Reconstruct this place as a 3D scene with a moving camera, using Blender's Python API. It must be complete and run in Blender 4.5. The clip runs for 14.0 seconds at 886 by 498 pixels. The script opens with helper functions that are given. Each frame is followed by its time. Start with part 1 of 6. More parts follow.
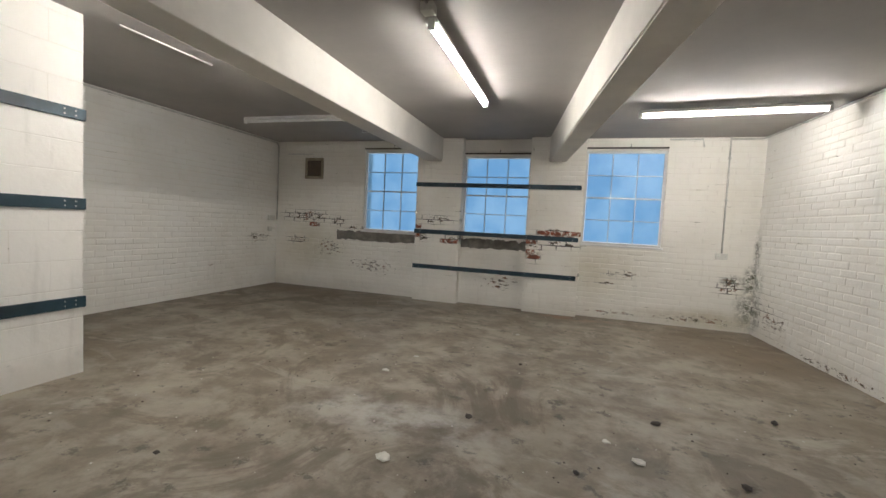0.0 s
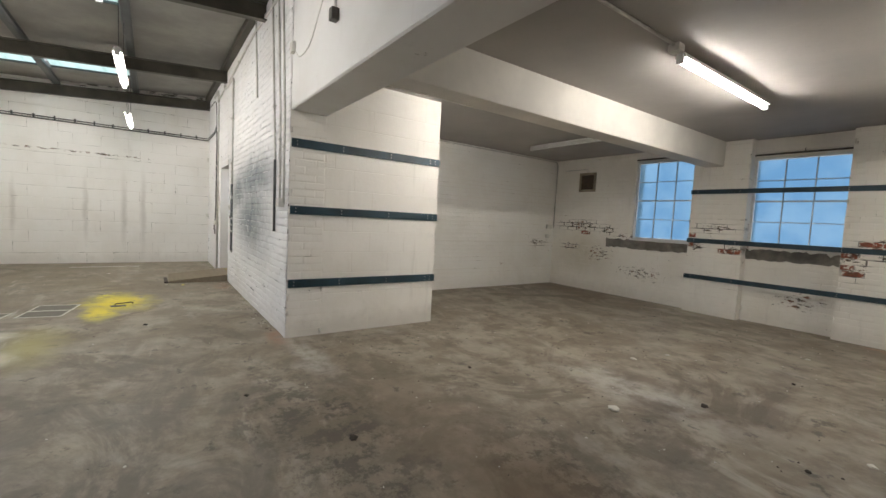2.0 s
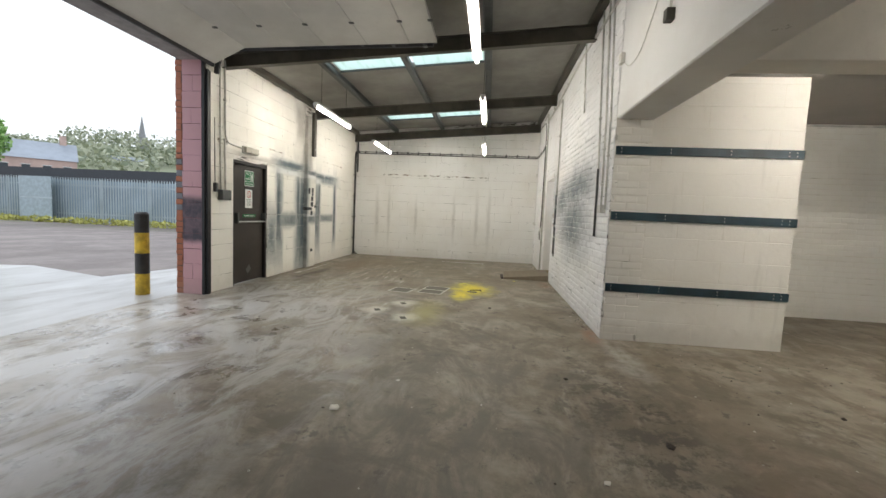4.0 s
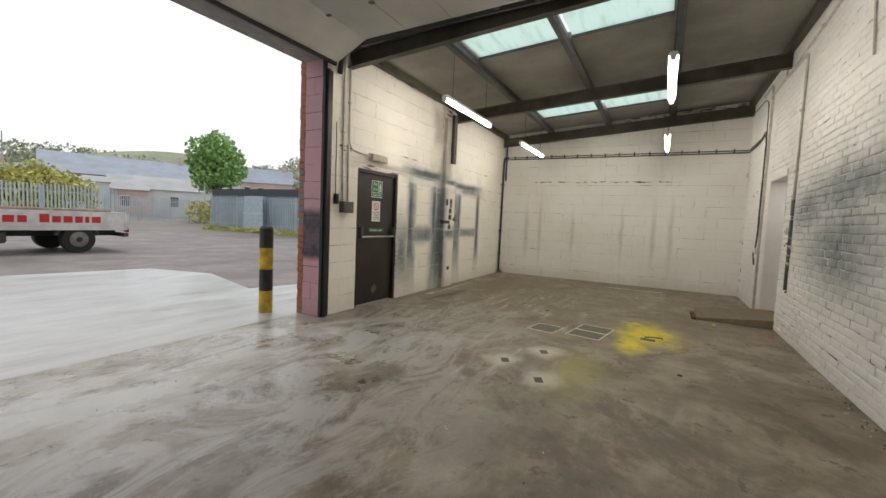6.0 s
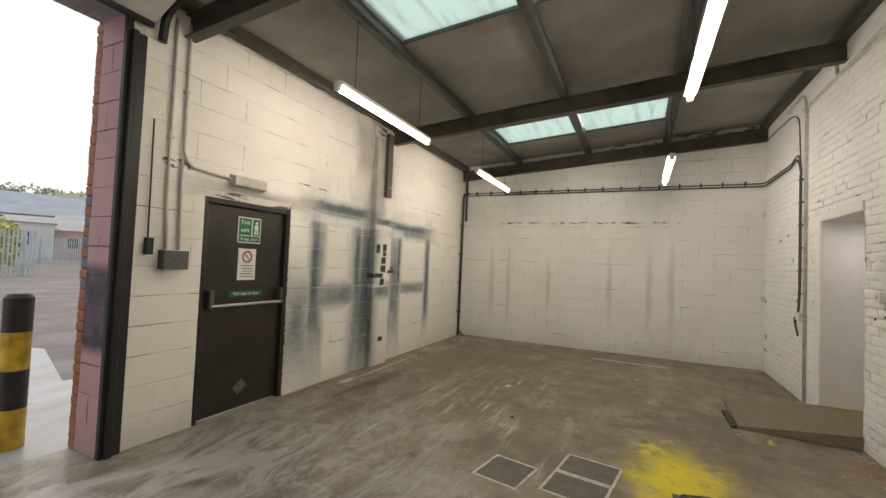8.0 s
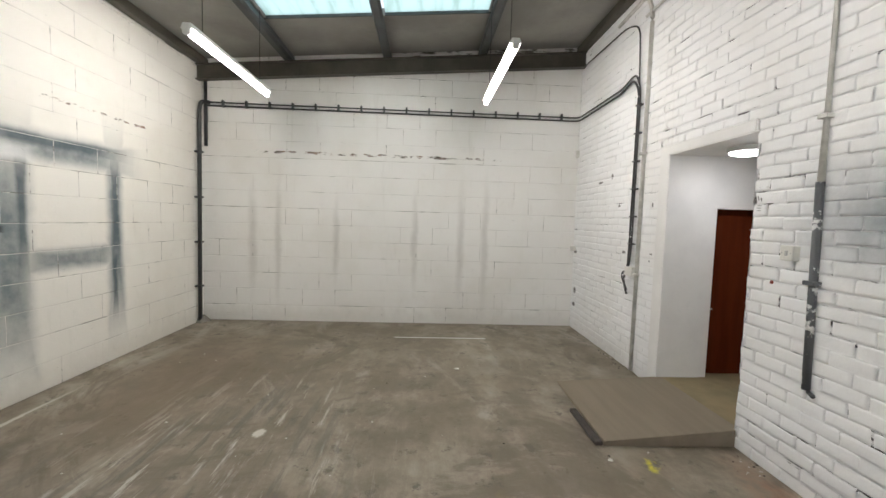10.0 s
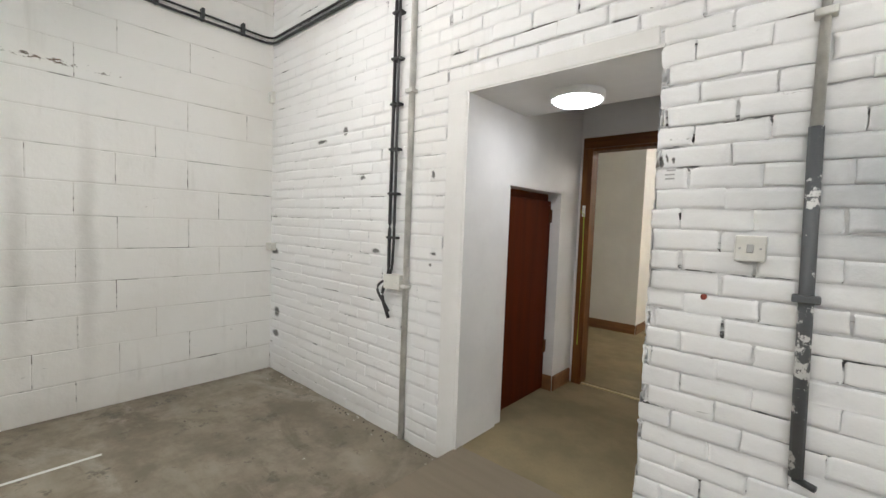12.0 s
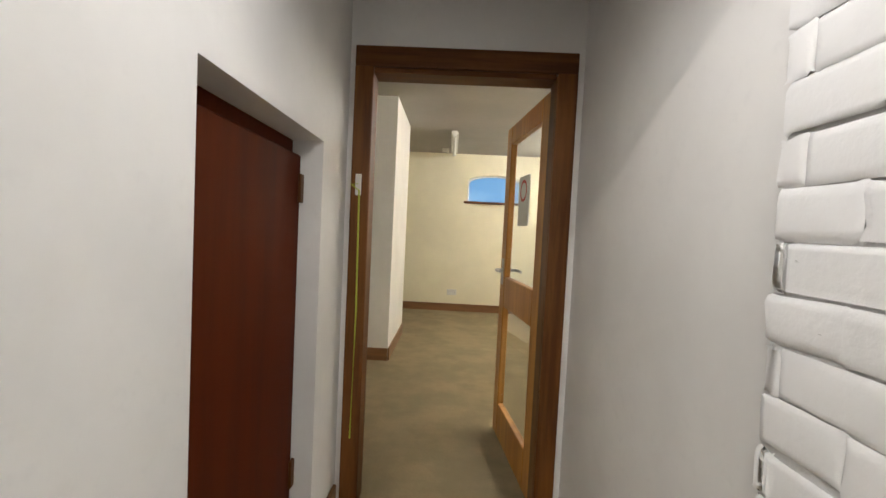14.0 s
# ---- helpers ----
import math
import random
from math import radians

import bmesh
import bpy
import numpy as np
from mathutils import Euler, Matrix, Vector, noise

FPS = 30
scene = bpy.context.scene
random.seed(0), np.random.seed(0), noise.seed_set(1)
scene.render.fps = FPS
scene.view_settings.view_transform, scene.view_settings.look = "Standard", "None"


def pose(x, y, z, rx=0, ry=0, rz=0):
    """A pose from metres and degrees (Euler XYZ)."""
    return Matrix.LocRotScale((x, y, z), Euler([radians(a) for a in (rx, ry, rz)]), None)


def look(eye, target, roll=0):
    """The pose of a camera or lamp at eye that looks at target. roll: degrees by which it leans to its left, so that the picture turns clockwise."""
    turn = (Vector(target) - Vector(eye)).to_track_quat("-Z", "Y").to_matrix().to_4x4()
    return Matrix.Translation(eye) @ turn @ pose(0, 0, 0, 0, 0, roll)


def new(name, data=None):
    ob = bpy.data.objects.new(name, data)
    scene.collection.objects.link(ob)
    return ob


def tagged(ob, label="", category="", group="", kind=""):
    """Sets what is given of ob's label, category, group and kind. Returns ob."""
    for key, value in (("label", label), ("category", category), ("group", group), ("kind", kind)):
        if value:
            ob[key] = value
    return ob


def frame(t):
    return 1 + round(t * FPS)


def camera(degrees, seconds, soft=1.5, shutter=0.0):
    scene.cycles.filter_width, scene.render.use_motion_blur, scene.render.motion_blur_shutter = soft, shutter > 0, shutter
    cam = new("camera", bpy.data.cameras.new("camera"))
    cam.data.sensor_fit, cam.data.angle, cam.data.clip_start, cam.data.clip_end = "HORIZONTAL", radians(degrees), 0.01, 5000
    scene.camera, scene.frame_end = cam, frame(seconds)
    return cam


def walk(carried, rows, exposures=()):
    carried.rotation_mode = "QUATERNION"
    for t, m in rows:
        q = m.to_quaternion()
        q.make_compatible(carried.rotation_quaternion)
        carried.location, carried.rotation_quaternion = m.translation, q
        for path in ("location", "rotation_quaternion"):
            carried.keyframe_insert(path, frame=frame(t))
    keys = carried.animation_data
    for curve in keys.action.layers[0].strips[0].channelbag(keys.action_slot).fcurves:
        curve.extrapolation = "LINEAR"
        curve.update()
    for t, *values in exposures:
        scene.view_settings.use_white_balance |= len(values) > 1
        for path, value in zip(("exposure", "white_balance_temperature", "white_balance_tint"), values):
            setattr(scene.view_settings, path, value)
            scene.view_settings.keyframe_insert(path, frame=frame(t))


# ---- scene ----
cam = camera(94.1, 14.0)
PATH = [
    (0, (0.188, 0.554, 1.337), (-0.399, 2.462, 1.219), 3.0),
    (0.5, (0.294, 0.428, 1.313), (-0.523, 2.249, 1.19), 3.0),
    (1, (0.433, 0.173, 1.316), (-0.66, 1.844, 1.194), 3.1),
    (1.5, (0.663, 0.008, 1.321), (-0.72, 1.447, 1.192), 3.1),
    (2, (0.903, -0.156, 1.328), (-0.723, 1.0, 1.187), 3.0),
    (2.5, (1.101, -0.299, 1.322), (-0.708, 0.54, 1.17), 3.1),
    (3, (1.177, -0.366, 1.318), (-0.754, 0.13, 1.154), 2.9),
    (3.5, (1.152, -0.37, 1.314), (-0.836, -0.233, 1.142), 2.6),
    (4, (1.103, -0.276, 1.279), (-0.879, -0.491, 1.112), 2.6),
    (4.2, (1.054, -0.25, 1.291), (-0.908, -0.596, 1.122), 2.3),
    (6.3, (-0.729, -0.427, 1.302), (-2.468, -1.41, 1.205), 2.5),
    (6.5, (-0.959, -0.431, 1.3), (-2.692, -1.43, 1.253), 2.2),
    (7, (-1.508, -0.549, 1.436), (-3.243, -1.544, 1.466), 2.5),
    (7.2, (-1.724, -0.609, 1.482), (-3.464, -1.592, 1.553), 2.3),
    (9.3, (-4.034, -1.095, 1.476), (-5.996, -1.466, 1.363), 2.0),
    (9.5, (-4.264, -1.131, 1.495), (-6.244, -1.383, 1.366), 1.7),
    (10, (-4.871, -1.151, 1.483), (-6.865, -1.062, 1.345), 1.7),
    (10.5, (-5.459, -1.164, 1.467), (-7.4, -0.7, 1.332), 1.9),
    (11, (-6.026, -1.126, 1.426), (-7.83, -0.271, 1.3), 2.2),
    (11.5, (-6.567, -1.039, 1.405), (-8.159, 0.164, 1.285), 2.3),
    (12, (-7.025, -0.799, 1.398), (-8.347, 0.697, 1.278), 2.1),
    (12.5, (-7.412, -0.492, 1.384), (-8.425, 1.229, 1.269), 2.3),
    (13, (-7.735, -0.122, 1.379), (-8.349, 1.779, 1.278), 2.6),
    (13.5, (-7.86, 0.289, 1.344), (-8.168, 2.264, 1.266), 2.9),
    (14, (-7.992, 0.714, 1.363), (-8.034, 2.711, 1.28), 2.8),
]
EXPOSURES = [(0.0, 0.66, 5950, 11), (1.0, 0.62, 5650, 9), (2.0, 0.66, 6100, 11), (3.0, 0.72, 5850, 11), (4.0, 0.52, 6250, 9), (6.5, 0.06, 6850, 10), (7.0, 0.0, 7100, 11), (9.5, 0.46, 6100, 12), (11.0, 0.68, 5850, 10), (12.5, 0.66, 5900, 11), (13.5, 0.78, 6000, 11), (14.0, 0.90, 6200, 11)]
walk(cam, [(t, look(eye, target, roll)) for t, eye, target, roll in PATH], EXPOSURES)

# ---- sky, sun and exposure ----
world = bpy.data.worlds.new("overcast_sky")
scene.world = world
world.use_nodes = True
wn = world.node_tree.nodes
wl = world.node_tree.links
sky = wn.new("ShaderNodeTexSky")
sky.sky_type = "NISHITA"
sky.sun_disc = False
sky.sun_elevation = radians(38)
sky.sun_rotation = radians(200)
sky.dust_density = 4.0
sky.air_density = 1.0
cloud = wn.new("ShaderNodeTexNoise")
cloud.inputs["Scale"].default_value = 2.2
cloud.inputs["Detail"].default_value = 5.0
ramp = wn.new("ShaderNodeValToRGB")
ramp.color_ramp.elements[0].color = (9.0, 9.6, 10.4, 1)
ramp.color_ramp.elements[1].color = (11.5, 11.8, 12.2, 1)
wl.new(cloud.outputs["Fac"], ramp.inputs["Fac"])
veil = wn.new("ShaderNodeMixRGB")
veil.inputs["Fac"].default_value = 0.88
wl.new(sky.outputs["Color"], veil.inputs["Color1"])
wl.new(ramp.outputs["Color"], veil.inputs["Color2"])
wn["Background"].inputs["Strength"].default_value = 0.088
wl.new(veil.outputs["Color"], wn["Background"].inputs["Color"])

sun = new("sun", bpy.data.lights.new("sun", "SUN"))
sun.data.energy = 0.7
sun.data.angle = radians(25)
sun.data.color = (1.0, 0.97, 0.92)
sun.matrix_world = look((0, 0, 30), (6, 14, 0))

TUBE_WATTS = 62.0
TUBE_COLOR = (1.0, 0.91, 0.79)


# ---- node helpers ----
class Nodes:
    def __init__(self, name):
        self.mat = bpy.data.materials.new(name)
        self.mat.use_nodes = True
        self.t = self.mat.node_tree
        self.bsdf = self.t.nodes["Principled BSDF"]
        self.out = self.t.nodes["Material Output"]
        self.pos = self.t.nodes.new("ShaderNodeNewGeometry").outputs["Position"]

    def put(self, socket, value):
        if hasattr(value, "links"):
            self.t.links.new(value, socket)
        elif isinstance(value, (tuple, list)) and len(value) == 3 and socket.type == "RGBA":
            socket.default_value = (*value, 1)
        else:
            socket.default_value = value

    def math(self, op, a, b=0.0, clamp=False):
        n = self.t.nodes.new("ShaderNodeMath")
        n.operation = op
        n.use_clamp = clamp
        self.put(n.inputs[0], a)
        self.put(n.inputs[1], b)
        return n.outputs[0]

    def vec(self, op, a, b):
        n = self.t.nodes.new("ShaderNodeVectorMath")
        n.operation = op
        self.put(n.inputs[0], a)
        self.put(n.inputs[1], b)
        return n.outputs["Value"] if op in ("LENGTH", "DISTANCE", "DOT_PRODUCT") else n.outputs["Vector"]

    def noise(self, scale, detail=4.0, rough=0.55, stretch=None, offset=None, color=False, distort=0.0):
        n = self.t.nodes.new("ShaderNodeTexNoise")
        p = self.pos
        if offset:
            p = self.vec("ADD", p, offset)
        if stretch:
            p = self.vec("MULTIPLY", p, stretch)
        self.put(n.inputs["Vector"], p)
        n.inputs["Scale"].default_value = scale
        n.inputs["Detail"].default_value = detail
        n.inputs["Distortion"].default_value = distort
        n.inputs["Roughness"].default_value = rough
        return n.outputs["Color" if color else "Fac"]

    def step(self, value, lo, hi):
        n = self.t.nodes.new("ShaderNodeMapRange")
        n.interpolation_type = "SMOOTHSTEP"
        self.put(n.inputs["Value"], value)
        n.inputs["From Min"].default_value = lo
        n.inputs["From Max"].default_value = hi
        return n.outputs["Result"]

    def blob(self, c, r, soft=0.5, wobble=0.0, scale=4.0, power=0.0):
        """1 inside an ellipsoid of centre c and radii r (a box-like shape with power), 0 outside."""
        p = self.pos
        if wobble:
            w = self.noise(scale, 5.0, 0.65, color=True)
            w = self.vec("MULTIPLY", self.vec("SUBTRACT", w, (0.5, 0.5, 0.5)), (wobble * 2, wobble * 2, wobble * 2))
            p = self.vec("ADD", p, w)
        d = self.vec("DIVIDE", self.vec("SUBTRACT", p, c), r)
        if power:
            d = self.vec("ABSOLUTE", d, (0, 0, 0))
            s = self.t.nodes.new("ShaderNodeSeparateXYZ")
            self.put(s.inputs[0], d)
            m = self.math("MAXIMUM", self.math("MAXIMUM", s.outputs[0], s.outputs[1]), s.outputs[2])
        else:
            m = self.vec("LENGTH", d, (0, 0, 0))
        return self.math("SUBTRACT", 1.0, self.step(m, 1.0 - soft, 1.0 + soft * 0.4))

    def mix(self, a, b, fac):
        n = self.t.nodes.new("ShaderNodeMixRGB")
        self.put(n.inputs["Fac"], fac)
        self.put(n.inputs["Color1"], a)
        self.put(n.inputs["Color2"], b)
        return n.outputs["Color"]

    def any_of(self, values):
        out = values[0]
        for v in values[1:]:
            out = self.math("MAXIMUM", out, v)
        return out

    def random(self):
        return self.t.nodes.new("ShaderNodeObjectInfo").outputs["Random"]

    def island(self):
        return self.t.nodes.new("ShaderNodeNewGeometry").outputs["Random Per Island"]

    def finish(self, color, rough=0.7, bump=None, strength=0.3, dist=0.01, metal=0.0, spec=0.5):
        self.put(self.bsdf.inputs["Base Color"], color)
        self.put(self.bsdf.inputs["Roughness"], rough)
        self.put(self.bsdf.inputs["Metallic"], metal)
        self.bsdf.inputs["Specular IOR Level"].default_value = spec
        if bump is not None:
            b = self.t.nodes.new("ShaderNodeBump")
            b.inputs["Strength"].default_value = strength
            b.inputs["Distance"].default_value = dist
            self.put(b.inputs["Height"], bump)
            self.t.links.new(b.outputs["Normal"], self.bsdf.inputs["Normal"])
        return self.mat


def plain(name, color, rough=0.5, metal=0.0, vary=0.12, scale=6.0, bump=0.1, spec=0.5):
    """A surface of one colour with soft stains, fine grain and slight relief."""
    n = Nodes(name)
    big = n.noise(scale, 5.0)
    fine = n.noise(scale * 14, 3.0)
    dark = tuple(c * (1 - vary) for c in color)
    lite = tuple(min(1, c * (1 + vary * 0.6)) for c in color)
    col = n.mix(n.mix(dark, lite, n.step(big, 0.3, 0.7)), dark, n.math("MULTIPLY", n.step(fine, 0.55, 0.75), 0.35))
    rg = n.math("ADD", rough, n.math("MULTIPLY", n.math("SUBTRACT", big, 0.5), 0.25), clamp=True)
    return n.finish(col, rg, fine, bump, 0.004, metal, spec)


def glowing(name, color, strength):
    n = Nodes(name)
    n.put(n.bsdf.inputs["Base Color"], (0.9, 0.9, 0.9))
    n.put(n.bsdf.inputs["Emission Color"], color)
    n.bsdf.inputs["Emission Strength"].default_value = strength
    return n.mat


# ---- geometry helpers ----
def mesh_of(bm, name, mats, smooth=False):
    me = bpy.data.meshes.new(name)
    bmesh.ops.recalc_face_normals(bm, faces=bm.faces)
    bm.to_mesh(me)
    bm.free()
    for m in (mats if isinstance(mats, (list, tuple)) else [mats]):
        me.materials.append(m)
    if smooth:
        for p in me.polygons:
            p.use_smooth = True
    return me


def part(name, bm, material, parent=None, label="", smooth=False):
    """One mesh object out of a bmesh, under a thing or a part."""
    ob = new(name, mesh_of(bm, name, material, smooth))
    if parent is not None:
        ob.parent = parent
    if label:
        tagged(ob, label)
    return ob


def thing(name, m, label, category, group="", kind=""):
    ob = new(name)
    ob.matrix_world = m
    ob.empty_display_size = 0.1
    return tagged(ob, label, category, group, kind)


def solid(name, bm, material, label, category="", kind="", group="", smooth=False):
    return tagged(part(name, bm, material, None, "", smooth), label, category, group, kind)


def box(x0, x1, y0, y1, z0, z1, bevel=0.0, seg=1, bm=None, m=None):
    own = bmesh.new()
    s = Matrix.LocRotScale(((x0 + x1) / 2, (y0 + y1) / 2, (z0 + z1) / 2), None, (abs(x1 - x0), abs(y1 - y0), abs(z1 - z0)))
    bmesh.ops.create_cube(own, size=1.0, matrix=s)
    if bevel:
        bmesh.ops.bevel(own, geom=own.edges[:], offset=bevel, segments=seg, affect="EDGES", profile=0.6)
    if m is not None:
        bmesh.ops.transform(own, matrix=m, verts=own.verts)
    return own if bm is None else merge(bm, own)


def merge(bm, own):
    me = bpy.data.meshes.new("tmp")
    own.to_mesh(me)
    own.free()
    bm.from_mesh(me)
    bpy.data.meshes.remove(me)
    return bm


def rod(a, b, r, seg=12, r2=None, bm=None, caps=True):
    a, b = Vector(a), Vector(b)
    d = b - a
    own = bmesh.new()
    bmesh.ops.create_cone(own, cap_ends=caps, segments=seg, radius1=r, radius2=r if r2 is None else r2, depth=d.length,
                          matrix=Matrix.Translation((a + b) / 2) @ d.to_track_quat("Z", "Y").to_matrix().to_4x4())
    return own if bm is None else merge(bm, own)


def tube(points, r, seg=8, bm=None):
    """A bent pipe or cable through the points."""
    own = bmesh.new()
    pts = [Vector(p) for p in points]
    rings = []
    for i, p in enumerate(pts):
        d = (pts[min(i + 1, len(pts) - 1)] - pts[max(i - 1, 0)]).normalized()
        q = d.to_track_quat("Z", "Y")
        rings.append([own.verts.new(p + q @ Vector((r * math.cos(2 * math.pi * k / seg), r * math.sin(2 * math.pi * k / seg), 0))) for k in range(seg)])
    for a, b in zip(rings, rings[1:]):
        for k in range(seg):
            own.faces.new((a[k], a[(k + 1) % seg], b[(k + 1) % seg], b[k]))
    own.faces.new(rings[0][::-1])
    own.faces.new(rings[-1])
    return own if bm is None else merge(bm, own)


def bend(points, r=0.06, n=5):
    """Rounds the corners of a line of points."""
    pts = [Vector(p) for p in points]
    out = [pts[0]]
    for a, b, c in zip(pts, pts[1:], pts[2:]):
        u = min(r, (a - b).length * 0.45, (c - b).length * 0.45)
        p, q = b + (a - b).normalized() * u, b + (c - b).normalized() * u
        for k in range(n + 1):
            t = k / n
            out.append((1 - t) ** 2 * p + 2 * t * (1 - t) * b + t * t * q)
    return out + [pts[-1]]


def profile(points, x0, x1, axis="x"):
    """Extrudes a closed outline of (u, v) from x0 to x1 along an axis."""
    own = bmesh.new()
    put = {"x": lambda a, u, v: (a, u, v), "y": lambda a, u, v: (u, a, v), "z": lambda a, u, v: (u, v, a)}[axis]
    lo = [own.verts.new(put(x0, u, v)) for u, v in points]
    hi = [own.verts.new(put(x1, u, v)) for u, v in points]
    n = len(points)
    for k in range(n):
        own.faces.new((lo[k], lo[(k + 1) % n], hi[(k + 1) % n], hi[k]))
    own.faces.new(lo[::-1])
    own.faces.new(hi)
    return own


def wall_boxes(axis, pos0, pos1, u0, u1, z0, z1, holes, bm=None):
    """A wall slab along x ('x') or y ('y') with rectangular holes (ua, ub, za, zb) cut right through."""
    own = bmesh.new() if bm is None else bm
    us = sorted({u0, u1, *[h[0] for h in holes], *[h[1] for h in holes]})
    us = [u for u in us if u0 <= u <= u1]
    for a, b in zip(us, us[1:]):
        spans = sorted((h[2], h[3]) for h in holes if h[0] < (a + b) / 2 < h[1])
        z = z0
        for za, zb in spans + [(z1, z1)]:
            if za > z + 1e-4:
                if axis == "x":
                    box(a, b, pos0, pos1, z, za, bm=own)
                else:
                    box(pos0, pos1, a, b, z, za, bm=own)
            z = max(z, zb)
    bmesh.ops.remove_doubles(own, verts=own.verts, dist=1e-5)
    return own


# ---- the plan, in metres ----
HALL_W, HALL_E, HALL_S, HALL_N = -10.73, 3.15, -4.23, 1.0
LINTEL_Z, LINTEL_IN = 2.36, 1.38
PIER_X, PIER_N = -3.5, 2.83
ROOM_W, ROOM_N, ROOM_TOP = -5.45, 7.47, 2.80
PIL_Y, BEAM_Z = 7.31, 2.41
DOOR_L, DOOR_R, DOOR_TOP = -8.46, -7.49, 2.12
CORR_N, CORR_Z = 2.49, 0.12
OFF_N, OFF_TOP = 7.2, 2.59
GATE_W, GATE_E, GATE_TOP = -4.27, 0.25, 3.22
EXIT_W, EXIT_E, EXIT_TOP = -5.90, -4.915, 1.985


def roof_z(y):
    return 3.56 + 0.075 * (y - HALL_S)


# ---- materials ----
def masonry_paint(name, tint=(0.86, 0.85, 0.82), layers=(), damp=0.0, rough=0.62, flake=0.0, chips=(), speckle=None):
    """White paint on masonry. layers: (colour, amount, blobs) of sprayed paint or dirt; chips: blobs where the paint flakes."""
    n = Nodes(name)
    big = n.noise(1.1, 5.0)
    mid = n.noise(7.0, 5.0, 0.6)
    fine = n.noise(70.0, 4.0, 0.6)
    col = n.mix(tint, tuple(c * k for c, k in zip(tint, (0.93, 0.92, 0.90))), n.step(big, 0.42, 0.72))
    col = n.mix(col, tuple(c * 0.82 for c in tint), n.math("MULTIPLY", n.step(mid, 0.58, 0.78), 0.30))
    streak = n.noise(3.0, 4.0, 0.6, stretch=(3.0, 3.0, 0.35))
    col = n.mix(col, (0.52, 0.50, 0.45), n.math("MULTIPLY", n.step(streak, 0.60, 0.78), 0.22))
    if damp:
        s = n.t.nodes.new("ShaderNodeSeparateXYZ")
        n.put(s.inputs[0], n.pos)
        low = n.math("SUBTRACT", 1.0, n.step(n.math("ADD", s.outputs[2], n.math("MULTIPLY", mid, -0.28)), -0.12, 0.16))
        col = n.mix(col, (0.30, 0.26, 0.20), n.math("MULTIPLY", low, damp))
    for color, amount, blobs in layers:
        m = n.any_of([n.blob(*b) for b in blobs])
        if speckle and color == speckle:
            m = n.math("MULTIPLY", m, n.step(n.noise(13.0, 7.0, 0.78), 0.40, 0.56))
        m = n.math("MULTIPLY", m, n.math("ADD", 0.55, n.math("MULTIPLY", mid, 0.75)), clamp=True)
        col = n.mix(col, color, n.math("MULTIPLY", m, amount))
    if chips:
        cut = n.noise(19.0, 7.0, 0.74, stretch=(0.55, 0.55, 1.4), offset=(0.7, 2.2, 0.4))
        m = n.any_of([n.blob(*b) for b in chips])
        col = n.mix(col, n.mix((0.11, 0.09, 0.062), (0.25, 0.13, 0.075), n.step(n.noise(5.0, 4.0), 0.48, 0.62)), n.step(n.math("ADD", n.math("MULTIPLY", m, 0.19), cut), 0.70, 0.735))
    if flake:
        chip = n.noise(9.0, 6.0, 0.75, stretch=(0.6, 0.6, 2.2), offset=(3.1, 0, 1.7))
        col = n.mix(col, (0.12, 0.11, 0.10), n.math("MULTIPLY", n.step(chip, 0.685, 0.705), flake))
    lump = n.noise(24.0, 4.0, 0.55)
    relief = n.math("ADD", n.math("ADD", n.math("MULTIPLY", mid, 0.6), n.math("MULTIPLY", lump, 0.55)), n.math("MULTIPLY", fine, 0.2))
    return n.finish(col, rough, relief, 0.42, 0.008)


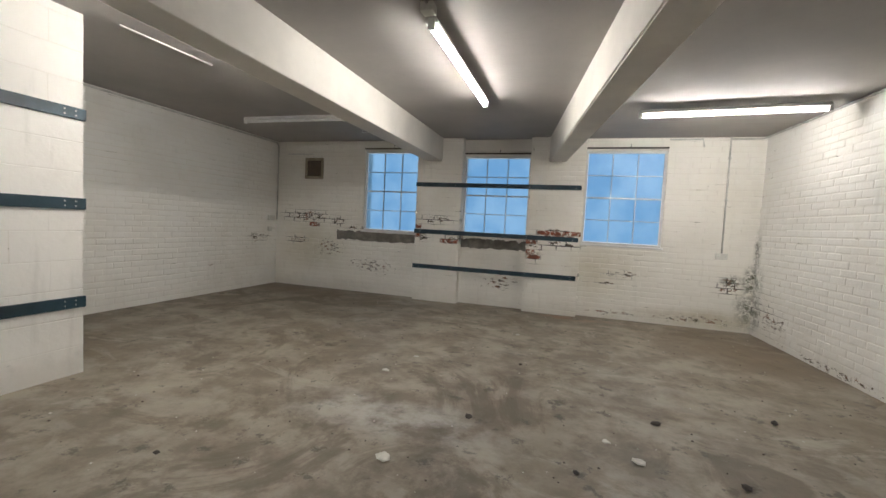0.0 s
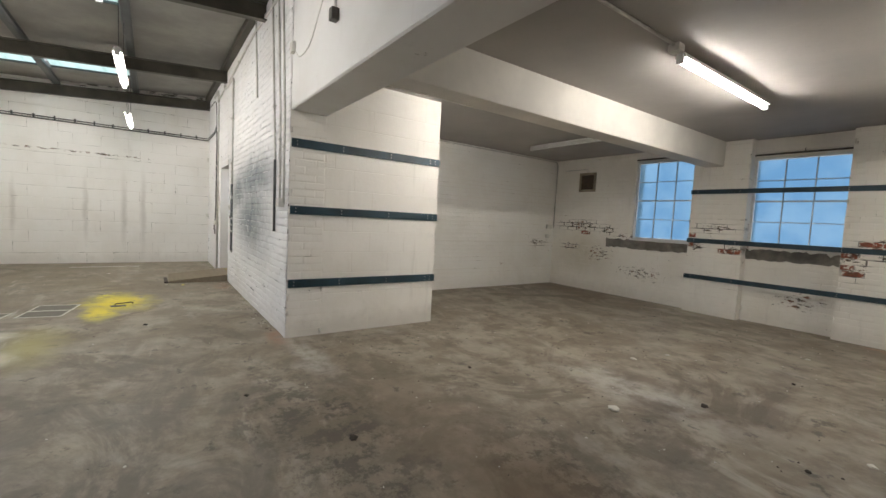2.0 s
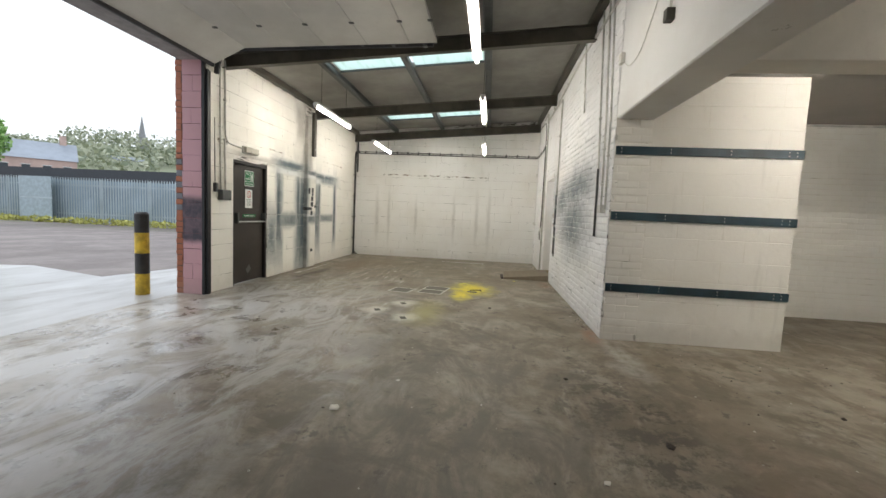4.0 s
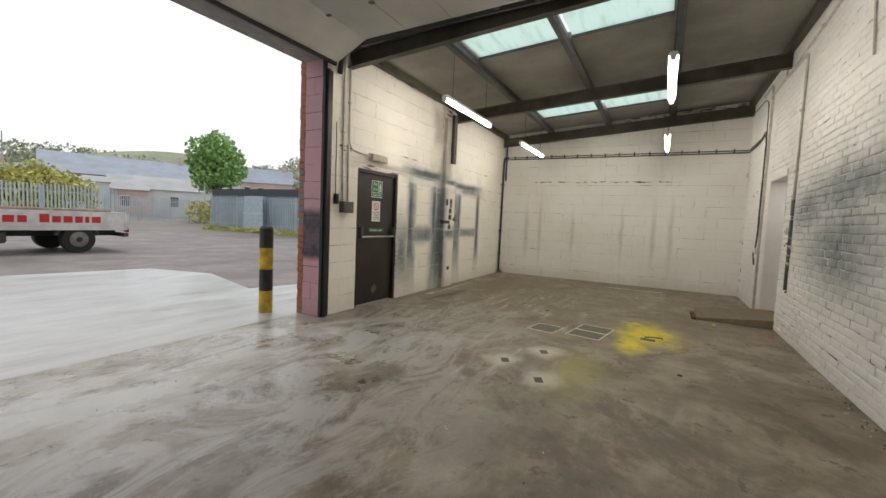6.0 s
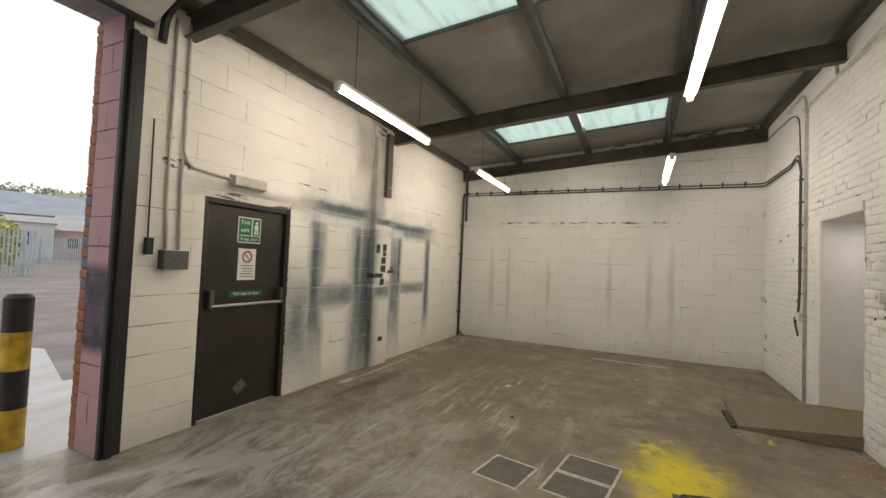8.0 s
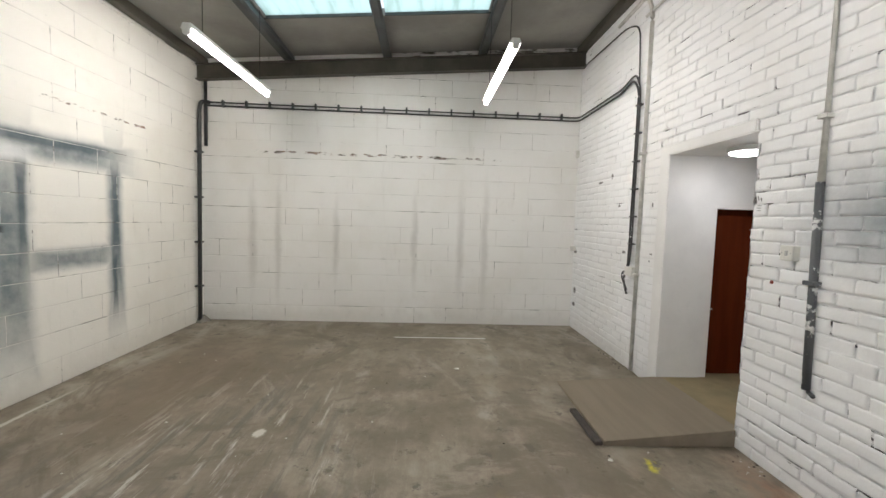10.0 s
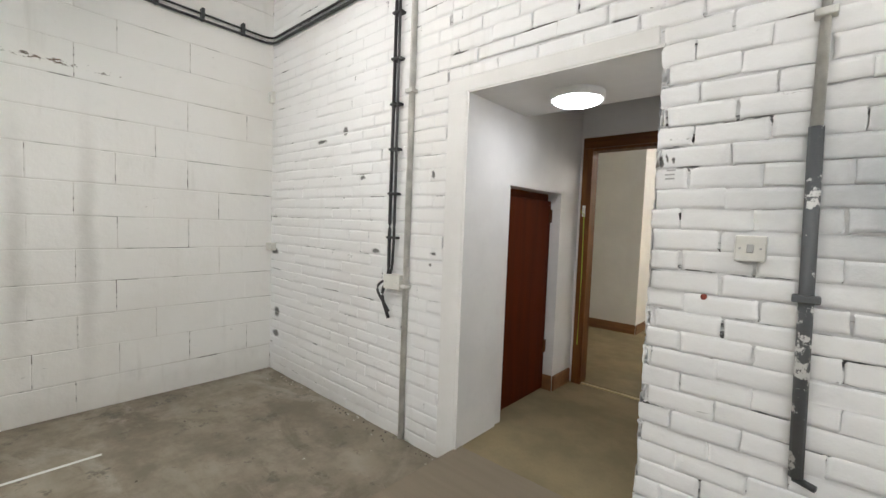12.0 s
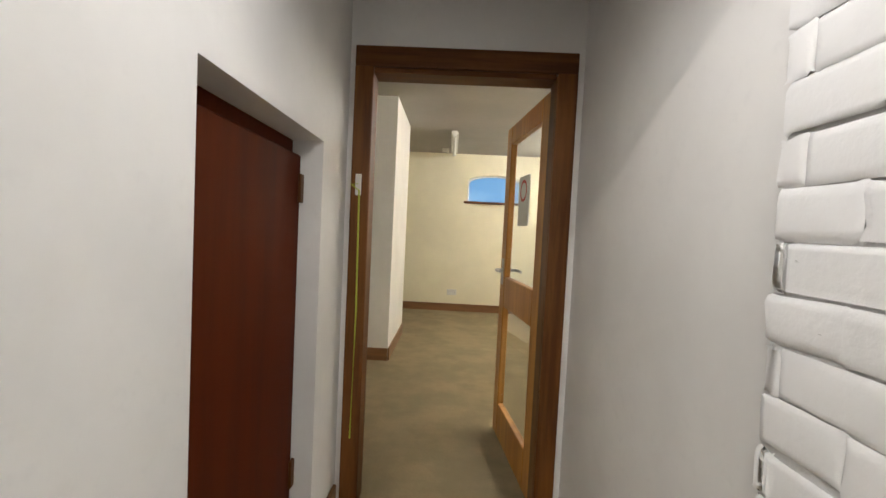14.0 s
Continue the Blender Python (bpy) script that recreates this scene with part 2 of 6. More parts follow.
def concrete_floor():
    n = Nodes("concrete_screed")
    big = n.noise(0.55, 6.0, 0.6)
    mid = n.noise(2.4, 7.0, 0.68)
    swirl = n.noise(0.9, 6.0, 0.7, stretch=(0.7, 1.4, 1.0), offset=(4, 2, 0), distort=1.6)
    arcs = n.noise(0.55, 7.0, 0.68, offset=(2, 11, 0), distort=2.6)
    fine = n.noise(42.0, 5.0, 0.65)
    col = n.mix((0.165, 0.136, 0.098), (0.34, 0.298, 0.235), n.step(mid, 0.36, 0.64))
    col = n.mix(col, (0.150, 0.118, 0.076), n.math("MULTIPLY", n.step(big, 0.48, 0.68), 0.75))
    col = n.mix(col, (0.44, 0.40, 0.335), n.math("MULTIPLY", n.step(swirl, 0.56, 0.66), 0.5))
    col = n.mix(col, (0.07, 0.06, 0.05), n.math("MULTIPLY", n.step(n.noise(5.5, 7.0, 0.75, offset=(9, 1, 0)), 0.57, 0.64), 0.75))
    col = n.mix(col, (0.100, 0.076, 0.048), n.math("MULTIPLY", n.step(arcs, 0.53, 0.62), 0.6))
    col = n.mix(col, (0.40, 0.365, 0.31), n.math("MULTIPLY", n.math("SUBTRACT", 1.0, n.step(arcs, 0.34, 0.44)), 0.35))
    dirt = n.any_of([n.blob((-1.5, 0.75, 0), (1.5, 0.45, 1), 0.9, 0.5, 1.6), n.blob((-0.2, 1.7, 0), (1.0, 0.4, 1), 0.9, 0.5, 1.6)])
    col = n.mix(col, (0.045, 0.036, 0.026), n.math("MULTIPLY", n.math("MULTIPLY", dirt, n.step(n.noise(6.0, 8.0, 0.78), 0.47, 0.56)), 0.85))
    west = n.math("MULTIPLY", n.blob((-8.2, -1.6, 0), (3.6, 3.4, 1), 0.7, 0.6, 1.0), n.step(n.noise(1.1, 7.0, 0.7, stretch=(0.6, 1.6, 1), offset=(8, 3, 0)), 0.32, 0.60))
    col = n.mix(col, (0.125, 0.098, 0.058), n.math("MULTIPLY", west, 0.6))
    # Broad darker zone, broken by noise, in the east of the hall.
    hall_dark = n.math("MULTIPLY", n.blob((-1.3, -0.5, 0), (3.0, 1.7, 1), 0.8, 0.6, 1.0), n.step(n.noise(1.4, 7.0, 0.72, stretch=(0.7, 1.6, 1), offset=(6, 1, 0), distort=1.2), 0.36, 0.60))
    col = n.mix(col, (0.115, 0.098, 0.078), n.math("MULTIPLY", hall_dark, 0.75))
    ruts = n.noise(3.0, 7.0, 0.72, stretch=(0.28, 2.6, 1.0), offset=(5, 2, 0))
    drive = n.blob((-7.2, -2.4, 0), (1.7, 1.1, 1), 0.8, 0.5, 1.2)
    col = n.mix(col, (0.10, 0.088, 0.07), n.math("MULTIPLY", n.math("MULTIPLY", n.step(ruts, 0.52, 0.60), drive), 0.7))
    col = n.mix(col, (0.66, 0.62, 0.55), n.math("MULTIPLY", n.math("MULTIPLY", n.math("SUBTRACT", 1.0, n.step(ruts, 0.36, 0.44)), drive), 0.6))
    spill = n.any_of([n.blob((-7.05, -3.68, 0), (0.55, 0.12, 1), 0.6, 0.14, 3.0), n.blob((-6.5, -3.75, 0), (0.5, 0.06, 1), 0.6, 0.1, 3.0)])
    col = n.mix(col, (0.055, 0.045, 0.028), n.math("MULTIPLY", spill, 0.75))
    edge_line = n.any_of([n.blob((-7.5, -4.0, 0), (0.85, 0.022, 1), 0.6, 0.03, 5.0), n.blob((-7.64, -2.24, 0), (0.06, 0.045, 1), 0.4, 0.04, 9.0), n.blob((-6.75, -4.02, 0), (0.18, 0.06, 1), 0.6, 0.06, 5.0)])
    col = n.mix(col, (0.62, 0.59, 0.52), n.math("MULTIPLY", edge_line, 0.8))
    # trowelled white scuffs along the hall and chalky drag marks
    drag = n.noise(2.2, 6.0, 0.7, stretch=(0.45, 3.2, 1.0), offset=(1, 7, 0))
    zone = n.blob((-4.6, -2.5, 0), (4.4, 1.5, 1), 0.6, 0.5, 1.2)
    col = n.mix(col, (0.60, 0.575, 0.53), n.math("MULTIPLY", n.math("MULTIPLY", n.step(drag, 0.56, 0.70), zone), 0.7))
    pale = n.any_of([n.blob((-0.9, 3.1, 0), (0.85, 0.28, 1), 0.9, 0.35, 2.0), n.blob((-4.0, -3.0, 0), (0.8, 0.7, 1), 0.8, 0.4, 2.0),
                     n.blob((-2.9, 1.05, 0), (0.75, 0.16, 1), 0.9, 0.12, 3.0), n.blob((-1.6, -3.5, 0), (1.6, 0.6, 1), 0.9, 0.5, 1.5)])
    col = n.mix(col, (0.50, 0.48, 0.45), n.math("MULTIPLY", n.math("MULTIPLY", pale, n.step(mid, 0.35, 0.6)), 0.7))
    # chalk rings round the sockets of old machine feet
    chalk = n.any_of([n.blob((x, y, 0), (0.23, 0.18, 1), 0.9, 0.14, 5.0) for x, y in ((-4.09, -1.68), (-4.56, -1.40), (-3.80, -1.22))])
    col = n.mix(col, (0.70, 0.68, 0.61), n.math("MULTIPLY", chalk, 0.8))
    # sprayed yellow
    yel = n.any_of([n.blob((-6.05, -0.50, 0), (0.62, 0.40, 1), 0.8, 0.26, 3.0), n.blob((-5.45, -0.66, 0), (0.50, 0.17, 1), 0.9, 0.2, 3.0)])
    yel = n.math("MULTIPLY", yel, n.step(n.noise(5.0, 5.0, 0.7), 0.26, 0.50))
    haze = n.blob((-4.15, -1.02, 0), (0.70, 0.28, 1), 0.95, 0.3, 2.0)
    col = n.mix(col, (0.40, 0.36, 0.10), n.math("MULTIPLY", haze, 0.55))
    col = n.mix(col, (0.72, 0.60, 0.015), yel)
    spot = n.any_of([n.blob((-7.27, 0.29, 0), (0.09, 0.05, 1), 0.5, 0.08, 8.0), n.blob((-6.57, -0.66, 0), (0.35, 0.14, 1), 0.9, 0.25, 3.0)])
    col = n.mix(col, (0.62, 0.54, 0.03), n.math("MULTIPLY", spot, n.step(n.noise(8.0, 4.0), 0.45, 0.6)))
    # brown mud at the foot of the walls
    mud = n.any_of([n.blob((-8.6, -3.3, 0), (1.5, 0.7, 1), 0.9, 0.5, 1.5), n.blob((-0.3, 1.4, 0), (1.6, 0.5, 1), 0.9, 0.5, 1.5),
                    n.blob((-4.5, 7.0, 0), (1.6, 0.6, 1), 0.9, 0.4, 1.5), n.blob((2.2, 6.4, 0), (1.0, 1.2, 1), 0.9, 0.4, 1.5)])
    col = n.mix(col, (0.135, 0.092, 0.052), n.math("MULTIPLY", mud, 0.65))
    red = n.any_of([n.blob((0.2, 7.15, 0), (0.7, 0.14, 1), 0.9, 0.12, 3.0), n.blob((-3.6, 0.93, 0), (0.5, 0.12, 1), 0.9, 0.1, 3.0),
                    n.blob((-7.0, 0.86, 0), (0.4, 0.16, 1), 0.9, 0.1, 3.0), n.blob((3.0, 3.5, 0), (0.2, 3.0, 1), 0.9, 0.1, 3.0)])
    col = n.mix(col, (0.28, 0.12, 0.06), n.math("MULTIPLY", n.math("MULTIPLY", red, n.step(mid, 0.4, 0.6)), 0.6))
    # Pale cement tone with the sky's sheen painted in, before the gate.
    sky_sheen = n.math("MULTIPLY", n.blob((-2.3, -3.3, 0), (4.2, 2.1, 1), 0.7, 0.7, 1.0), n.step(n.noise(1.5, 8.0, 0.76, stretch=(0.7, 1.5, 1), offset=(3, 5, 0), distort=1.0), 0.42, 0.57))
    col = n.mix(col, (0.60, 0.60, 0.60), n.math("MULTIPLY", sky_sheen, 0.78))
    wet = n.blob((-2.2, -3.6, 0), (4.0, 2.6, 1), 0.6, 0.8, 0.9)
    wet = n.math("MULTIPLY", wet, n.step(n.noise(1.6, 5.0), 0.30, 0.52))
    col = n.mix(col, n.mix(col, (0.08, 0.08, 0.085), 0.12), wet)
    rg = n.math("SUBTRACT", n.math("ADD", 0.33, n.math("MULTIPLY", mid, 0.46)), n.math("MULTIPLY", wet, 0.27), clamp=True)
    relief = n.math("ADD", n.math("MULTIPLY", mid, 0.6), n.math("MULTIPLY", fine, 0.25))
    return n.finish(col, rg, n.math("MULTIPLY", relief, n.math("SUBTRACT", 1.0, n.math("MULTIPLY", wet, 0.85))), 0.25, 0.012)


smudge = [((-5.3, 1.0, 1.75), (1.5, 0.4, 0.38), 0.9, 0.3, 1.5), ((-5.4, 1.0, 1.2), (1.2, 0.4, 0.6), 0.95, 0.3, 1.5), ((-6.4, 1.0, 1.55), (0.8, 0.4, 0.35), 0.95, 0.3, 1.5)]
marks = [((x, 1.0, z), (a, 0.3, b), 0.5, 0.02, 14.0) for x, z, a, b in ((-8.705, 1.685, 0.014, 0.026), (-8.69, 1.22, 0.026, 0.009), (-8.71, 1.15, 0.010, 0.012), (-9.22, 1.20, 0.045, 0.018), (-9.38, 1.70, 0.03, 0.014), (-9.6, 2.05, 0.03, 0.03), (-9.9, 2.0, 0.07, 0.015), (-7.478, 1.672, 0.006, 0.028), (-7.458, 1.685, 0.005, 0.020), (-7.435, 1.675, 0.006, 0.016), (-10.65, 1.1, 0.07, 0.03), (-10.6, 0.55, 0.05, 0.05), (-10.62, 0.35, 0.06, 0.03))]
M_BRICK = masonry_paint("white_painted_brick", (0.87, 0.87, 0.87), [((0.10, 0.13, 0.155), 0.92, smudge), ((0.06, 0.058, 0.05), 1.0, marks)], damp=0.18, flake=0.75)
DARKSPRAY, GREYSPRAY = (0.07, 0.10, 0.118), (0.14, 0.175, 0.19)


def mark(x, z, hx, hz, soft=0.8, wobble=0.03, scale=3.0):
    return ((x, HALL_S, z), (hx * 1.15, 0.5, hz * 1.15), soft, wobble, scale, 1.0)


halo = [mark(-6.80, 2.06, 0.62, 0.14), mark(-6.33, 1.15, 0.14, 0.95), mark(-7.22, 0.95, 0.26, 1.15), mark(-6.70, 1.03, 0.55, 0.16), mark(-8.05, 1.15, 0.17, 0.85),
        mark(-8.55, 1.98, 0.72, 0.12), mark(-9.11, 1.25, 0.10, 0.82), mark(-8.62, 1.06, 0.50, 0.09), mark(-7.60, 1.06, 0.30, 0.12), mark(-6.05, 0.75, 0.25, 0.55, 0.95, 0.1)]
core = [mark(-6.80, 2.105, 0.60, 0.05), mark(-6.30, 1.35, 0.055, 0.60), mark(-7.30, 1.20, 0.10, 0.88), mark(-7.10, 1.45, 0.05, 0.52), mark(-8.45, 2.03, 0.65, 0.045),
        mark(-9.12, 1.50, 0.045, 0.42), mark(-9.09, 0.80, 0.03, 0.30), mark(-7.60, 2.035, 0.24, 0.05), mark(-8.16, 1.45, 0.04, 0.45)]
whites = [mark(-6.75, 1.965, 0.52, 0.05), mark(-7.60, 1.955, 0.22, 0.035), mark(-8.10, 1.90, 0.16, 0.06), mark(-7.58, 1.13, 0.2, 0.03)]
dabs = [mark(x, z, w, h, 0.35, 0.012, 9.0) for x, z, w, h in ((-7.475, 1.655, 0.045, 0.055), (-7.64, 1.67, 0.045, 0.05), (-7.64, 1.58, 0.042, 0.028), (-7.62, 1.487, 0.055, 0.045),
        (-7.615, 1.37, 0.06, 0.045), (-7.60, 1.18, 0.05, 0.045), (-7.47, 1.27, 0.14, 0.03), (-7.87, 1.325, 0.13, 0.022), (-7.90, 1.375, 0.09, 0.018), (-7.62, 0.365, 0.05, 0.03))]
soot = [mark(-7.42, 2.85, 0.16, 0.85, 0.9, 0.18, 2.5), mark(-7.20, 3.0, 0.22, 0.35, 0.9, 0.2, 2.5), mark(-7.62, 2.75, 0.30, 0.30, 0.95, 0.2, 2.5), mark(-5.5, 2.06, 0.75, 0.07, 0.9, 0.05)]
M_BLOCK_S = masonry_paint("white_painted_block_sprayed", (0.87, 0.85, 0.79), [((0.33, 0.31, 0.275), 0.75, soot), (GREYSPRAY, 0.95, halo), (DARKSPRAY, 0.95, core), ((0.84, 0.85, 0.84), 0.8, whites), ((0.03, 0.035, 0.04), 1.3, dabs)], damp=0.2, flake=0.5,
                          chips=[((-9.05, -4.23, 2.39), (0.72, 0.5, 0.014), 0.3, 0.012, 3.0, 1.0), ((-6.2, -4.23, 2.30), (0.35, 0.5, 0.010), 0.3, 0.012, 3.0, 1.0), ((-4.66, -4.23, 2.2), (0.16, 0.5, 0.05), 0.3, 0.03, 3.0, 1.0)])
runs = [((-10.73, y, 1.15), (0.5, w, h), 0.9, 0.05, 3.0) for y, w, h in ((-3.55, 0.07, 0.75), (-3.2, 0.05, 0.9), (-0.65, 0.06, 0.8), (-0.3, 0.06, 0.9), (-1.3, 0.05, 0.7), (-2.4, 0.05, 0.6))]
M_BLOCK = masonry_paint("white_painted_block", (0.88, 0.87, 0.84), [((0.42, 0.40, 0.36), 0.40, runs)], damp=0.2, flake=0.45, chips=[((-10.73, -1.8, 2.355), (0.5, 1.95, 0.022), 0.3, 0.012, 3.0, 1.0)])
# where the paint has come away: (x, z, half width, half height) on the window wall
worn = ((-4.72, 1.37, 0.62, 0.13), (-4.05, 1.30, 0.22, 0.10), (-3.72, 1.19, 0.22, 0.05), (-2.02, 1.42, 0.38, 0.08), (-2.28, 1.13, 0.14, 0.10), (-1.78, 1.10, 0.18, 0.11),
        (-0.36, 1.02, 0.15, 0.24), (-0.05, 1.30, 0.34, 0.07), (0.05, 1.12, 0.30, 0.09), (0.95, 0.70, 0.34, 0.07), (0.75, 0.56, 0.16, 0.04), (-4.95, 0.90, 0.25, 0.10), (2.42, 0.66, 0.22, 0.16))
flakes = [((x, 7.4, z), (a, 0.5, b), 0.6, 0.06, 3.0) for x, z, a, b in worn] + [((x, 7.4, z), (a, 0.5, b), 0.9, 0.08, 3.0) for x, z, a, b in ((-3.3, 0.50, 0.7, 0.22), (-0.9, 0.42, 0.5, 0.22), (2.0, 0.12, 0.9, 0.10), (0.9, 0.10, 0.6, 0.08), (-4.2, 0.8, 0.5, 0.3))]
MOULD = (0.060, 0.066, 0.030)
mould = [((2.70, 7.45, 0.74), (0.13, 0.26, 0.26), 0.7, 0.08, 4.0), ((2.44, 7.45, 0.74), (0.14, 0.3, 0.09), 0.7, 0.08, 4.0), ((2.70, 7.40, 0.34), (0.20, 0.20, 0.30), 0.9, 0.10, 4.0), ((2.735, 7.46, 1.12), (0.05, 0.12, 0.36), 0.8, 0.04, 4.0)]
stainN = [((0.6, 7.4, 0.75), (0.5, 0.4, 0.45), 0.95, 0.2, 2.0), ((-4.6, 7.4, 0.8), (0.7, 0.4, 0.5), 0.95, 0.2, 2.0), ((2.2, 7.4, 0.15), (1.0, 0.6, 0.14), 0.9, 0.1, 3.0)]
M_BRICK_N = masonry_paint("white_painted_brick_peeling", (0.87, 0.845, 0.78), [((0.44, 0.38, 0.23), 0.5, stainN), (MOULD, 1.0, mould)], damp=0.18, flake=0.4, chips=flakes, speckle=MOULD)
flakesW = [((-5.45, 7.0, 0.92), (0.5, 0.36, 0.12), 0.6, 0.05, 3.0), ((-5.45, 5.9, 0.47), (0.5, 0.10, 0.04), 0.8, 0.04, 3.0), ((2.9, 5.6, 0.05), (0.4, 1.6, 0.07), 0.9, 0.06, 3.0), ((2.78, 6.9, 0.30), (0.2, 0.5, 0.22), 0.9, 0.08, 3.0)]
M_BRICK_R = masonry_paint("white_painted_brick_room", (0.88, 0.865, 0.82), [(MOULD, 0.8, mould)], damp=0.12, flake=0.3, chips=flakesW, speckle=MOULD)
M_PIER = masonry_paint("white_painted_pier_block", (0.87, 0.85, 0.80), [], damp=0.3, flake=0.6)
M_PLASTER = plain("white_painted_plaster", (0.80, 0.79, 0.77), 0.6, vary=0.07, scale=2.0, bump=0.12)
# White ceilings greyed against the tubes' glow: weaker light put into the colour.
M_CEIL = plain("shade_greyed_ceiling_paint", (0.41, 0.39, 0.365), 0.75, vary=0.10, scale=1.2, bump=0.15)
M_LINTEL = masonry_paint("white_painted_concrete_beam", (0.74, 0.74, 0.73), [], flake=0.6)
M_BEAMPAINT = plain("cream_white_beam_paint", (0.76, 0.73, 0.67), 0.65, vary=0.10, scale=1.6, bump=0.2)
M_FLOOR = concrete_floor()
M_ROOF = plain("grey_insulated_roof_sheet", (0.30, 0.29, 0.265), 0.8, vary=0.22, scale=1.4, bump=0.2)
M_STEEL = plain("dark_olive_steel_paint", (0.075, 0.068, 0.052), 0.55, vary=0.35, scale=3.0, bump=0.3)
M_GALV = plain("dull_galvanised_steel", (0.10, 0.105, 0.105), 0.45, 0.55, vary=0.3, scale=4.0, bump=0.25)
M_BLACK = plain("black_steel_and_rubber", (0.018, 0.018, 0.02), 0.5, vary=0.3, bump=0.2)
M_NAVY = plain("dark_teal_painted_timber", (0.012, 0.038, 0.055), 0.42, vary=0.35, scale=5.0, bump=0.25)
M_WHITEMETAL = plain("white_enamelled_metal", (0.78, 0.78, 0.76), 0.4, vary=0.08, bump=0.05)
# White gate panels greyed: the shade of their underside is in the colour.
M_DOORPANEL = plain("shaded_white_door_panel", (0.52, 0.51, 0.48), 0.6, vary=0.12, scale=1.5, bump=0.08)
M_EXITDOOR = plain("dark_brown_door_paint", (0.028, 0.021, 0.018), 0.38, vary=0.35, scale=3.0, bump=0.15)
M_PINK = masonry_paint("pink_painted_block", (0.62, 0.36, 0.39), [((0.03, 0.035, 0.05), 0.95, [((-4.27, -4.4, 1.05), (0.5, 0.5, 0.33), 0.25, 0.05, 2.0, 1.0)])], damp=0.3, flake=0.5)
M_CEMENT = plain("bare_grey_cement", (0.20, 0.185, 0.16), 0.85, vary=0.35, scale=7.0, bump=0.8)
M_TUBE = glowing("lit_fluorescent_tube", TUBE_COLOR, TUBE_WATTS)
M_DOME = glowing("lit_opal_lamp", (1.0, 0.95, 0.90), 15.0)
M_CARPET = plain("worn_beige_carpet", (0.24, 0.195, 0.115), 0.95, vary=0.16, scale=4.0, bump=0.6, spec=0.1)
M_CREAM = plain("cream_wall_paint", (0.84, 0.79, 0.60), 0.6, vary=0.05, scale=2.0)


def wood(name, a, b, along="z", rough=0.35, ring=9.0, spec=0.5):
    n = Nodes(name)
    st = {"x": (0.08, 1, 1), "y": (1, 0.08, 1), "z": (1, 1, 0.08)}[along]
    grain = n.noise(ring * 3, 6.0, 0.6, stretch=st)
    wide = n.noise(ring * 0.6, 3.0, 0.5, stretch=st)
    col = n.mix(a, b, n.step(n.math("ADD", n.math("MULTIPLY", grain, 0.6), n.math("MULTIPLY", wide, 0.4)), 0.38, 0.64))
    return n.finish(col, n.math("ADD", rough, n.math("MULTIPLY", grain, 0.15)), grain, 0.12, 0.002, 0.0, spec)


M_REDDOOR = wood("red_brown_varnished_plywood", (0.062, 0.0105, 0.0024), (0.085, 0.0155, 0.0036), "z", 0.5, 5.0, 0.06)
M_PINE = wood("golden_varnished_pine", (0.33, 0.140, 0.025), (0.50, 0.245, 0.055), "z", 0.35, 8.0, 0.3)
M_FRAMEWOOD = wood("dark_stained_softwood", (0.080, 0.027, 0.005), (0.175, 0.066, 0.014), "z", 0.4, 8.0, 0.25)
M_HEADWOOD = wood("dark_stained_softwood_head", (0.072, 0.024, 0.005), (0.16, 0.060, 0.013), "x", 0.4, 8.0, 0.25)
M_SKIRT = wood("stained_softwood_skirting", (0.15, 0.07, 0.025), (0.24, 0.115, 0.042), "x", 0.4, 8.0)
M_PLYRAMP = wood("dirty_plywood", (0.185, 0.15, 0.105), (0.215, 0.178, 0.128), "x", 0.8, 4.0)

n = Nodes("obscured_wired_glass")
n.bsdf.inputs["Transmission Weight"].default_value = 1.0
n.bsdf.inputs["IOR"].default_value = 1.3
M_FROST = n.finish(n.mix((0.13, 0.27, 0.42), (0.22, 0.37, 0.50), n.step(n.noise(1.6, 4.0, 0.6), 0.35, 0.65)), 0.33, n.noise(90.0, 2.0), 0.35, 0.004)
n = Nodes("clear_glass")
n.bsdf.inputs["Transmission Weight"].default_value = 1.0
n.bsdf.inputs["IOR"].default_value = 1.1
M_GLASS = n.finish((0.93, 0.95, 0.94), 0.03)
n = Nodes("translucent_roof_sheet")
tr = n.t.nodes.new("ShaderNodeBsdfTranslucent")
n.put(tr.inputs["Color"], n.mix((0.74, 0.84, 0.80), (0.60, 0.70, 0.64), n.step(n.noise(3.0, 5.0, 0.6, stretch=(0.5, 4.0, 1)), 0.45, 0.7)))
n.t.links.new(tr.outputs[0], n.out.inputs["Surface"])
M_SKYLIGHT = n.mat


def mortar(name, dark, white, cover, zones=()):
    """Old joints: grey mortar with gaps where the paint has bridged them."""
    n = Nodes(name)
    k = n.step(n.noise(7.0, 6.0, 0.7, stretch=(0.4, 0.4, 2.2)), cover - 0.03, cover + 0.05)
    col = n.mix(white, dark, k)
    if zones:
        m = n.math("MULTIPLY", n.any_of([n.blob(*b) for b in zones]), n.step(n.noise(5.0, 5.0, 0.7, offset=(2, 1, 3)), 0.36, 0.50))
        col = n.mix(col, (0.040, 0.034, 0.027), m)
    return n.finish(col, 0.85, n.noise(60.0, 4.0), 0.5, 0.006)


M_JOINT = mortar("painted_brick_joint", (0.07, 0.07, 0.07), (0.78, 0.78, 0.78), 0.585)
M_JOINT_B = mortar("painted_block_joint", (0.12, 0.11, 0.095), (0.70, 0.68, 0.64), 0.53)
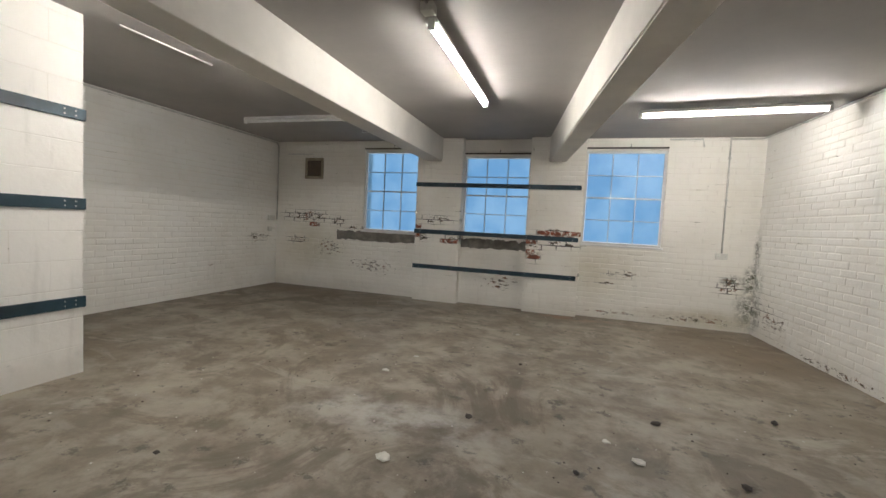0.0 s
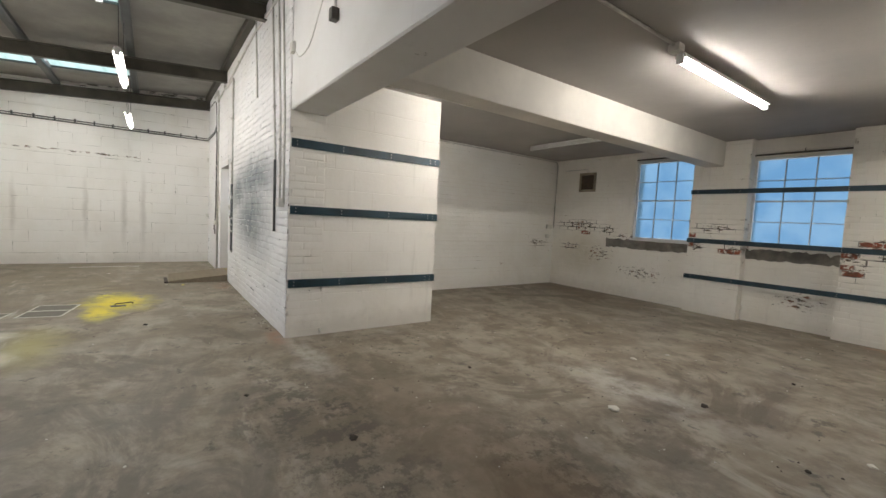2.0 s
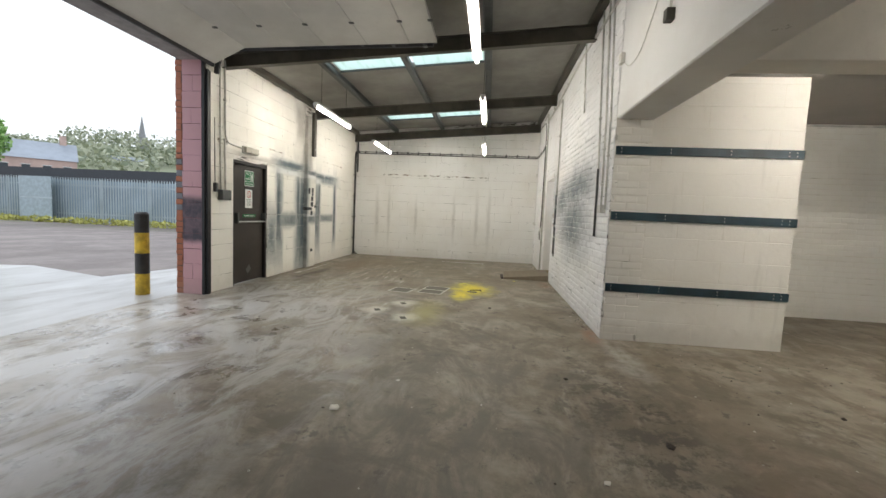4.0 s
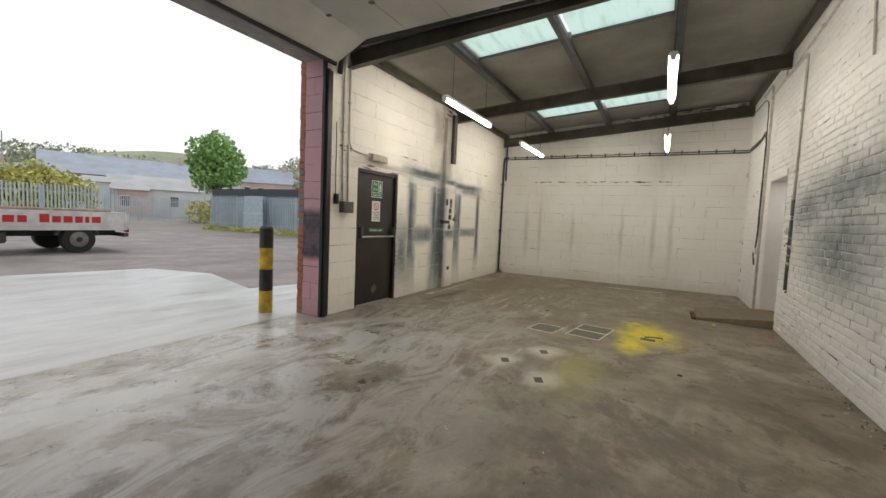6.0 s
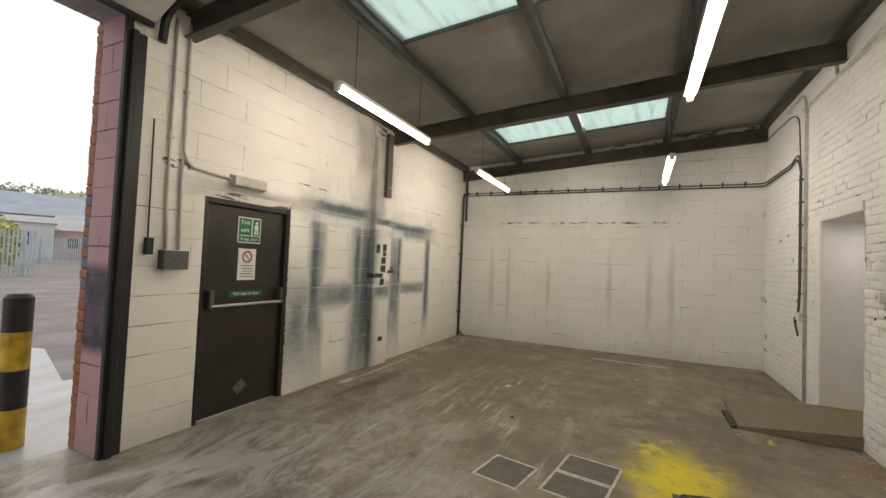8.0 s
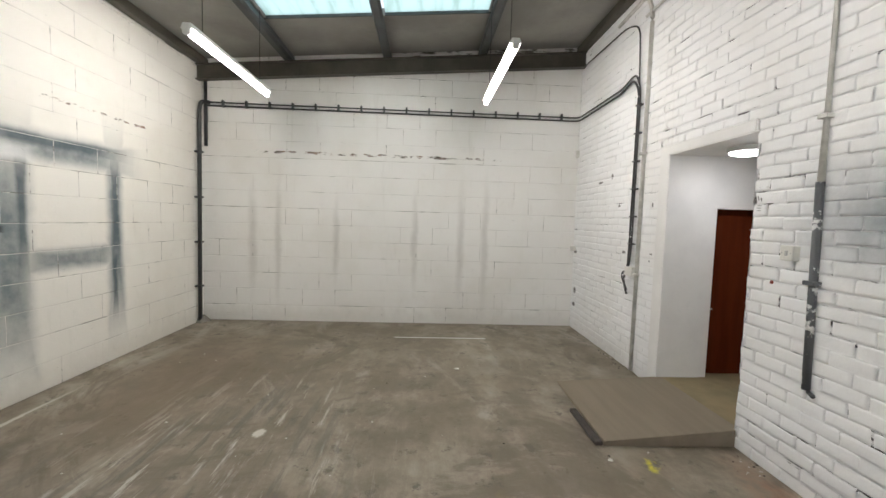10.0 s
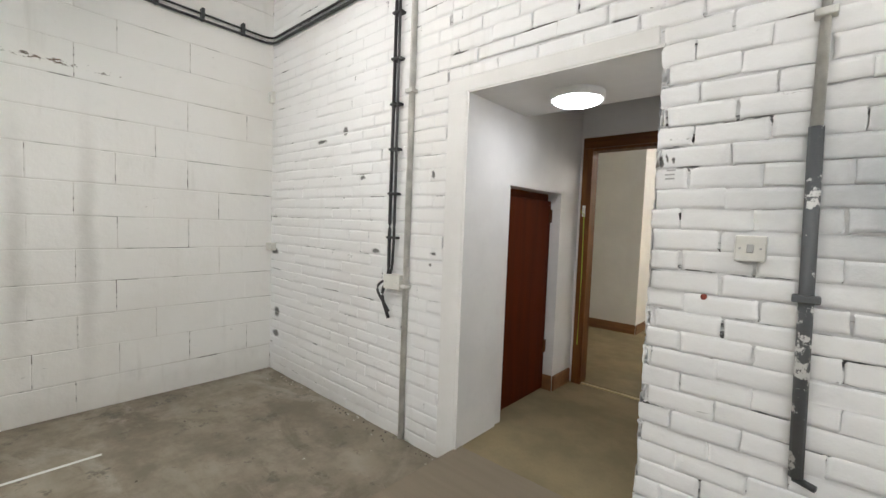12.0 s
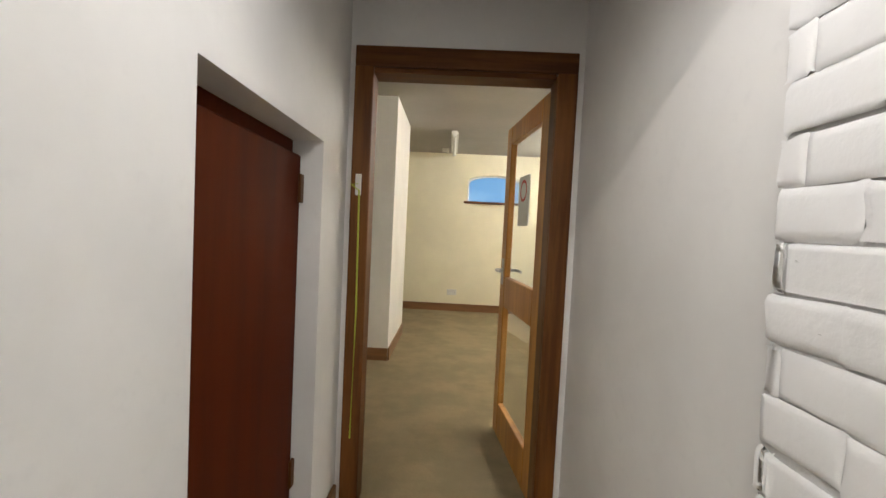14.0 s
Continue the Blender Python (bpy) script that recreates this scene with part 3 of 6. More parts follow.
worn_zones = [((x, 7.4, z), (a * 1.1, 0.5, b * 1.1), 0.5, 0.05, 3.0) for x, z, a, b in worn] + [((-5.45, 7.0, 0.92), (0.5, 0.36, 0.12), 0.6, 0.05, 3.0), ((2.75, 7.2, 0.35), (0.3, 0.5, 0.35), 0.8, 0.1, 3.0)]
M_JOINT_R = mortar("stained_brick_joint", (0.30, 0.27, 0.22), (0.80, 0.77, 0.70), 0.62, worn_zones)
n = Nodes("bare_red_brick")
clay = n.mix((0.28, 0.085, 0.045), (0.10, 0.055, 0.04), n.step(n.noise(9.0, 5.0, 0.7), 0.45, 0.65))
M_RAWBRICK = n.finish(n.mix(clay, (0.74, 0.70, 0.62), n.step(n.noise(13.0, 6.0, 0.72, offset=(4, 1, 2)), 0.50, 0.56)), 0.9, n.noise(40.0, 4.0), 0.6, 0.006)


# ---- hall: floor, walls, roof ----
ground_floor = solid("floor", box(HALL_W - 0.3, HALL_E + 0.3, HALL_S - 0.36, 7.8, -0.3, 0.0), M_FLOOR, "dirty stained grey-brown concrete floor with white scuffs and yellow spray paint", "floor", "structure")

wall_west = solid("wall_west", box(HALL_W - 0.3, HALL_W, HALL_S - 0.36, HALL_N + 0.36, 0, 4.2), M_JOINT_B, "white-painted concrete block end wall with flaking paint", "wall", "structure")
bm = wall_boxes("x", HALL_S - 0.36, HALL_S, HALL_W, HALL_E + 0.3, 0, 4.2, [(EXIT_W, EXIT_E, 0, EXIT_TOP), (GATE_W, GATE_E, 0, GATE_TOP)])
wall_south = solid("wall_south", bm, M_JOINT_B, "white-painted block wall with dark grey spray-painted outlines", "wall", "structure")
bm = wall_boxes("x", HALL_N, HALL_N + 0.36, HALL_W, PIER_X, 0, 4.2, [(DOOR_L, DOOR_R, 0, DOOR_TOP)])
wall_north = solid("wall_north", bm, M_JOINT, "white-painted brick wall with grey spray smudges", "wall", "structure")
lintel = solid("lintel_beam", box(PIER_X, HALL_E + 0.3, HALL_N, LINTEL_IN, LINTEL_Z, 4.2, 0.012), M_LINTEL, "white-painted concrete lintel with chipped edge over the wide opening", "beam", "structure")
wall_east = solid("wall_east_hall", box(HALL_E, HALL_E + 0.3, HALL_S, HALL_N, 0, 4.2), M_BLOCK, "plain white-painted hall wall", "wall", "structure")

# roof with two pairs of skylights
SKY_Y = ((-2.97, -1.79), (-1.66, -0.50))
SKY_X = ((-6.03, -5.10), (-9.68, -8.78))
bm = bmesh.new()
xs = sorted({HALL_W - 0.3, HALL_E + 0.3, *[v for s in SKY_X for v in s]})
ys = sorted({HALL_S - 0.5, HALL_N + 0.4, SKY_Y[0][0], SKY_Y[1][1]})
for a, b in zip(xs, xs[1:]):
    for c, d in zip(ys, ys[1:]):
        if (a, b) in SKY_X and c == SKY_Y[0][0]:
            continue
        merge(bm, profile([(c, roof_z(c)), (d, roof_z(d)), (d, roof_z(d) + 0.08), (c, roof_z(c) + 0.08)], a, b))
roof = solid("ceiling", bm, M_ROOF, "grey insulated sloping roof sheets over the hall", "ceiling", "structure")
for a, b in SKY_X:
    for c, d in SKY_Y:
        lo, hi = (c - 0.06 if c < -2 else c, d + 0.06 if d > -1 else d)
        sk = thing("skylight", pose((a + b) / 2, lo, roof_z(lo)), "pale green translucent rooflight sheet", "skylight", "skylights between the purlins")
        slab = lambda x0, x1, up, thick: profile([(0, up), (hi - lo, roof_z(hi) - roof_z(lo) + up), (hi - lo, roof_z(hi) - roof_z(lo) + up + thick), (0, up + thick)], x0, x1)
        half = (b - a) / 2
        part("sheet", slab(-half - 0.02, half + 0.02, 0.03, 0.006), M_SKYLIGHT, sk)
        for x in (-half, half):
            part("flashing", slab(x - 0.012, x + 0.012, -0.004, 0.03), M_GALV, sk, "grey metal edge flashing")

# rafters: steel joists from wall to wall
def joist(x, name="roof_beam"):
    h, w, f = 0.20, 0.10, 0.012
    y0, y1 = HALL_S + 0.002, HALL_N - 0.002
    top = lambda y: roof_z(y) - 0.115
    bm = bmesh.new()
    for u0, u1, v0, v1 in ((-w / 2, w / 2, -f, 0), (-w / 2, w / 2, -h, -h + f), (-0.005, 0.005, -h + f, -f)):
        own = bmesh.new()
        vs = [own.verts.new((x + u, y, top(y) + v)) for y in (y0, y1) for u, v in ((u0, v0), (u1, v0), (u1, v1), (u0, v1))]
        for q in ((0, 1, 2, 3), (7, 6, 5, 4), (0, 4, 5, 1), (1, 5, 6, 2), (2, 6, 7, 3), (3, 7, 4, 0)):
            own.faces.new([vs[k] for k in q])
        merge(bm, own)
    return solid(name, bm, M_STEEL, "dark olive painted steel I-beam under the sloping roof", "beam", "structure", "roof beams")


for x in (-10.62, -7.87, -4.70, -1.5, 1.6):
    joist(x)
for y in (-3.03, -1.72, -0.43):
    z = roof_z(y) - 0.06
    bm = profile([(y - 0.045, z + 0.058), (y + 0.04, z + 0.058), (y + 0.06, z - 0.03), (y + 0.03, z - 0.054), (y - 0.04, z - 0.054), (y - 0.06, z - 0.02)], HALL_W, HALL_E)
    solid("purlin", bm, M_GALV, "dull galvanised steel purlin running under the roof sheets", "beam", "structure", "purlins")
for y, s in ((HALL_S + 0.05, 1), (HALL_N - 0.05, -1)):
    z = roof_z(y) - 0.05
    solid("wall_plate", box(HALL_W, HALL_E, y - 0.048, y + 0.048, z - 0.06, z + 0.045, 0.008), M_STEEL, "dark dirty steel eaves angle along the wall top", "beam", "structure")

# ---- room with the windows ----
W1 = (-3.53, -2.43, 1.155, 2.62)
W2 = (-1.63, -0.50, 1.20, 2.53)
W3 = (0.343, 1.497, 1.155, 2.615)
room_wall = solid("wall_room_north", wall_boxes("x", ROOM_N, ROOM_N + 0.30, ROOM_W - 0.3, 3.4, 0, 3.0, [W1, W2, W3]), M_JOINT_R, "white-painted brick window wall, peeling and damp-stained", "wall", "structure")
room_west = solid("wall_room_west", box(ROOM_W - 0.25, ROOM_W, PIER_N - 0.2, ROOM_N, 0, 3.0), M_JOINT_R, "white-painted brick side wall of the window room", "wall", "structure")
E_ANG = math.degrees(math.atan2(0.15, 2.48))
m = pose(2.73, ROOM_N, 0, 0, 0, E_ANG)
room_east = solid("wall_room_east", box(0, 0.25, -6.6, 0.3, 0, 3.0, m=m), M_JOINT_R, "white-painted brick wall with mould at the foot", "wall", "structure")
pier = solid("wall_pier", box(PIER_X - 0.22, PIER_X + 0.002, HALL_N + 0.001, PIER_N, 0, ROOM_TOP + 0.1), M_JOINT_R, "white-painted block pier wall with three dark boards", "wall", "structure")
pier_back = solid("wall_pier_back", box(ROOM_W, PIER_X - 0.22, PIER_N - 0.2, PIER_N, 0, ROOM_TOP + 0.1), M_PIER, "white-painted return wall of the pier", "wall", "structure")
for a, b in ((-2.42, -1.62), (-0.50, 0.336)):
    solid("pilaster", box(a, b, PIL_Y, ROOM_N, 0, ROOM_TOP), M_JOINT_R, "white-painted brick pilaster with peeling paint between the windows", "pilaster", "structure", "pilasters")
room_ceiling = solid("ceiling_room", box(ROOM_W - 0.2, 3.4, LINTEL_IN, 7.8, ROOM_TOP, ROOM_TOP + 0.15), M_CEIL, "white-painted flat ceiling with shade greyed into its colour", "ceiling", "structure")
solid("concrete_beam", box(-2.26, -1.98, LINTEL_IN, PIL_Y, BEAM_Z, ROOM_TOP, 0.012, 2), M_BEAMPAINT, "cream-painted concrete downstand beam", "beam", "structure", "room beams")
bm = bmesh.new()
a, b, c, d = (-0.215, PIL_Y), (0.045, PIL_Y), (1.01, LINTEL_IN), (0.74, LINTEL_IN)
lo = [bm.verts.new((x, y, BEAM_Z)) for x, y in (a, b, c, d)]
hi = [bm.verts.new((x, y, ROOM_TOP)) for x, y in (a, b, c, d)]
bm.faces.new(lo[::-1])
bm.faces.new(hi)
for k in range(4):
    bm.faces.new((lo[k], lo[(k + 1) % 4], hi[(k + 1) % 4], hi[k]))
bmesh.ops.bevel(bm, geom=[e for e in bm.edges if all(v.co.z < 2.6 for v in e.verts)], offset=0.012, segments=2, affect="EDGES")
solid("concrete_beam", bm, M_BEAMPAINT, "cream-painted concrete downstand beam running askew", "beam", "structure", "room beams")


def metal_window(name, x0, x1, z0, z1, label):
    """A metal casement of three by four panes in obscured glass."""
    y = ROOM_N + 0.07
    w = thing(name, pose((x0 + x1) / 2, y, z0), label, "window", "", "structure")
    inv = w.matrix_world.inverted()
    f = 0.035
    bm = bmesh.new()
    for b in ((x0, x1, z0, z0 + f), (x0, x1, z1 - f, z1), (x0, x0 + f, z0 + f, z1 - f), (x1 - f, x1, z0 + f, z1 - f)):
        box(b[0], b[1], y - 0.03, y + 0.03, b[2], b[3], 0.004, bm=bm)
    bmesh.ops.transform(bm, matrix=inv, verts=bm.verts)
    part("window_frame", bm, M_WHITEMETAL, w)
    nx, nz = 3, 4
    cw, ch = (x1 - x0 - 2 * f) / nx, (z1 - z0 - 2 * f) / nz
    for i in range(1, nx):
        bm = box(x0 + f + i * cw - 0.006, x0 + f + i * cw + 0.006, y - 0.018, y + 0.018, z0 + f, z1 - f)
        bmesh.ops.transform(bm, matrix=inv, verts=bm.verts)
        part("glazing_bar", bm, M_WHITEMETAL, w)
    for k in range(1, nz):
        t = 0.012 if k == 2 else 0.006
        bm = box(x0 + f, x1 - f, y - 0.02, y + 0.02, z0 + f + k * ch - t, z0 + f + k * ch + t)
        bmesh.ops.transform(bm, matrix=inv, verts=bm.verts)
        part("glazing_bar", bm, M_WHITEMETAL, w)
    for i in range(nx):
        for k in range(nz):
            bm = box(x0 + f + i * cw + 0.004, x0 + f + (i + 1) * cw - 0.004, y - 0.003, y + 0.003, z0 + f + k * ch + 0.004, z0 + f + (k + 1) * ch - 0.004)
            bmesh.ops.transform(bm, matrix=inv, verts=bm.verts)
            p = part("pane", bm, M_FROST, w)
            p.visible_shadow = False
    return w


metal_window("window_1", *W1, "white metal window with blue-grey obscured panes")
metal_window("window_2", *W2, "white metal window with obscured panes crossed by dark boards")
metal_window("window_3", *W3, "white metal window with obscured wired panes")

# ---- corridor and office ----
solid("floor_corridor", box(DOOR_L - 0.5, DOOR_R + 0.3, HALL_N + 0.02, CORR_N + 0.06, 0.001, CORR_Z), M_CARPET, "worn brown corridor floor covering", "floor", "structure")
RD_A, RD_B, RD_T = 1.45, 2.17, 1.66
bm = wall_boxes("y", DOOR_L - 0.16, DOOR_L, HALL_N + 0.36, CORR_N + 0.1, 0, 3.1, [(RD_A, RD_B, 0, RD_T)])
solid("wall_corridor_west", bm, M_PLASTER, "smooth white plastered corridor wall with a door recess", "wall", "structure")
solid("wall_corridor_east", box(DOOR_R + 0.02, DOOR_R + 0.2, HALL_N + 0.36, CORR_N, 0, 3.1), M_PLASTER, "smooth white plastered corridor wall", "wall", "structure")
bm = wall_boxes("x", CORR_N, CORR_N + 0.1, -10.3, -5.45, 0, 3.1, [(-8.40, -7.55, 0, 2.05)])
solid("wall_corridor_north", bm, M_PLASTER, "white plastered wall round the office door", "wall", "structure")
solid("ceiling_corridor", box(DOOR_L - 0.16, DOOR_R + 0.2, 1.60, CORR_N + 0.1, 3.0, 3.1), M_PLASTER, "white ceiling of the high corridor", "ceiling", "structure")
solid("soffit_corridor", box(DOOR_L, DOOR_R + 0.02, HALL_N + 0.361, 1.61, DOOR_TOP, 3.1), M_PLASTER, "white plastered soffit behind the doorway", "ceiling", "structure")
solid("floor_office", box(-10.3, -5.6, CORR_N + 0.06, OFF_N, 0.0, CORR_Z + 0.004), M_CARPET, "worn stained beige office carpet", "floor", "structure")
OW = (-7.79, -6.95, 1.86, 2.28)
solid("wall_office_north", wall_boxes("x", OFF_N, OFF_N + 0.25, -10.3, -5.45, 0, 2.75, [OW]), M_CREAM, "cream-painted office wall with a high arched window", "wall", "structure")
solid("wall_office_west", box(-10.5, -10.3, CORR_N, OFF_N + 0.25, 0, 2.75), M_CREAM, "cream-painted office wall", "wall", "structure")
solid("wall_office_east", box(-5.85, -5.70, CORR_N + 0.1, OFF_N, 0, 2.75), M_CREAM, "cream-painted office wall", "wall", "structure")
solid("ceiling_office", box(-10.3, -5.7, CORR_N + 0.1, OFF_N, OFF_TOP, OFF_TOP + 0.1), M_CEIL, "white office ceiling with shade greyed into its colour", "ceiling", "structure")
solid("wall_office_column", box(-10.3, -8.55, 4.56, 5.65, CORR_Z, OFF_TOP), M_PLASTER, "painted chimney breast projecting into the office", "wall", "structure")


# ---- lamps ----
def batten(name, a, b, drop, lit=True, label="", group=""):
    """A ceiling batten with a tube, from a to b at the tube's height; drop: the wires' length."""
    a, b = Vector(a), Vector(b)
    mid = (a + b) / 2
    ang = math.degrees(math.atan2(b.y - a.y, b.x - a.x))
    L = (b - a).length
    t = thing(name, pose(mid.x, mid.y, mid.z, 0, 0, ang), label, "light", group)
    part("tray", profile([(-0.046, 0.024), (0.046, 0.024), (0.03, 0.065), (-0.03, 0.065)], -L / 2, L / 2), M_WHITEMETAL, t)
    part("tube", rod((-L / 2 + 0.03, 0, 0), (L / 2 - 0.03, 0, 0), 0.019, 12), M_TUBE if lit else M_WHITEMETAL, t, "lit white tube" if lit else "unlit white tube", smooth=False)
    for s in (-1, 1):
        part("end_cap", box(s * L / 2 - 0.02, s * L / 2 + 0.02, -0.024, 0.024, -0.022, 0.05, 0.004), M_WHITEMETAL, t)
        if drop:
            part("suspension_wire", rod((s * L * 0.36, 0, 0.06), (s * L * 0.36, 0, drop), 0.003, 6), M_BLACK, t)
    return t


for x0, y, z in ((-8.10, -2.95, 2.82), (-8.15, -0.487, 2.85), (-5.15, -3.03, 2.85), (-4.98, -0.46, 2.95), (-1.98, -0.50, 2.95)):
    batten("strip_light", (x0, y, z), (x0 - 1.57, y, z), roof_z(y) - z - 0.02, True, "lit fluorescent batten hanging on wires from the roof", "hall strip lights")
batten("ceiling_strip_light", (-0.83, 3.32, 2.70), (-0.83, 5.20, 2.70), 0, True, "lit fluorescent batten fixed under the room ceiling", "room strip lights")
batten("ceiling_strip_light", (0.86, 5.80, 2.69), (2.57, 5.68, 2.69), 0, True, "lit fluorescent batten across the room ceiling", "room strip lights")
batten("ceiling_strip_light", (-2.44, 2.55, 2.70), (-2.44, 4.05, 2.70), 0, True, "lit fluorescent batten fixed behind the ceiling beam", "room strip lights")
batten("ceiling_strip_light", (-4.62, 5.70, 2.73), (-2.95, 5.72, 2.73), 0, False, "unlit fluorescent batten on the room ceiling", "room strip lights")


# ---- things on the room's walls ----
M_SCREW = plain("dull_steel_screws", (0.45, 0.45, 0.44), 0.4, 0.8)
M_PLASTIC = plain("off_white_plastic", (0.72, 0.71, 0.66), 0.45, vary=0.10, scale=12, bump=0.05)
M_GREYPIPE = plain("painted_conduit", (0.62, 0.61, 0.57), 0.5, vary=0.2, scale=9, bump=0.3)
M_CABLE = plain("grey_black_cable", (0.045, 0.045, 0.045), 0.5, vary=0.3)
M_RUST = plain("brown_metal_grille", (0.085, 0.060, 0.038), 0.7, vary=0.3, scale=9, bump=0.4)
M_STONE = plain("broken_mortar_crumbs", (0.62, 0.60, 0.55), 0.9, vary=0.25, scale=20, bump=0.5)
M_DARKSTONE = plain("dark_stone_crumbs", (0.06, 0.05, 0.042), 0.9, vary=0.3, scale=20, bump=0.5)


def board(a, b, z, h, normal, thick, label, group, screws):
    """A painted timber board fixed to a wall from a to b (x, y), standing proud along normal."""
    a, b, nn = Vector((*a, z)), Vector((*b, z)), Vector((*normal, 0))
    L = (b - a).length
    rot = Matrix(((*(b - a).normalized(), 0), (*nn, 0), (0, 0, 1, 0), (0, 0, 0, 1))).transposed()
    t = thing("wall_board", Matrix.Translation(a) @ rot, label, "board", group)
    part("plank", box(0, L, 0.002, thick, -h / 2, h / 2, 0.004, 2), M_NAVY, t)
    for u in screws:
        for v in (-h * 0.2, h * 0.2):
            part("screw", rod((u * L, thick - 0.001, v), (u * L, thick + 0.003, v), 0.006, 8), M_SCREW, t)
    return t


for z in (2.037, 1.35, 0.578):
    board((PIER_X, HALL_N + 0.01), (PIER_X, PIER_N + 0.01), z, 0.088, (1, 0), 0.024, "dark teal painted timber board screwed across the pier", "pier boards", (0.03, 0.30, 0.62, 0.92, 0.96))
for z in (2.012, 1.205, 0.60):
    board((-2.43, PIL_Y), (0.30, PIL_Y), z, 0.072, (0, -1), 0.024, "dark teal timber board spanning the pilasters and the window", "window boards", (0.04, 0.26, 0.71, 0.97))


def rough_patch(name, x0, x1, z0, z1, y, seed):
    rng = random.Random(seed)
    bm = bmesh.new()
    n = 26
    top = [(x0 + (x1 - x0) * k / n, z1 - abs(rng.gauss(0, 0.018))) for k in range(n + 1)]
    low = [(x0 + (x1 - x0) * k / n, z0 + abs(rng.gauss(0, 0.014))) for k in range(n + 1)]
    rows = []
    for j in range(5):
        rows.append([bm.verts.new((t[0] + rng.gauss(0, 0.003), y - 0.012 - rng.random() * 0.012 * (0 < j < 4), l[1] + (t[1] - l[1]) * j / 4)) for t, l in zip(top, low)])
    for r, q in zip(rows, rows[1:]):
        for k in range(n):
            bm.faces.new((r[k], r[k + 1], q[k + 1], q[k]))
    ext = bmesh.ops.extrude_face_region(bm, geom=bm.faces[:])
    for v in ext["geom"]:
        if isinstance(v, bmesh.types.BMVert):
            v.co.y = y + 0.002
    return solid(name, bm, M_CEMENT, "rough bare grey cement where a window sill was torn off", "patch", "structure", "torn-off sills")


rough_patch("cement_patch", -4.06, -2.425, 0.95, 1.145, ROOM_N, 3)
rough_patch("cement_patch", -1.617, -0.503, 0.955, 1.14, ROOM_N, 8)

# vent grille
v = thing("air_vent", pose(-4.605, ROOM_N, 2.285), "brown rusty ventilation grille high on the brick wall", "vent")
bm = bmesh.new()
for b in ((-0.2, 0.2, 0.15, 0.2), (-0.2, 0.2, -0.2, -0.15), (-0.2, -0.155, -0.15, 0.15), (0.155, 0.2, -0.15, 0.15)):
    box(b[0], b[1], -0.03, 0.0, b[2], b[3], 0.003, bm=bm)
part("frame", bm, plain("stained_vent_frame", (0.33, 0.28, 0.20), 0.7, vary=0.3), v)
part("backing", box(-0.156, 0.156, -0.008, 0.0, -0.151, 0.151), M_RUST, v)
for k in range(9):
    part("slat", box(-0.155, 0.155, -0.022, -0.010, -0.142 + k * 0.032, -0.130 + k * 0.032), M_RUST, v)


def wall_box(name, m, w, h, d, label, category, dots=0, rocker=False, mat=None):
    """A small electrical box; its back lies in the plane of the pose, its face along -y."""
    t = thing(name, m, label, category)
    part("box", box(-w / 2, w / 2, -d, 0, -h / 2, h / 2, 0.006, 2), mat or M_PLASTIC, t)
    if rocker:
        part("rocker", box(-w * 0.11, w * 0.11, -d - 0.004, -d + 0.002, -h * 0.17, h * 0.17, 0.002), plain("grey_rocker", (0.45, 0.45, 0.44), 0.4), t)
    for k in range(dots):
        part("screw", rod(((k - (dots - 1) / 2) * w * 0.66, -d - 0.001, 0), ((k - (dots - 1) / 2) * w * 0.66, -d + 0.001, 0), 0.004, 8), M_SCREW, t)
    return t


def pipe(name, pts, r, mat, label, category="pipe", clips=(), seg=8, group=""):
    t = thing(name, pose(*pts[0]), label, category, group)
    inv = t.matrix_world.inverted()
    bm = tube(pts, r, seg)
    bmesh.ops.transform(bm, matrix=inv, verts=bm.verts)
    part("run", bm, mat, t, smooth=True)
    for c in clips:
        bm = box(c[0] - r * 1.7, c[0] + r * 1.7, c[1] - r * 1.7, c[1] + r * 1.7, c[2] - 0.012, c[2] + 0.012, 0.003)
        bmesh.ops.transform(bm, matrix=inv, verts=bm.verts)
        part("clip", bm, mat, t)
    return t


wall_box("power_socket", pose(2.29, ROOM_N, 1.085), 0.15, 0.09, 0.035, "white plastic double socket on the brick wall", "socket", 2)
pipe("conduit", [(2.29, ROOM_N - 0.012, 1.13), (2.28, ROOM_N - 0.012, ROOM_TOP)], 0.011, M_GREYPIPE, "painted conduit running down to the socket", clips=[(2.285, ROOM_N - 0.012, 1.9), (2.283, ROOM_N - 0.012, 2.5)])
pipe("conduit", bend([(2.28, ROOM_N - 0.015, ROOM_TOP - 0.03), (2.68, ROOM_N - 0.015, ROOM_TOP - 0.03), (2.99, 3.0, ROOM_TOP - 0.03), (3.09, 1.5, ROOM_TOP - 0.03)], 0.08), 0.013, M_GREYPIPE, "painted conduit along the ceiling edge of the brick wall")
pipe("conduit", bend([(ROOM_W + 0.02, ROOM_N - 0.02, 1.28), (ROOM_W + 0.02, ROOM_N - 0.02, ROOM_TOP - 0.03), (ROOM_W + 0.02, 3.0, ROOM_TOP - 0.03)], 0.1), 0.013, M_GREYPIPE, "painted conduit up the corner and along the ceiling edge")
pipe("conduit", [(-5.2, ROOM_N - 0.012, 2.56), (-4.62, ROOM_N - 0.012, 2.56), (-4.62, ROOM_N - 0.012, 2.49)], 0.010, M_GREYPIPE, "thin painted pipe over the vent")
wall_box("socket_box", pose(ROOM_W, 7.28, 1.30, 0, 0, 90), 0.16, 0.10, 0.05, "painted-over surface box in the wall corner", "socket")
wall_box("socket_box", pose(ROOM_W, 7.25, 1.08, 0, 0, 90), 0.09, 0.09, 0.04, "small painted socket box on the brick wall", "socket")
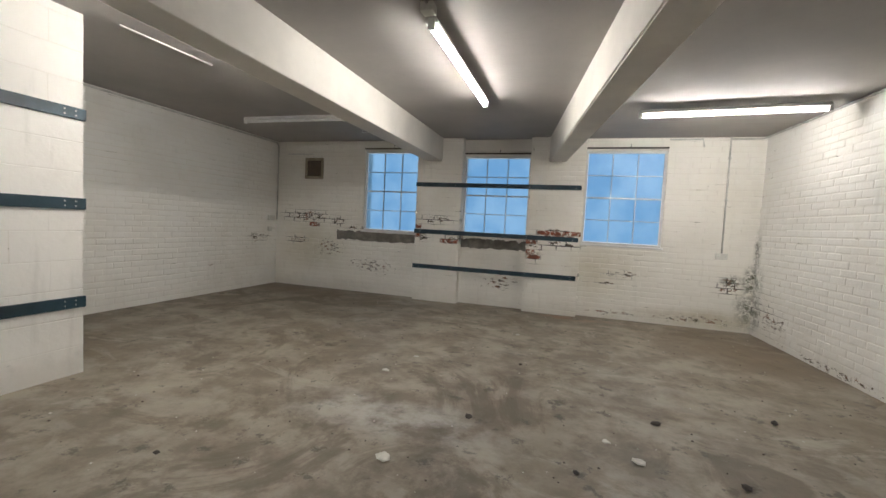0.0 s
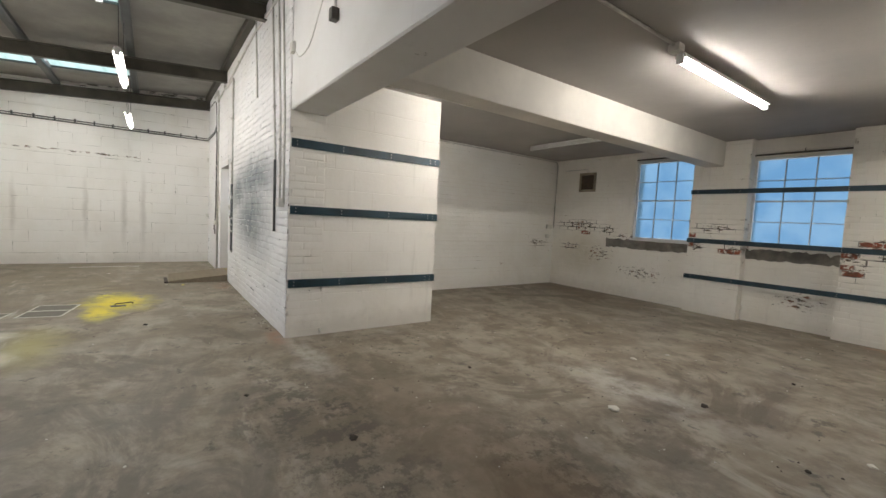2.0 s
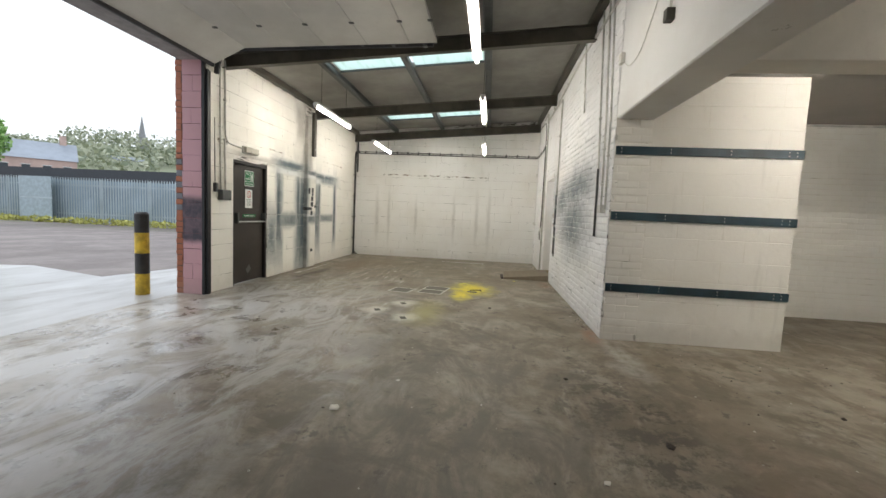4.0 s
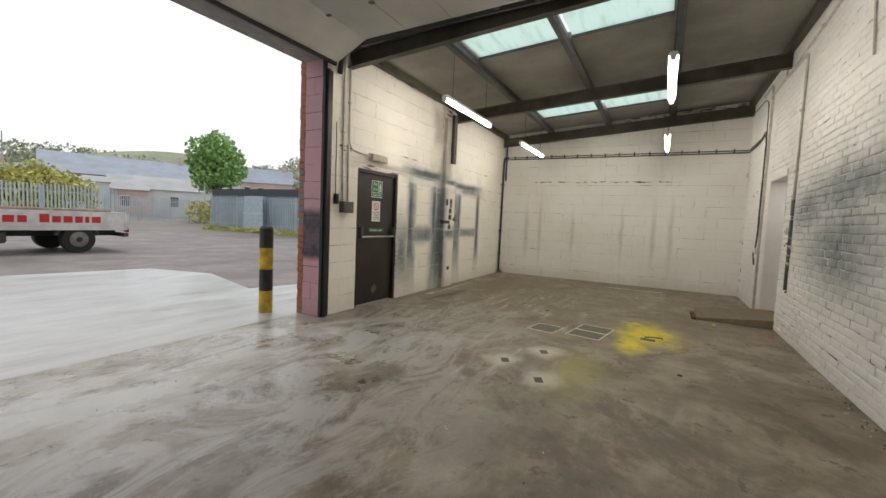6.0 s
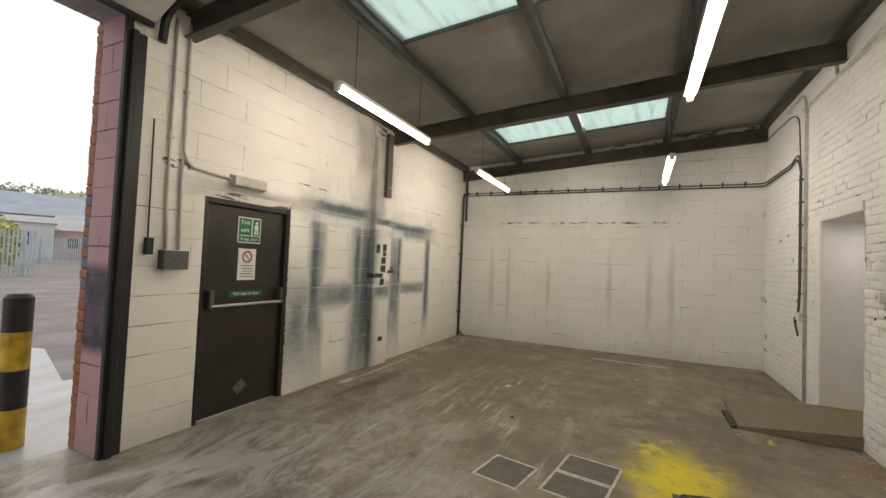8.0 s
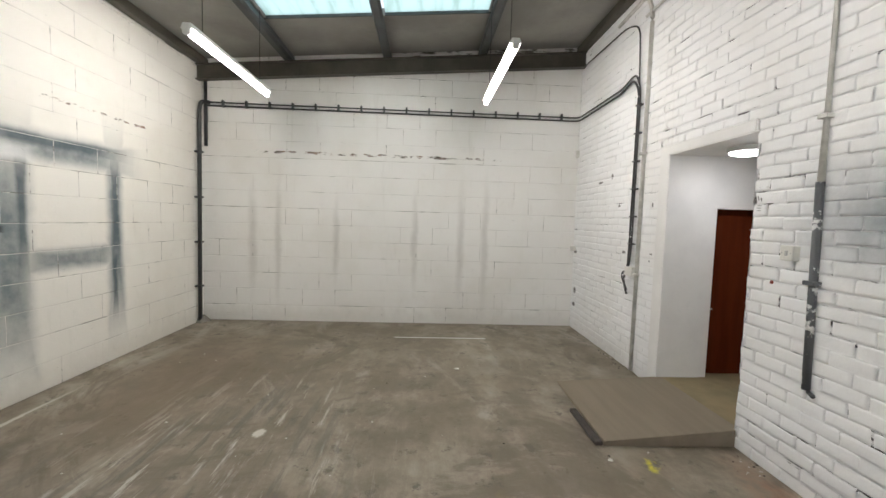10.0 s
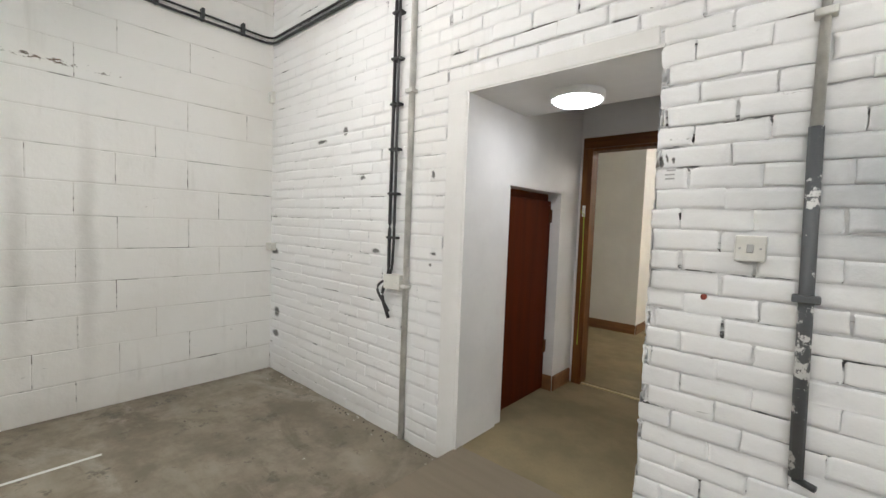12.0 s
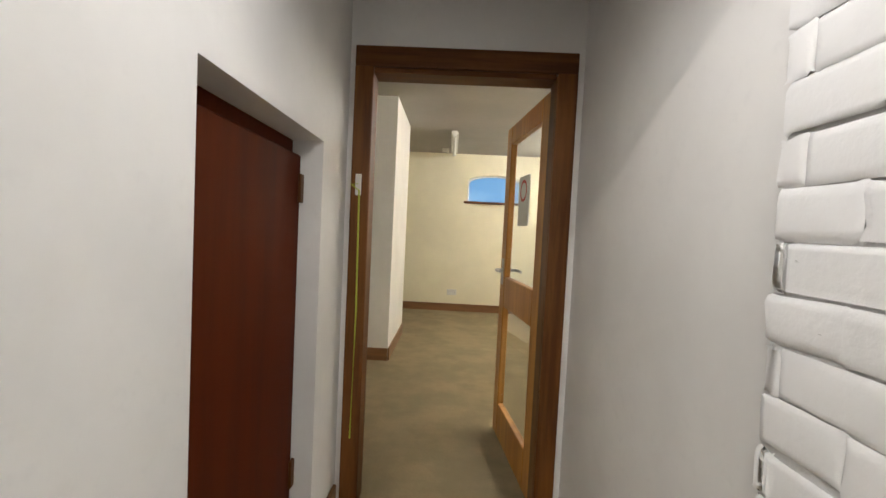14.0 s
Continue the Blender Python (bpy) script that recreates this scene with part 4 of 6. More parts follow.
pipe("ceiling_conduit", [(-0.80, LINTEL_IN, ROOM_TOP - 0.011), (-0.82, 3.2, ROOM_TOP - 0.011)], 0.011, M_GREYPIPE, "painted conduit on the ceiling to the strip light")
wall_box("ceiling_junction", pose(-0.82, 3.22, ROOM_TOP, 90, 0, 0) , 0.09, 0.09, 0.06, "painted ceiling junction box at the strip light", "junction box")
pipe("ceiling_conduit", [(-3.35, 3.0, ROOM_TOP - 0.012), (-3.32, 3.85, ROOM_TOP - 0.008)], 0.008, M_GREYPIPE, "old white batten rail still fixed to the ceiling", "rail")
pipe("loose_wire", [(-3.0 + 0.13 * math.cos(a), 6.6 + 0.10 * math.sin(a), ROOM_TOP - 0.02 - 0.03 * abs(math.sin(a * 1.5))) for a in [k * 0.4 for k in range(14)]], 0.004, M_WHITEMETAL, "loop of white cable hanging from the ceiling", "cable")
pipe("cable_drop", [(1.50, ROOM_N - 0.012, ROOM_TOP - 0.03), (1.93, ROOM_N - 0.012, ROOM_TOP - 0.03), (1.95, ROOM_N - 0.012, 2.66)], 0.012, M_GREYPIPE, "short painted conduit end above the window", "pipe")
for x0, x1, zt in ((W1[0], W1[1], W1[3]), (W2[0], W2[1], W2[3]), (W3[0], W3[1], W3[3])):
    t = thing("blind_rail", pose((x0 + x1) / 2, ROOM_N - 0.012, zt + 0.035), "dark metal blind rail with a hook above the window", "rail", "blind rails")
    w = (x1 - x0) / 2
    part("rail", box(-w, w, -0.012, 0.012, -0.012, 0.012, 0.003), M_STEEL, t)
    part("hook", tube([(0.05, -0.012, 0.01), (0.05, -0.04, 0.02), (0.05, -0.04, 0.045), (0.05, -0.02, 0.05)], 0.006, 6), M_BLACK, t)
solid("window_head_panel", box(W2[0] - 0.02, W2[1] + 0.02, ROOM_N - 0.03, ROOM_N, W2[3] + 0.06, ROOM_TOP - 0.02, 0.004), M_BEAMPAINT, "painted panel over the middle window", "panel", "structure")
for w in (W1, W3):
    solid("window_sill", box(w[0] - 0.03, w[1] + 0.02, ROOM_N - 0.025, ROOM_N + 0.04, w[2] - 0.03, w[2], 0.006), M_WHITEMETAL, "thin white-painted window sill", "sill", "structure")

# ---- hall: north wall services ----
Y = HALL_N - 0.022
pipe("conduit", [(-4.32, Y, 3.88), (-4.02, Y, 1.9), (-3.99, Y, 1.10)], 0.011, M_GREYPIPE, "painted vertical conduit on the brick wall", clips=[(-4.1, Y, 2.5)], group="hall conduits")
pipe("conduit", [(-4.02, Y - 0.004, 1.9), (-3.99, Y - 0.004, 1.10)], 0.014, M_GALV, "bare grey lower end of a conduit", group="hall conduits")
pipe("conduit", [(-4.05, Y, 3.88), (-3.84, Y, 2.4), (-3.78, Y, 1.42)], 0.011, M_GREYPIPE, "painted vertical conduit on the brick wall", clips=[(-3.82, Y, 2.1), (-3.80, Y, 1.7)], group="hall conduits")
pipe("conduit", [(-3.86, Y, 3.88), (-3.66, Y, 2.4), (-3.62, Y, 1.42)], 0.011, M_GREYPIPE, "painted vertical conduit on the brick wall", clips=[(-3.64, Y, 2.0)], group="hall conduits")
wall_box("junction_box", pose(-3.70, HALL_N - 0.01, 1.42), 0.13, 0.09, 0.06, "painted switch box at the conduit ends", "junction box", 2)
pipe("conduit", [(-5.24, Y, 3.84), (-5.06, Y, 2.80)], 0.010, M_GREYPIPE, "short painted conduit hanging on the wall", group="hall conduits")
pipe("conduit", bend([(-9.0, Y, 3.55), (-7.68, Y, 3.57), (-5.46, Y, 3.70), (-2.96, Y, 3.62), (0.5, Y, 3.75)], 0.2), 0.014, M_GREYPIPE, "painted conduit running along the wall top", clips=[(-6.5, Y, 3.64), (-4.6, Y, 3.67), (-3.4, Y, 3.64)], group="hall conduits")
pipe("conduit", bend([(-8.05, Y, 3.80), (-8.05, Y, 3.56), (-7.03, Y, 3.53), (-7.03, Y, 1.74)], 0.06), 0.017, M_GREYPIPE, "white-painted conduit beside the light switch", clips=[(-7.03, Y, 2.85), (-7.03, Y, 2.1)], group="hall conduits")
M_CHIPPIPE = Nodes("chipped_conduit")
_c = M_CHIPPIPE.mix((0.10, 0.105, 0.11), (0.75, 0.75, 0.73), M_CHIPPIPE.step(M_CHIPPIPE.noise(14.0, 5.0, 0.7), 0.56, 0.60))
M_CHIPPIPE = M_CHIPPIPE.finish(_c, 0.5, M_CHIPPIPE.noise(14.0, 5.0, 0.7), 0.4, 0.004)
pipe("conduit", [(-7.03, Y - 0.003, 1.75), (-7.005, Y - 0.003, 0.61)], 0.021, M_CHIPPIPE, "grey conduit with chipped white paint", seg=10, clips=[(-7.018, Y, 1.2)], group="hall conduits")
pipe("conduit_bracket", [(-7.01, HALL_N - 0.005, 0.595), (-6.955, HALL_N - 0.03, 0.59)], 0.012, M_GALV, "bent metal bracket at the foot of the conduit", "bracket")
wall_box("light_switch", pose(-7.172, HALL_N - 0.008, 1.353), 0.088, 0.088, 0.045, "white plastic light switch on painted brick", "switch", 2, True)
for y, r in ((0, 0.011), (0.045, 0.009)):
    pipe("cable_run", bend([(HALL_W + 0.03, HALL_S + 0.10, 2.94 + y), (HALL_W + 0.03, HALL_N - 0.03, 2.93 + y), (-9.42, HALL_N - 0.03, 2.93 + y), (-9.17 + y * 1.2, HALL_N - 0.035, 3.0 + y), (-9.04 + y * 0.7, HALL_N - 0.035, 2.86), (-9.05 + y, HALL_N - 0.035, 1.3), (-9.03 + y * 0.6, HALL_N - 0.05, 1.05), (-9.09 - y * 1.5, HALL_N - 0.06, 0.93 + y), (-9.02, HALL_N - 0.05, 0.78 + y)], 0.09), r, M_CABLE, "black cable clipped along the wall and hanging down", "cable", group="cable runs")
for k in range(17):
    y = HALL_S + 0.3 + k * 0.31
    t = thing("cable_clip", pose(HALL_W, y, 2.96), "small metal saddle holding the cables to the wall", "clip", "cable clips")
    part("saddle", box(0, 0.05, -0.012, 0.012, -0.035, 0.06, 0.005), M_GALV, t)
for k in range(6):
    t = thing("cable_clip", pose(-9.03, HALL_N, 2.7 - k * 0.28), "small metal saddle holding the hanging cables", "clip", "cable clips")
    part("saddle", box(-0.032, 0.046, -0.055, 0, -0.008, 0.008, 0.004), M_CABLE, t)
wall_box("junction_box", pose(-8.985, HALL_N - 0.008, 1.02), 0.15, 0.095, 0.06, "white junction box with hanging black cables", "junction box", 2)
pipe("conduit", bend([(-8.90, Y, 0.02), (-8.89, Y, 3.55), (-9.0, Y, 3.75), (-9.6, Y, 3.72)], 0.12), 0.019, M_GREYPIPE, "white-painted pipe from floor to roof by the doorway", clips=[(-8.9, Y, 1.0), (-8.895, Y, 2.2)], seg=10, group="hall conduits")
pipe("roof_cable", bend([(-10.5, HALL_N - 0.05, 3.62), (-9.35, HALL_N - 0.04, 3.60), (-9.08, HALL_N - 0.04, 3.5), (-9.04, HALL_N - 0.035, 2.9)], 0.15), 0.008, M_CABLE, "thin black cable dropping from the roof", "cable")
solid("rust_mark", rod((-7.30, HALL_N - 0.016, 1.164), (-7.302, HALL_N - 0.011, 1.164), 0.008, 7, 0.012), plain("rust_red_fleck", (0.25, 0.05, 0.03), 0.8), "small rust-red fleck on the painted brick", "paint mark")
t = thing("pencil_note", pose(-7.444, HALL_N - 0.0135, 1.635), "faint pencil figures on the painted brick", "note")
for k, (w, o) in enumerate(((0.030, 0.004), (0.034, 0.0), (0.032, 0.001))):
    part("text_bar", box(o - w / 2, o + w / 2, -0.0006, 0.0006, -k * 0.016, 0.006 - k * 0.016), plain("pencil_grey", (0.50, 0.50, 0.50), 0.8), t)
pipe("loose_wire", bend([(-3.38, HALL_N - 0.012, 2.9), (-3.2, HALL_N - 0.012, 2.78), (-2.9, HALL_N - 0.012, 2.80), (-2.55, HALL_N - 0.012, 3.1), (-2.4, HALL_N - 0.012, 3.6)], 0.12), 0.004, M_GREYPIPE, "thin wire drooping across the lintel", "cable")
wall_box("cable_end_box", pose(-2.26, HALL_N, 2.83), 0.07, 0.09, 0.06, "small broken fitting on the lintel", "junction box", mat=M_STEEL)
wall_box("cable_end_box", pose(-3.42, HALL_N, 2.94), 0.09, 0.10, 0.04, "broken painted box on the lintel", "junction box")
pipe("conduit", [(-2.26, Y, 3.9), (-2.26, Y, 2.85)], 0.011, M_GREYPIPE, "painted conduit down the lintel", group="hall conduits")
wall_box("cable_end_box", pose(-10.67, HALL_N - 0.008, 1.14), 0.10, 0.07, 0.05, "painted-over pipe stub in the wall corner", "junction box")
wall_box("cable_end_box", pose(-10.69, HALL_N - 0.008, 2.47), 0.05, 0.10, 0.04, "small painted bracket high in the wall corner", "junction box")
# plaster band round the doorway
bm = box(-8.60, DOOR_L, HALL_N - 0.022, HALL_N + 0.02, 0.02, 2.13, 0.006)
box(-8.60, DOOR_R - 0.02, HALL_N - 0.021, HALL_N + 0.02, DOOR_TOP, 2.205, 0.006, bm=bm)
solid("door_surround", bm, M_PLASTER, "smooth white plaster band round the doorway", "trim", "structure")
solid("doorway_plaster", box(DOOR_L - 0.002, DOOR_L + 0.012, HALL_N - 0.02, HALL_N + 0.37, 0.02, DOOR_TOP), M_PLASTER, "smooth white plastered doorway reveal", "trim", "structure")
solid("doorway_head", box(DOOR_L + 0.012, DOOR_R, HALL_N - 0.018, HALL_N + 0.36, DOOR_TOP - 0.004, DOOR_TOP + 0.01), M_PLASTER, "smooth white doorway head", "trim", "structure")

# ---- hall: south wall ----
# buttress with a steel stub
buttress = solid("buttress", box(-7.80, -7.38, HALL_S, HALL_S + 0.07, 0, 3.22, 0.006), M_BLOCK_S, "white-painted block buttress marked with spray", "pier", "structure")
t = thing("steel_stub", pose(-7.60, HALL_S + 0.125, 2.40), "dark steel angle post under the roof beam", "post")
part("web", box(-0.05, 0.05, -0.05, 0.0, 0, 0.92, 0.004), M_STEEL, t)
part("flange", box(-0.06, 0.06, 0.0, 0.012, 0, 0.92, 0.003), M_STEEL, t)
part("bolt", rod((0, 0.012, 0.14), (0, 0.03, 0.14), 0.014, 6), M_SCREW, t)
# fire exit door
d = thing("fire_exit_door", pose(EXIT_E, HALL_S - 0.06, 0), "closed dark brown fire exit door with push bar and signs", "door")
W = EXIT_E - EXIT_W
bm = box(-W, -W + 0.05, -0.06, 0.055, 0, EXIT_TOP, 0.004)
box(-0.05, 0, -0.06, 0.055, 0, EXIT_TOP, 0.004, bm=bm)
box(-W + 0.05, -0.05, -0.06, 0.055, EXIT_TOP - 0.05, EXIT_TOP, 0.004, bm=bm)
part("door_frame", bm, plain("black_brown_frame_paint", (0.02, 0.018, 0.017), 0.4, vary=0.3), d)
part("leaf", box(-W + 0.053, -0.053, -0.03, 0.012, 0.015, EXIT_TOP - 0.053, 0.003), M_EXITDOOR, d)
b = part("push_bar", rod((-W + 0.10, 0.085, 1.015), (-0.10, 0.085, 1.015), 0.014, 10), M_SCREW, d, "worn steel push bar")
for x in (-W + 0.10, -0.10):
    part("bracket", box(x - 0.02, x + 0.02, 0.012, 0.095, 0.99, 1.16, 0.006), M_GALV, d)
part("kick_mark", box(-0.56, -0.44, 0.012, 0.0145, 0.165, 0.26, 0.0, m=Matrix.Translation((-0.5, 0, 0.21)) @ Matrix.Rotation(0.7, 4, "Y") @ Matrix.Translation((0.5, 0, -0.21))), plain("scuffed_sticker", (0.13, 0.13, 0.125), 0.6), d, "scuffed square sticker")
M_GREEN = plain("green_sign", (0.012, 0.16, 0.055), 0.4, vary=0.1)
M_SIGNW = plain("white_sign", (0.74, 0.74, 0.72), 0.4, vary=0.06)
M_SIGNR = plain("red_sign_ink", (0.55, 0.03, 0.02), 0.4)


def sign_text(body, x, y, z, size, mat, parent, rz=0.0, rx=90.0):
    cu = bpy.data.curves.new("text", "FONT")
    cu.body, cu.size, cu.align_x, cu.align_y, cu.extrude = body, size, "CENTER", "CENTER", 0.0006
    tmp = bpy.data.objects.new("tmp", cu)
    me = bpy.data.meshes.new_from_object(tmp)
    bpy.data.objects.remove(tmp)
    me.transform(pose(x, y, z, rx, 0, rz))
    me.materials.append(mat)
    ob = new("lettering", me)
    ob.parent = parent
    return ob


s = part("fire_exit_sign", box(-0.64, -0.38, 0.012, 0.016, 1.60, 1.85), M_SIGNW, d, "green and white fire exit sign")
part("sign_field", box(-0.53, -0.39, 0.016, 0.018, 1.675, 1.84), M_GREEN, s)
part("sign_symbol", box(-0.63, -0.545, 0.016, 0.018, 1.675, 1.84), M_GREEN, s)
part("sign_foot", box(-0.63, -0.39, 0.016, 0.018, 1.61, 1.668), M_GREEN, s)
for k, (x, z, w, h) in enumerate(((-0.588, 1.80, 0.012, 0.012), (-0.585, 1.757, 0.02, 0.025), (-0.60, 1.708, 0.009, 0.022), (-0.572, 1.705, 0.009, 0.018))):
    part("figure", box(x - w, x + w, 0.018, 0.019, z - h, z + h, 0.0), M_SIGNW, s)
sign_text("Fire", -0.46, 0.0185, 1.80, 0.062, M_SIGNW, s, 180)
sign_text("exit", -0.46, 0.0185, 1.725, 0.062, M_SIGNW, s, 180)
sign_text("Keep clear", -0.51, 0.0185, 1.638, 0.044, M_SIGNW, s, 180)
s = part("no_smoking_sign", box(-0.60, -0.40, 0.012, 0.015, 1.24, 1.545), M_SIGNW, d, "white no-smoking notice with a red ring")
bm = bmesh.new()
ring = [(math.cos(k * math.pi / 12), math.sin(k * math.pi / 12)) for k in range(24)]
o = [bm.verts.new((-0.5 + 0.058 * c, 0.0165, 1.465 + 0.058 * q)) for c, q in ring]
i = [bm.verts.new((-0.5 + 0.044 * c, 0.0165, 1.465 + 0.044 * q)) for c, q in ring]
for k in range(24):
    bm.faces.new((o[k], o[(k + 1) % 24], i[(k + 1) % 24], i[k]))
bmesh.ops.solidify(bm, geom=bm.faces[:], thickness=0.001)
box(-0.505, -0.495, 0.0157, 0.017, 1.425, 1.505, m=Matrix.Translation((-0.5, 0, 1.465)) @ Matrix.Rotation(0.78, 4, "Y") @ Matrix.Translation((0.5, 0, -1.465)), bm=bm)
part("ring", bm, M_SIGNR, s)
M_INK = plain("black_print", (0.12, 0.12, 0.12), 0.5)
for k in range(5):
    part("text_bar", box(-0.575 + 0.01 * (k % 2), -0.425 - 0.012 * (k % 3), 0.0152, 0.0158, 1.375 - k * 0.026, 1.383 - k * 0.026), M_INK, s)
s = part("push_bar_sign", box(-0.70, -0.33, 0.012, 0.015, 1.085, 1.135), M_GREEN, d, "green push bar sign")
sign_text("Push bar to open", -0.515, 0.0155, 1.11, 0.042, M_SIGNW, s, 180)
t = thing("emergency_light", pose(-5.32, HALL_S, 2.165), "grey bulkhead emergency light above the fire exit", "light")
part("base", box(-0.19, 0.19, 0.006, 0.035, -0.055, 0.055, 0.006), M_GREYPIPE, t)
part("diffuser", box(-0.18, 0.18, 0.035, 0.085, -0.05, 0.045, 0.018, 3), plain("yellowed_diffuser", (0.50, 0.48, 0.40), 0.3), t)
YS = HALL_S + 0.022
pipe("conduit", bend([(-5.13, YS, 2.175), (-4.76, YS, 2.20), (-4.70, YS, 2.3), (-4.69, YS, 3.36)], 0.05), 0.012, M_GREYPIPE, "painted conduit to the emergency light", clips=[(-4.69, YS, 2.8)], group="gate conduits")
pipe("conduit", [(-4.69, YS, 2.25), (-4.70, YS, 1.50)], 0.012, M_GREYPIPE, "painted conduit down to the call point box", group="gate conduits")
pipe("conduit", [(-4.58, YS, 3.36), (-4.585, YS, 1.95), (-4.60, YS, 1.50)], 0.012, M_GREYPIPE, "painted conduit beside the gate jamb", clips=[(-4.585, YS, 2.4)], group="gate conduits")
wall_box("control_box", pose(-4.655, HALL_S + 0.004, 1.42, 0, 0, 180), 0.20, 0.15, 0.08, "grey control box at the gate with two conduits", "switch box", 2, mat=M_GALV)
wall_box("key_switch", pose(-4.47, HALL_S + 0.004, 1.52, 0, 0, 180), 0.05, 0.13, 0.05, "small black pull switch by the gate", "switch", mat=M_BLACK)
pipe("conduit", [(-4.455, YS, 2.5), (-4.465, YS, 1.58)], 0.006, M_BLACK, "thin black cable by the gate jamb", "cable")
pipe("drain_pipe", bend([(-10.55, HALL_S + 0.05, 0.03), (-10.58, HALL_S + 0.05, 2.85), (-10.60, HALL_S + 0.06, 2.97), (-10.70, HALL_S + 0.12, 2.98)], 0.10), 0.026, M_CABLE, "black pipe in the wall corner", clips=[(-10.555, HALL_S + 0.04, 0.5), (-10.56, HALL_S + 0.04, 1.1), (-10.565, HALL_S + 0.04, 1.7), (-10.575, HALL_S + 0.04, 2.3)], seg=10)
pipe("pipe_stub", [(HALL_W + 0.03, HALL_S + 0.07, 2.40), (HALL_W + 0.03, HALL_S + 0.07, 3.3)], 0.022, M_CABLE, "short black pipe in the upper corner", seg=10)
solid("mortar_heap", rod((-10.6, HALL_S + 0.06, 0), (-10.6, HALL_S + 0.05, 0.09), 0.10, 9, 0.03), M_CEMENT, "small heap of mortar at the pipe foot", "debris")

# ---- gate: jamb, track and raised sectional door ----
gate_jamb = solid("gate_jamb", box(GATE_W - 0.004, GATE_W + 0.030, HALL_S - 0.30, HALL_S - 0.012, 0, GATE_TOP + 0.03), plain("dark_pink_joint", (0.20, 0.09, 0.10), 0.85), "pink and black painted block jamb of the gate", "jamb", "structure")
gate_edge = solid("gate_edge", box(GATE_W - 0.004, GATE_W + 0.022, HALL_S - 0.40, HALL_S - 0.301, 0, GATE_TOP + 0.03), plain("old_brown_mortar", (0.17, 0.12, 0.10), 0.9, vary=0.3, bump=0.6), "bare orange brick outer edge of the gate opening", "jamb", "structure")
t = thing("gate_guide", pose(GATE_W, HALL_S, 0), "black steel guide rail of the sectional gate", "rail")
part("rail", box(-0.10, -0.01, 0.0, 0.03, 0, 3.1, 0.004), M_BLACK, t)
part("lip", box(-0.03, 0.012, 0.03, 0.06, 0, 3.1, 0.004), M_BLACK, t)
part("seal", box(-0.005, 0.04, -0.012, 0.03, 0, GATE_TOP, 0.004), M_BLACK, t)
t = thing("gate_track", pose(-4.46, HALL_S + 0.05, 3.1), "black steel overhead track of the sectional gate", "rail")
pts = bend([(0, 0, 0), (0, 0.03, 0.22), (0, 0.28, 0.33), (0, 3.05, 0.40)], 0.12)
part("track", tube(pts, 0.035, 6), M_BLACK, t)
part("angle", box(-0.02, 0.02, 0.25, 3.1, 0.41, 0.50, 0.003), M_BLACK, t)
for k in range(7):
    part("bracket", box(-0.035, 0.05, 0.4 + k * 0.42, 0.45 + k * 0.42, 0.36, 0.46, 0.004), M_GALV, t)
g = thing("sectional_gate", pose((GATE_W + GATE_E) / 2, HALL_S + 0.06, GATE_TOP), "raised sectional gate with pale panels under the roof", "gate")
hw = (GATE_E - GATE_W) / 2 + 0.12
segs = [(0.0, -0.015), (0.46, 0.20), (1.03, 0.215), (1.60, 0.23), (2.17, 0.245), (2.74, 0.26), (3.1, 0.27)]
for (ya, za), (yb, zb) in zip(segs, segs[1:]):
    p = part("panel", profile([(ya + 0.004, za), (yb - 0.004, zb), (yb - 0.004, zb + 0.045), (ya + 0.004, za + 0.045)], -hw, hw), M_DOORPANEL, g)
    for x in (-1.75, -1.05, -0.35, 0.35, 1.05, 1.75):
        part("hinge", box(x - 0.022, x + 0.022, yb - 0.03, yb + 0.03, zb - 0.012, zb - 0.001, 0.003), M_GALV, p)
part("bottom_seal", box(-hw, hw, -0.03, 0.012, -0.05, 0.03, 0.006), M_BLACK, g, "black rubber bottom seal")
solid("gate_lintel", box(GATE_W, GATE_E, HALL_S - 0.34, HALL_S - 0.001, GATE_TOP - 0.012, GATE_TOP + 0.01), plain("grey_lintel_soffit", (0.30, 0.28, 0.27), 0.7, vary=0.25), "grey soffit of the gate lintel", "lintel", "structure")

# ---- hall floor things ----
def cover(x, y, w, d, rz):
    t = thing("floor_cover", pose(x, y, 0, 0, 0, rz), "grey steel inspection cover edged with pale cement", "cover", "floor covers")
    bm = bmesh.new()
    r = 0.018
    for b in ((-w / 2 - r, w / 2 + r, -d / 2 - r, -d / 2), (-w / 2 - r, w / 2 + r, d / 2, d / 2 + r), (-w / 2 - r, -w / 2, -d / 2, d / 2), (w / 2, w / 2 + r, -d / 2, d / 2)):
        box(*b, 0.0, 0.004, bm=bm)
    part("rim", bm, M_STONE, t)
    part("plate", box(-w / 2, w / 2, -d / 2, d / 2, 0.0, 0.0025), plain("worn_steel_plate", (0.125, 0.112, 0.09), 0.6, vary=0.25, scale=10), t)
    return t


cover(-5.56, -1.653, 0.34, 0.31, -11)
cover(-5.565, -1.165, 0.29, 0.37, -9)
cover(-5.895, -1.112, 0.29, 0.37, -9)
for x, y in ((-4.09, -1.67), (-4.56, -1.42), (-3.77, -1.26)):
    t = thing("anchor_plate", pose(x, y, 0, 0, 0, 25), "dark sunken anchor pocket in the floor ringed with chalk", "plate", "anchor plates")
    part("plate", box(-0.055, 0.055, -0.035, 0.035, 0.0, 0.003), M_STEEL, t)
    part("lip", box(-0.06, 0.06, 0.035, 0.042, 0.0, 0.006), M_STONE, t)
t = thing("lifting_ring", pose(-5.78, -0.44, 0.0), "bent steel lifting handle in the floor by the yellow paint", "handle")
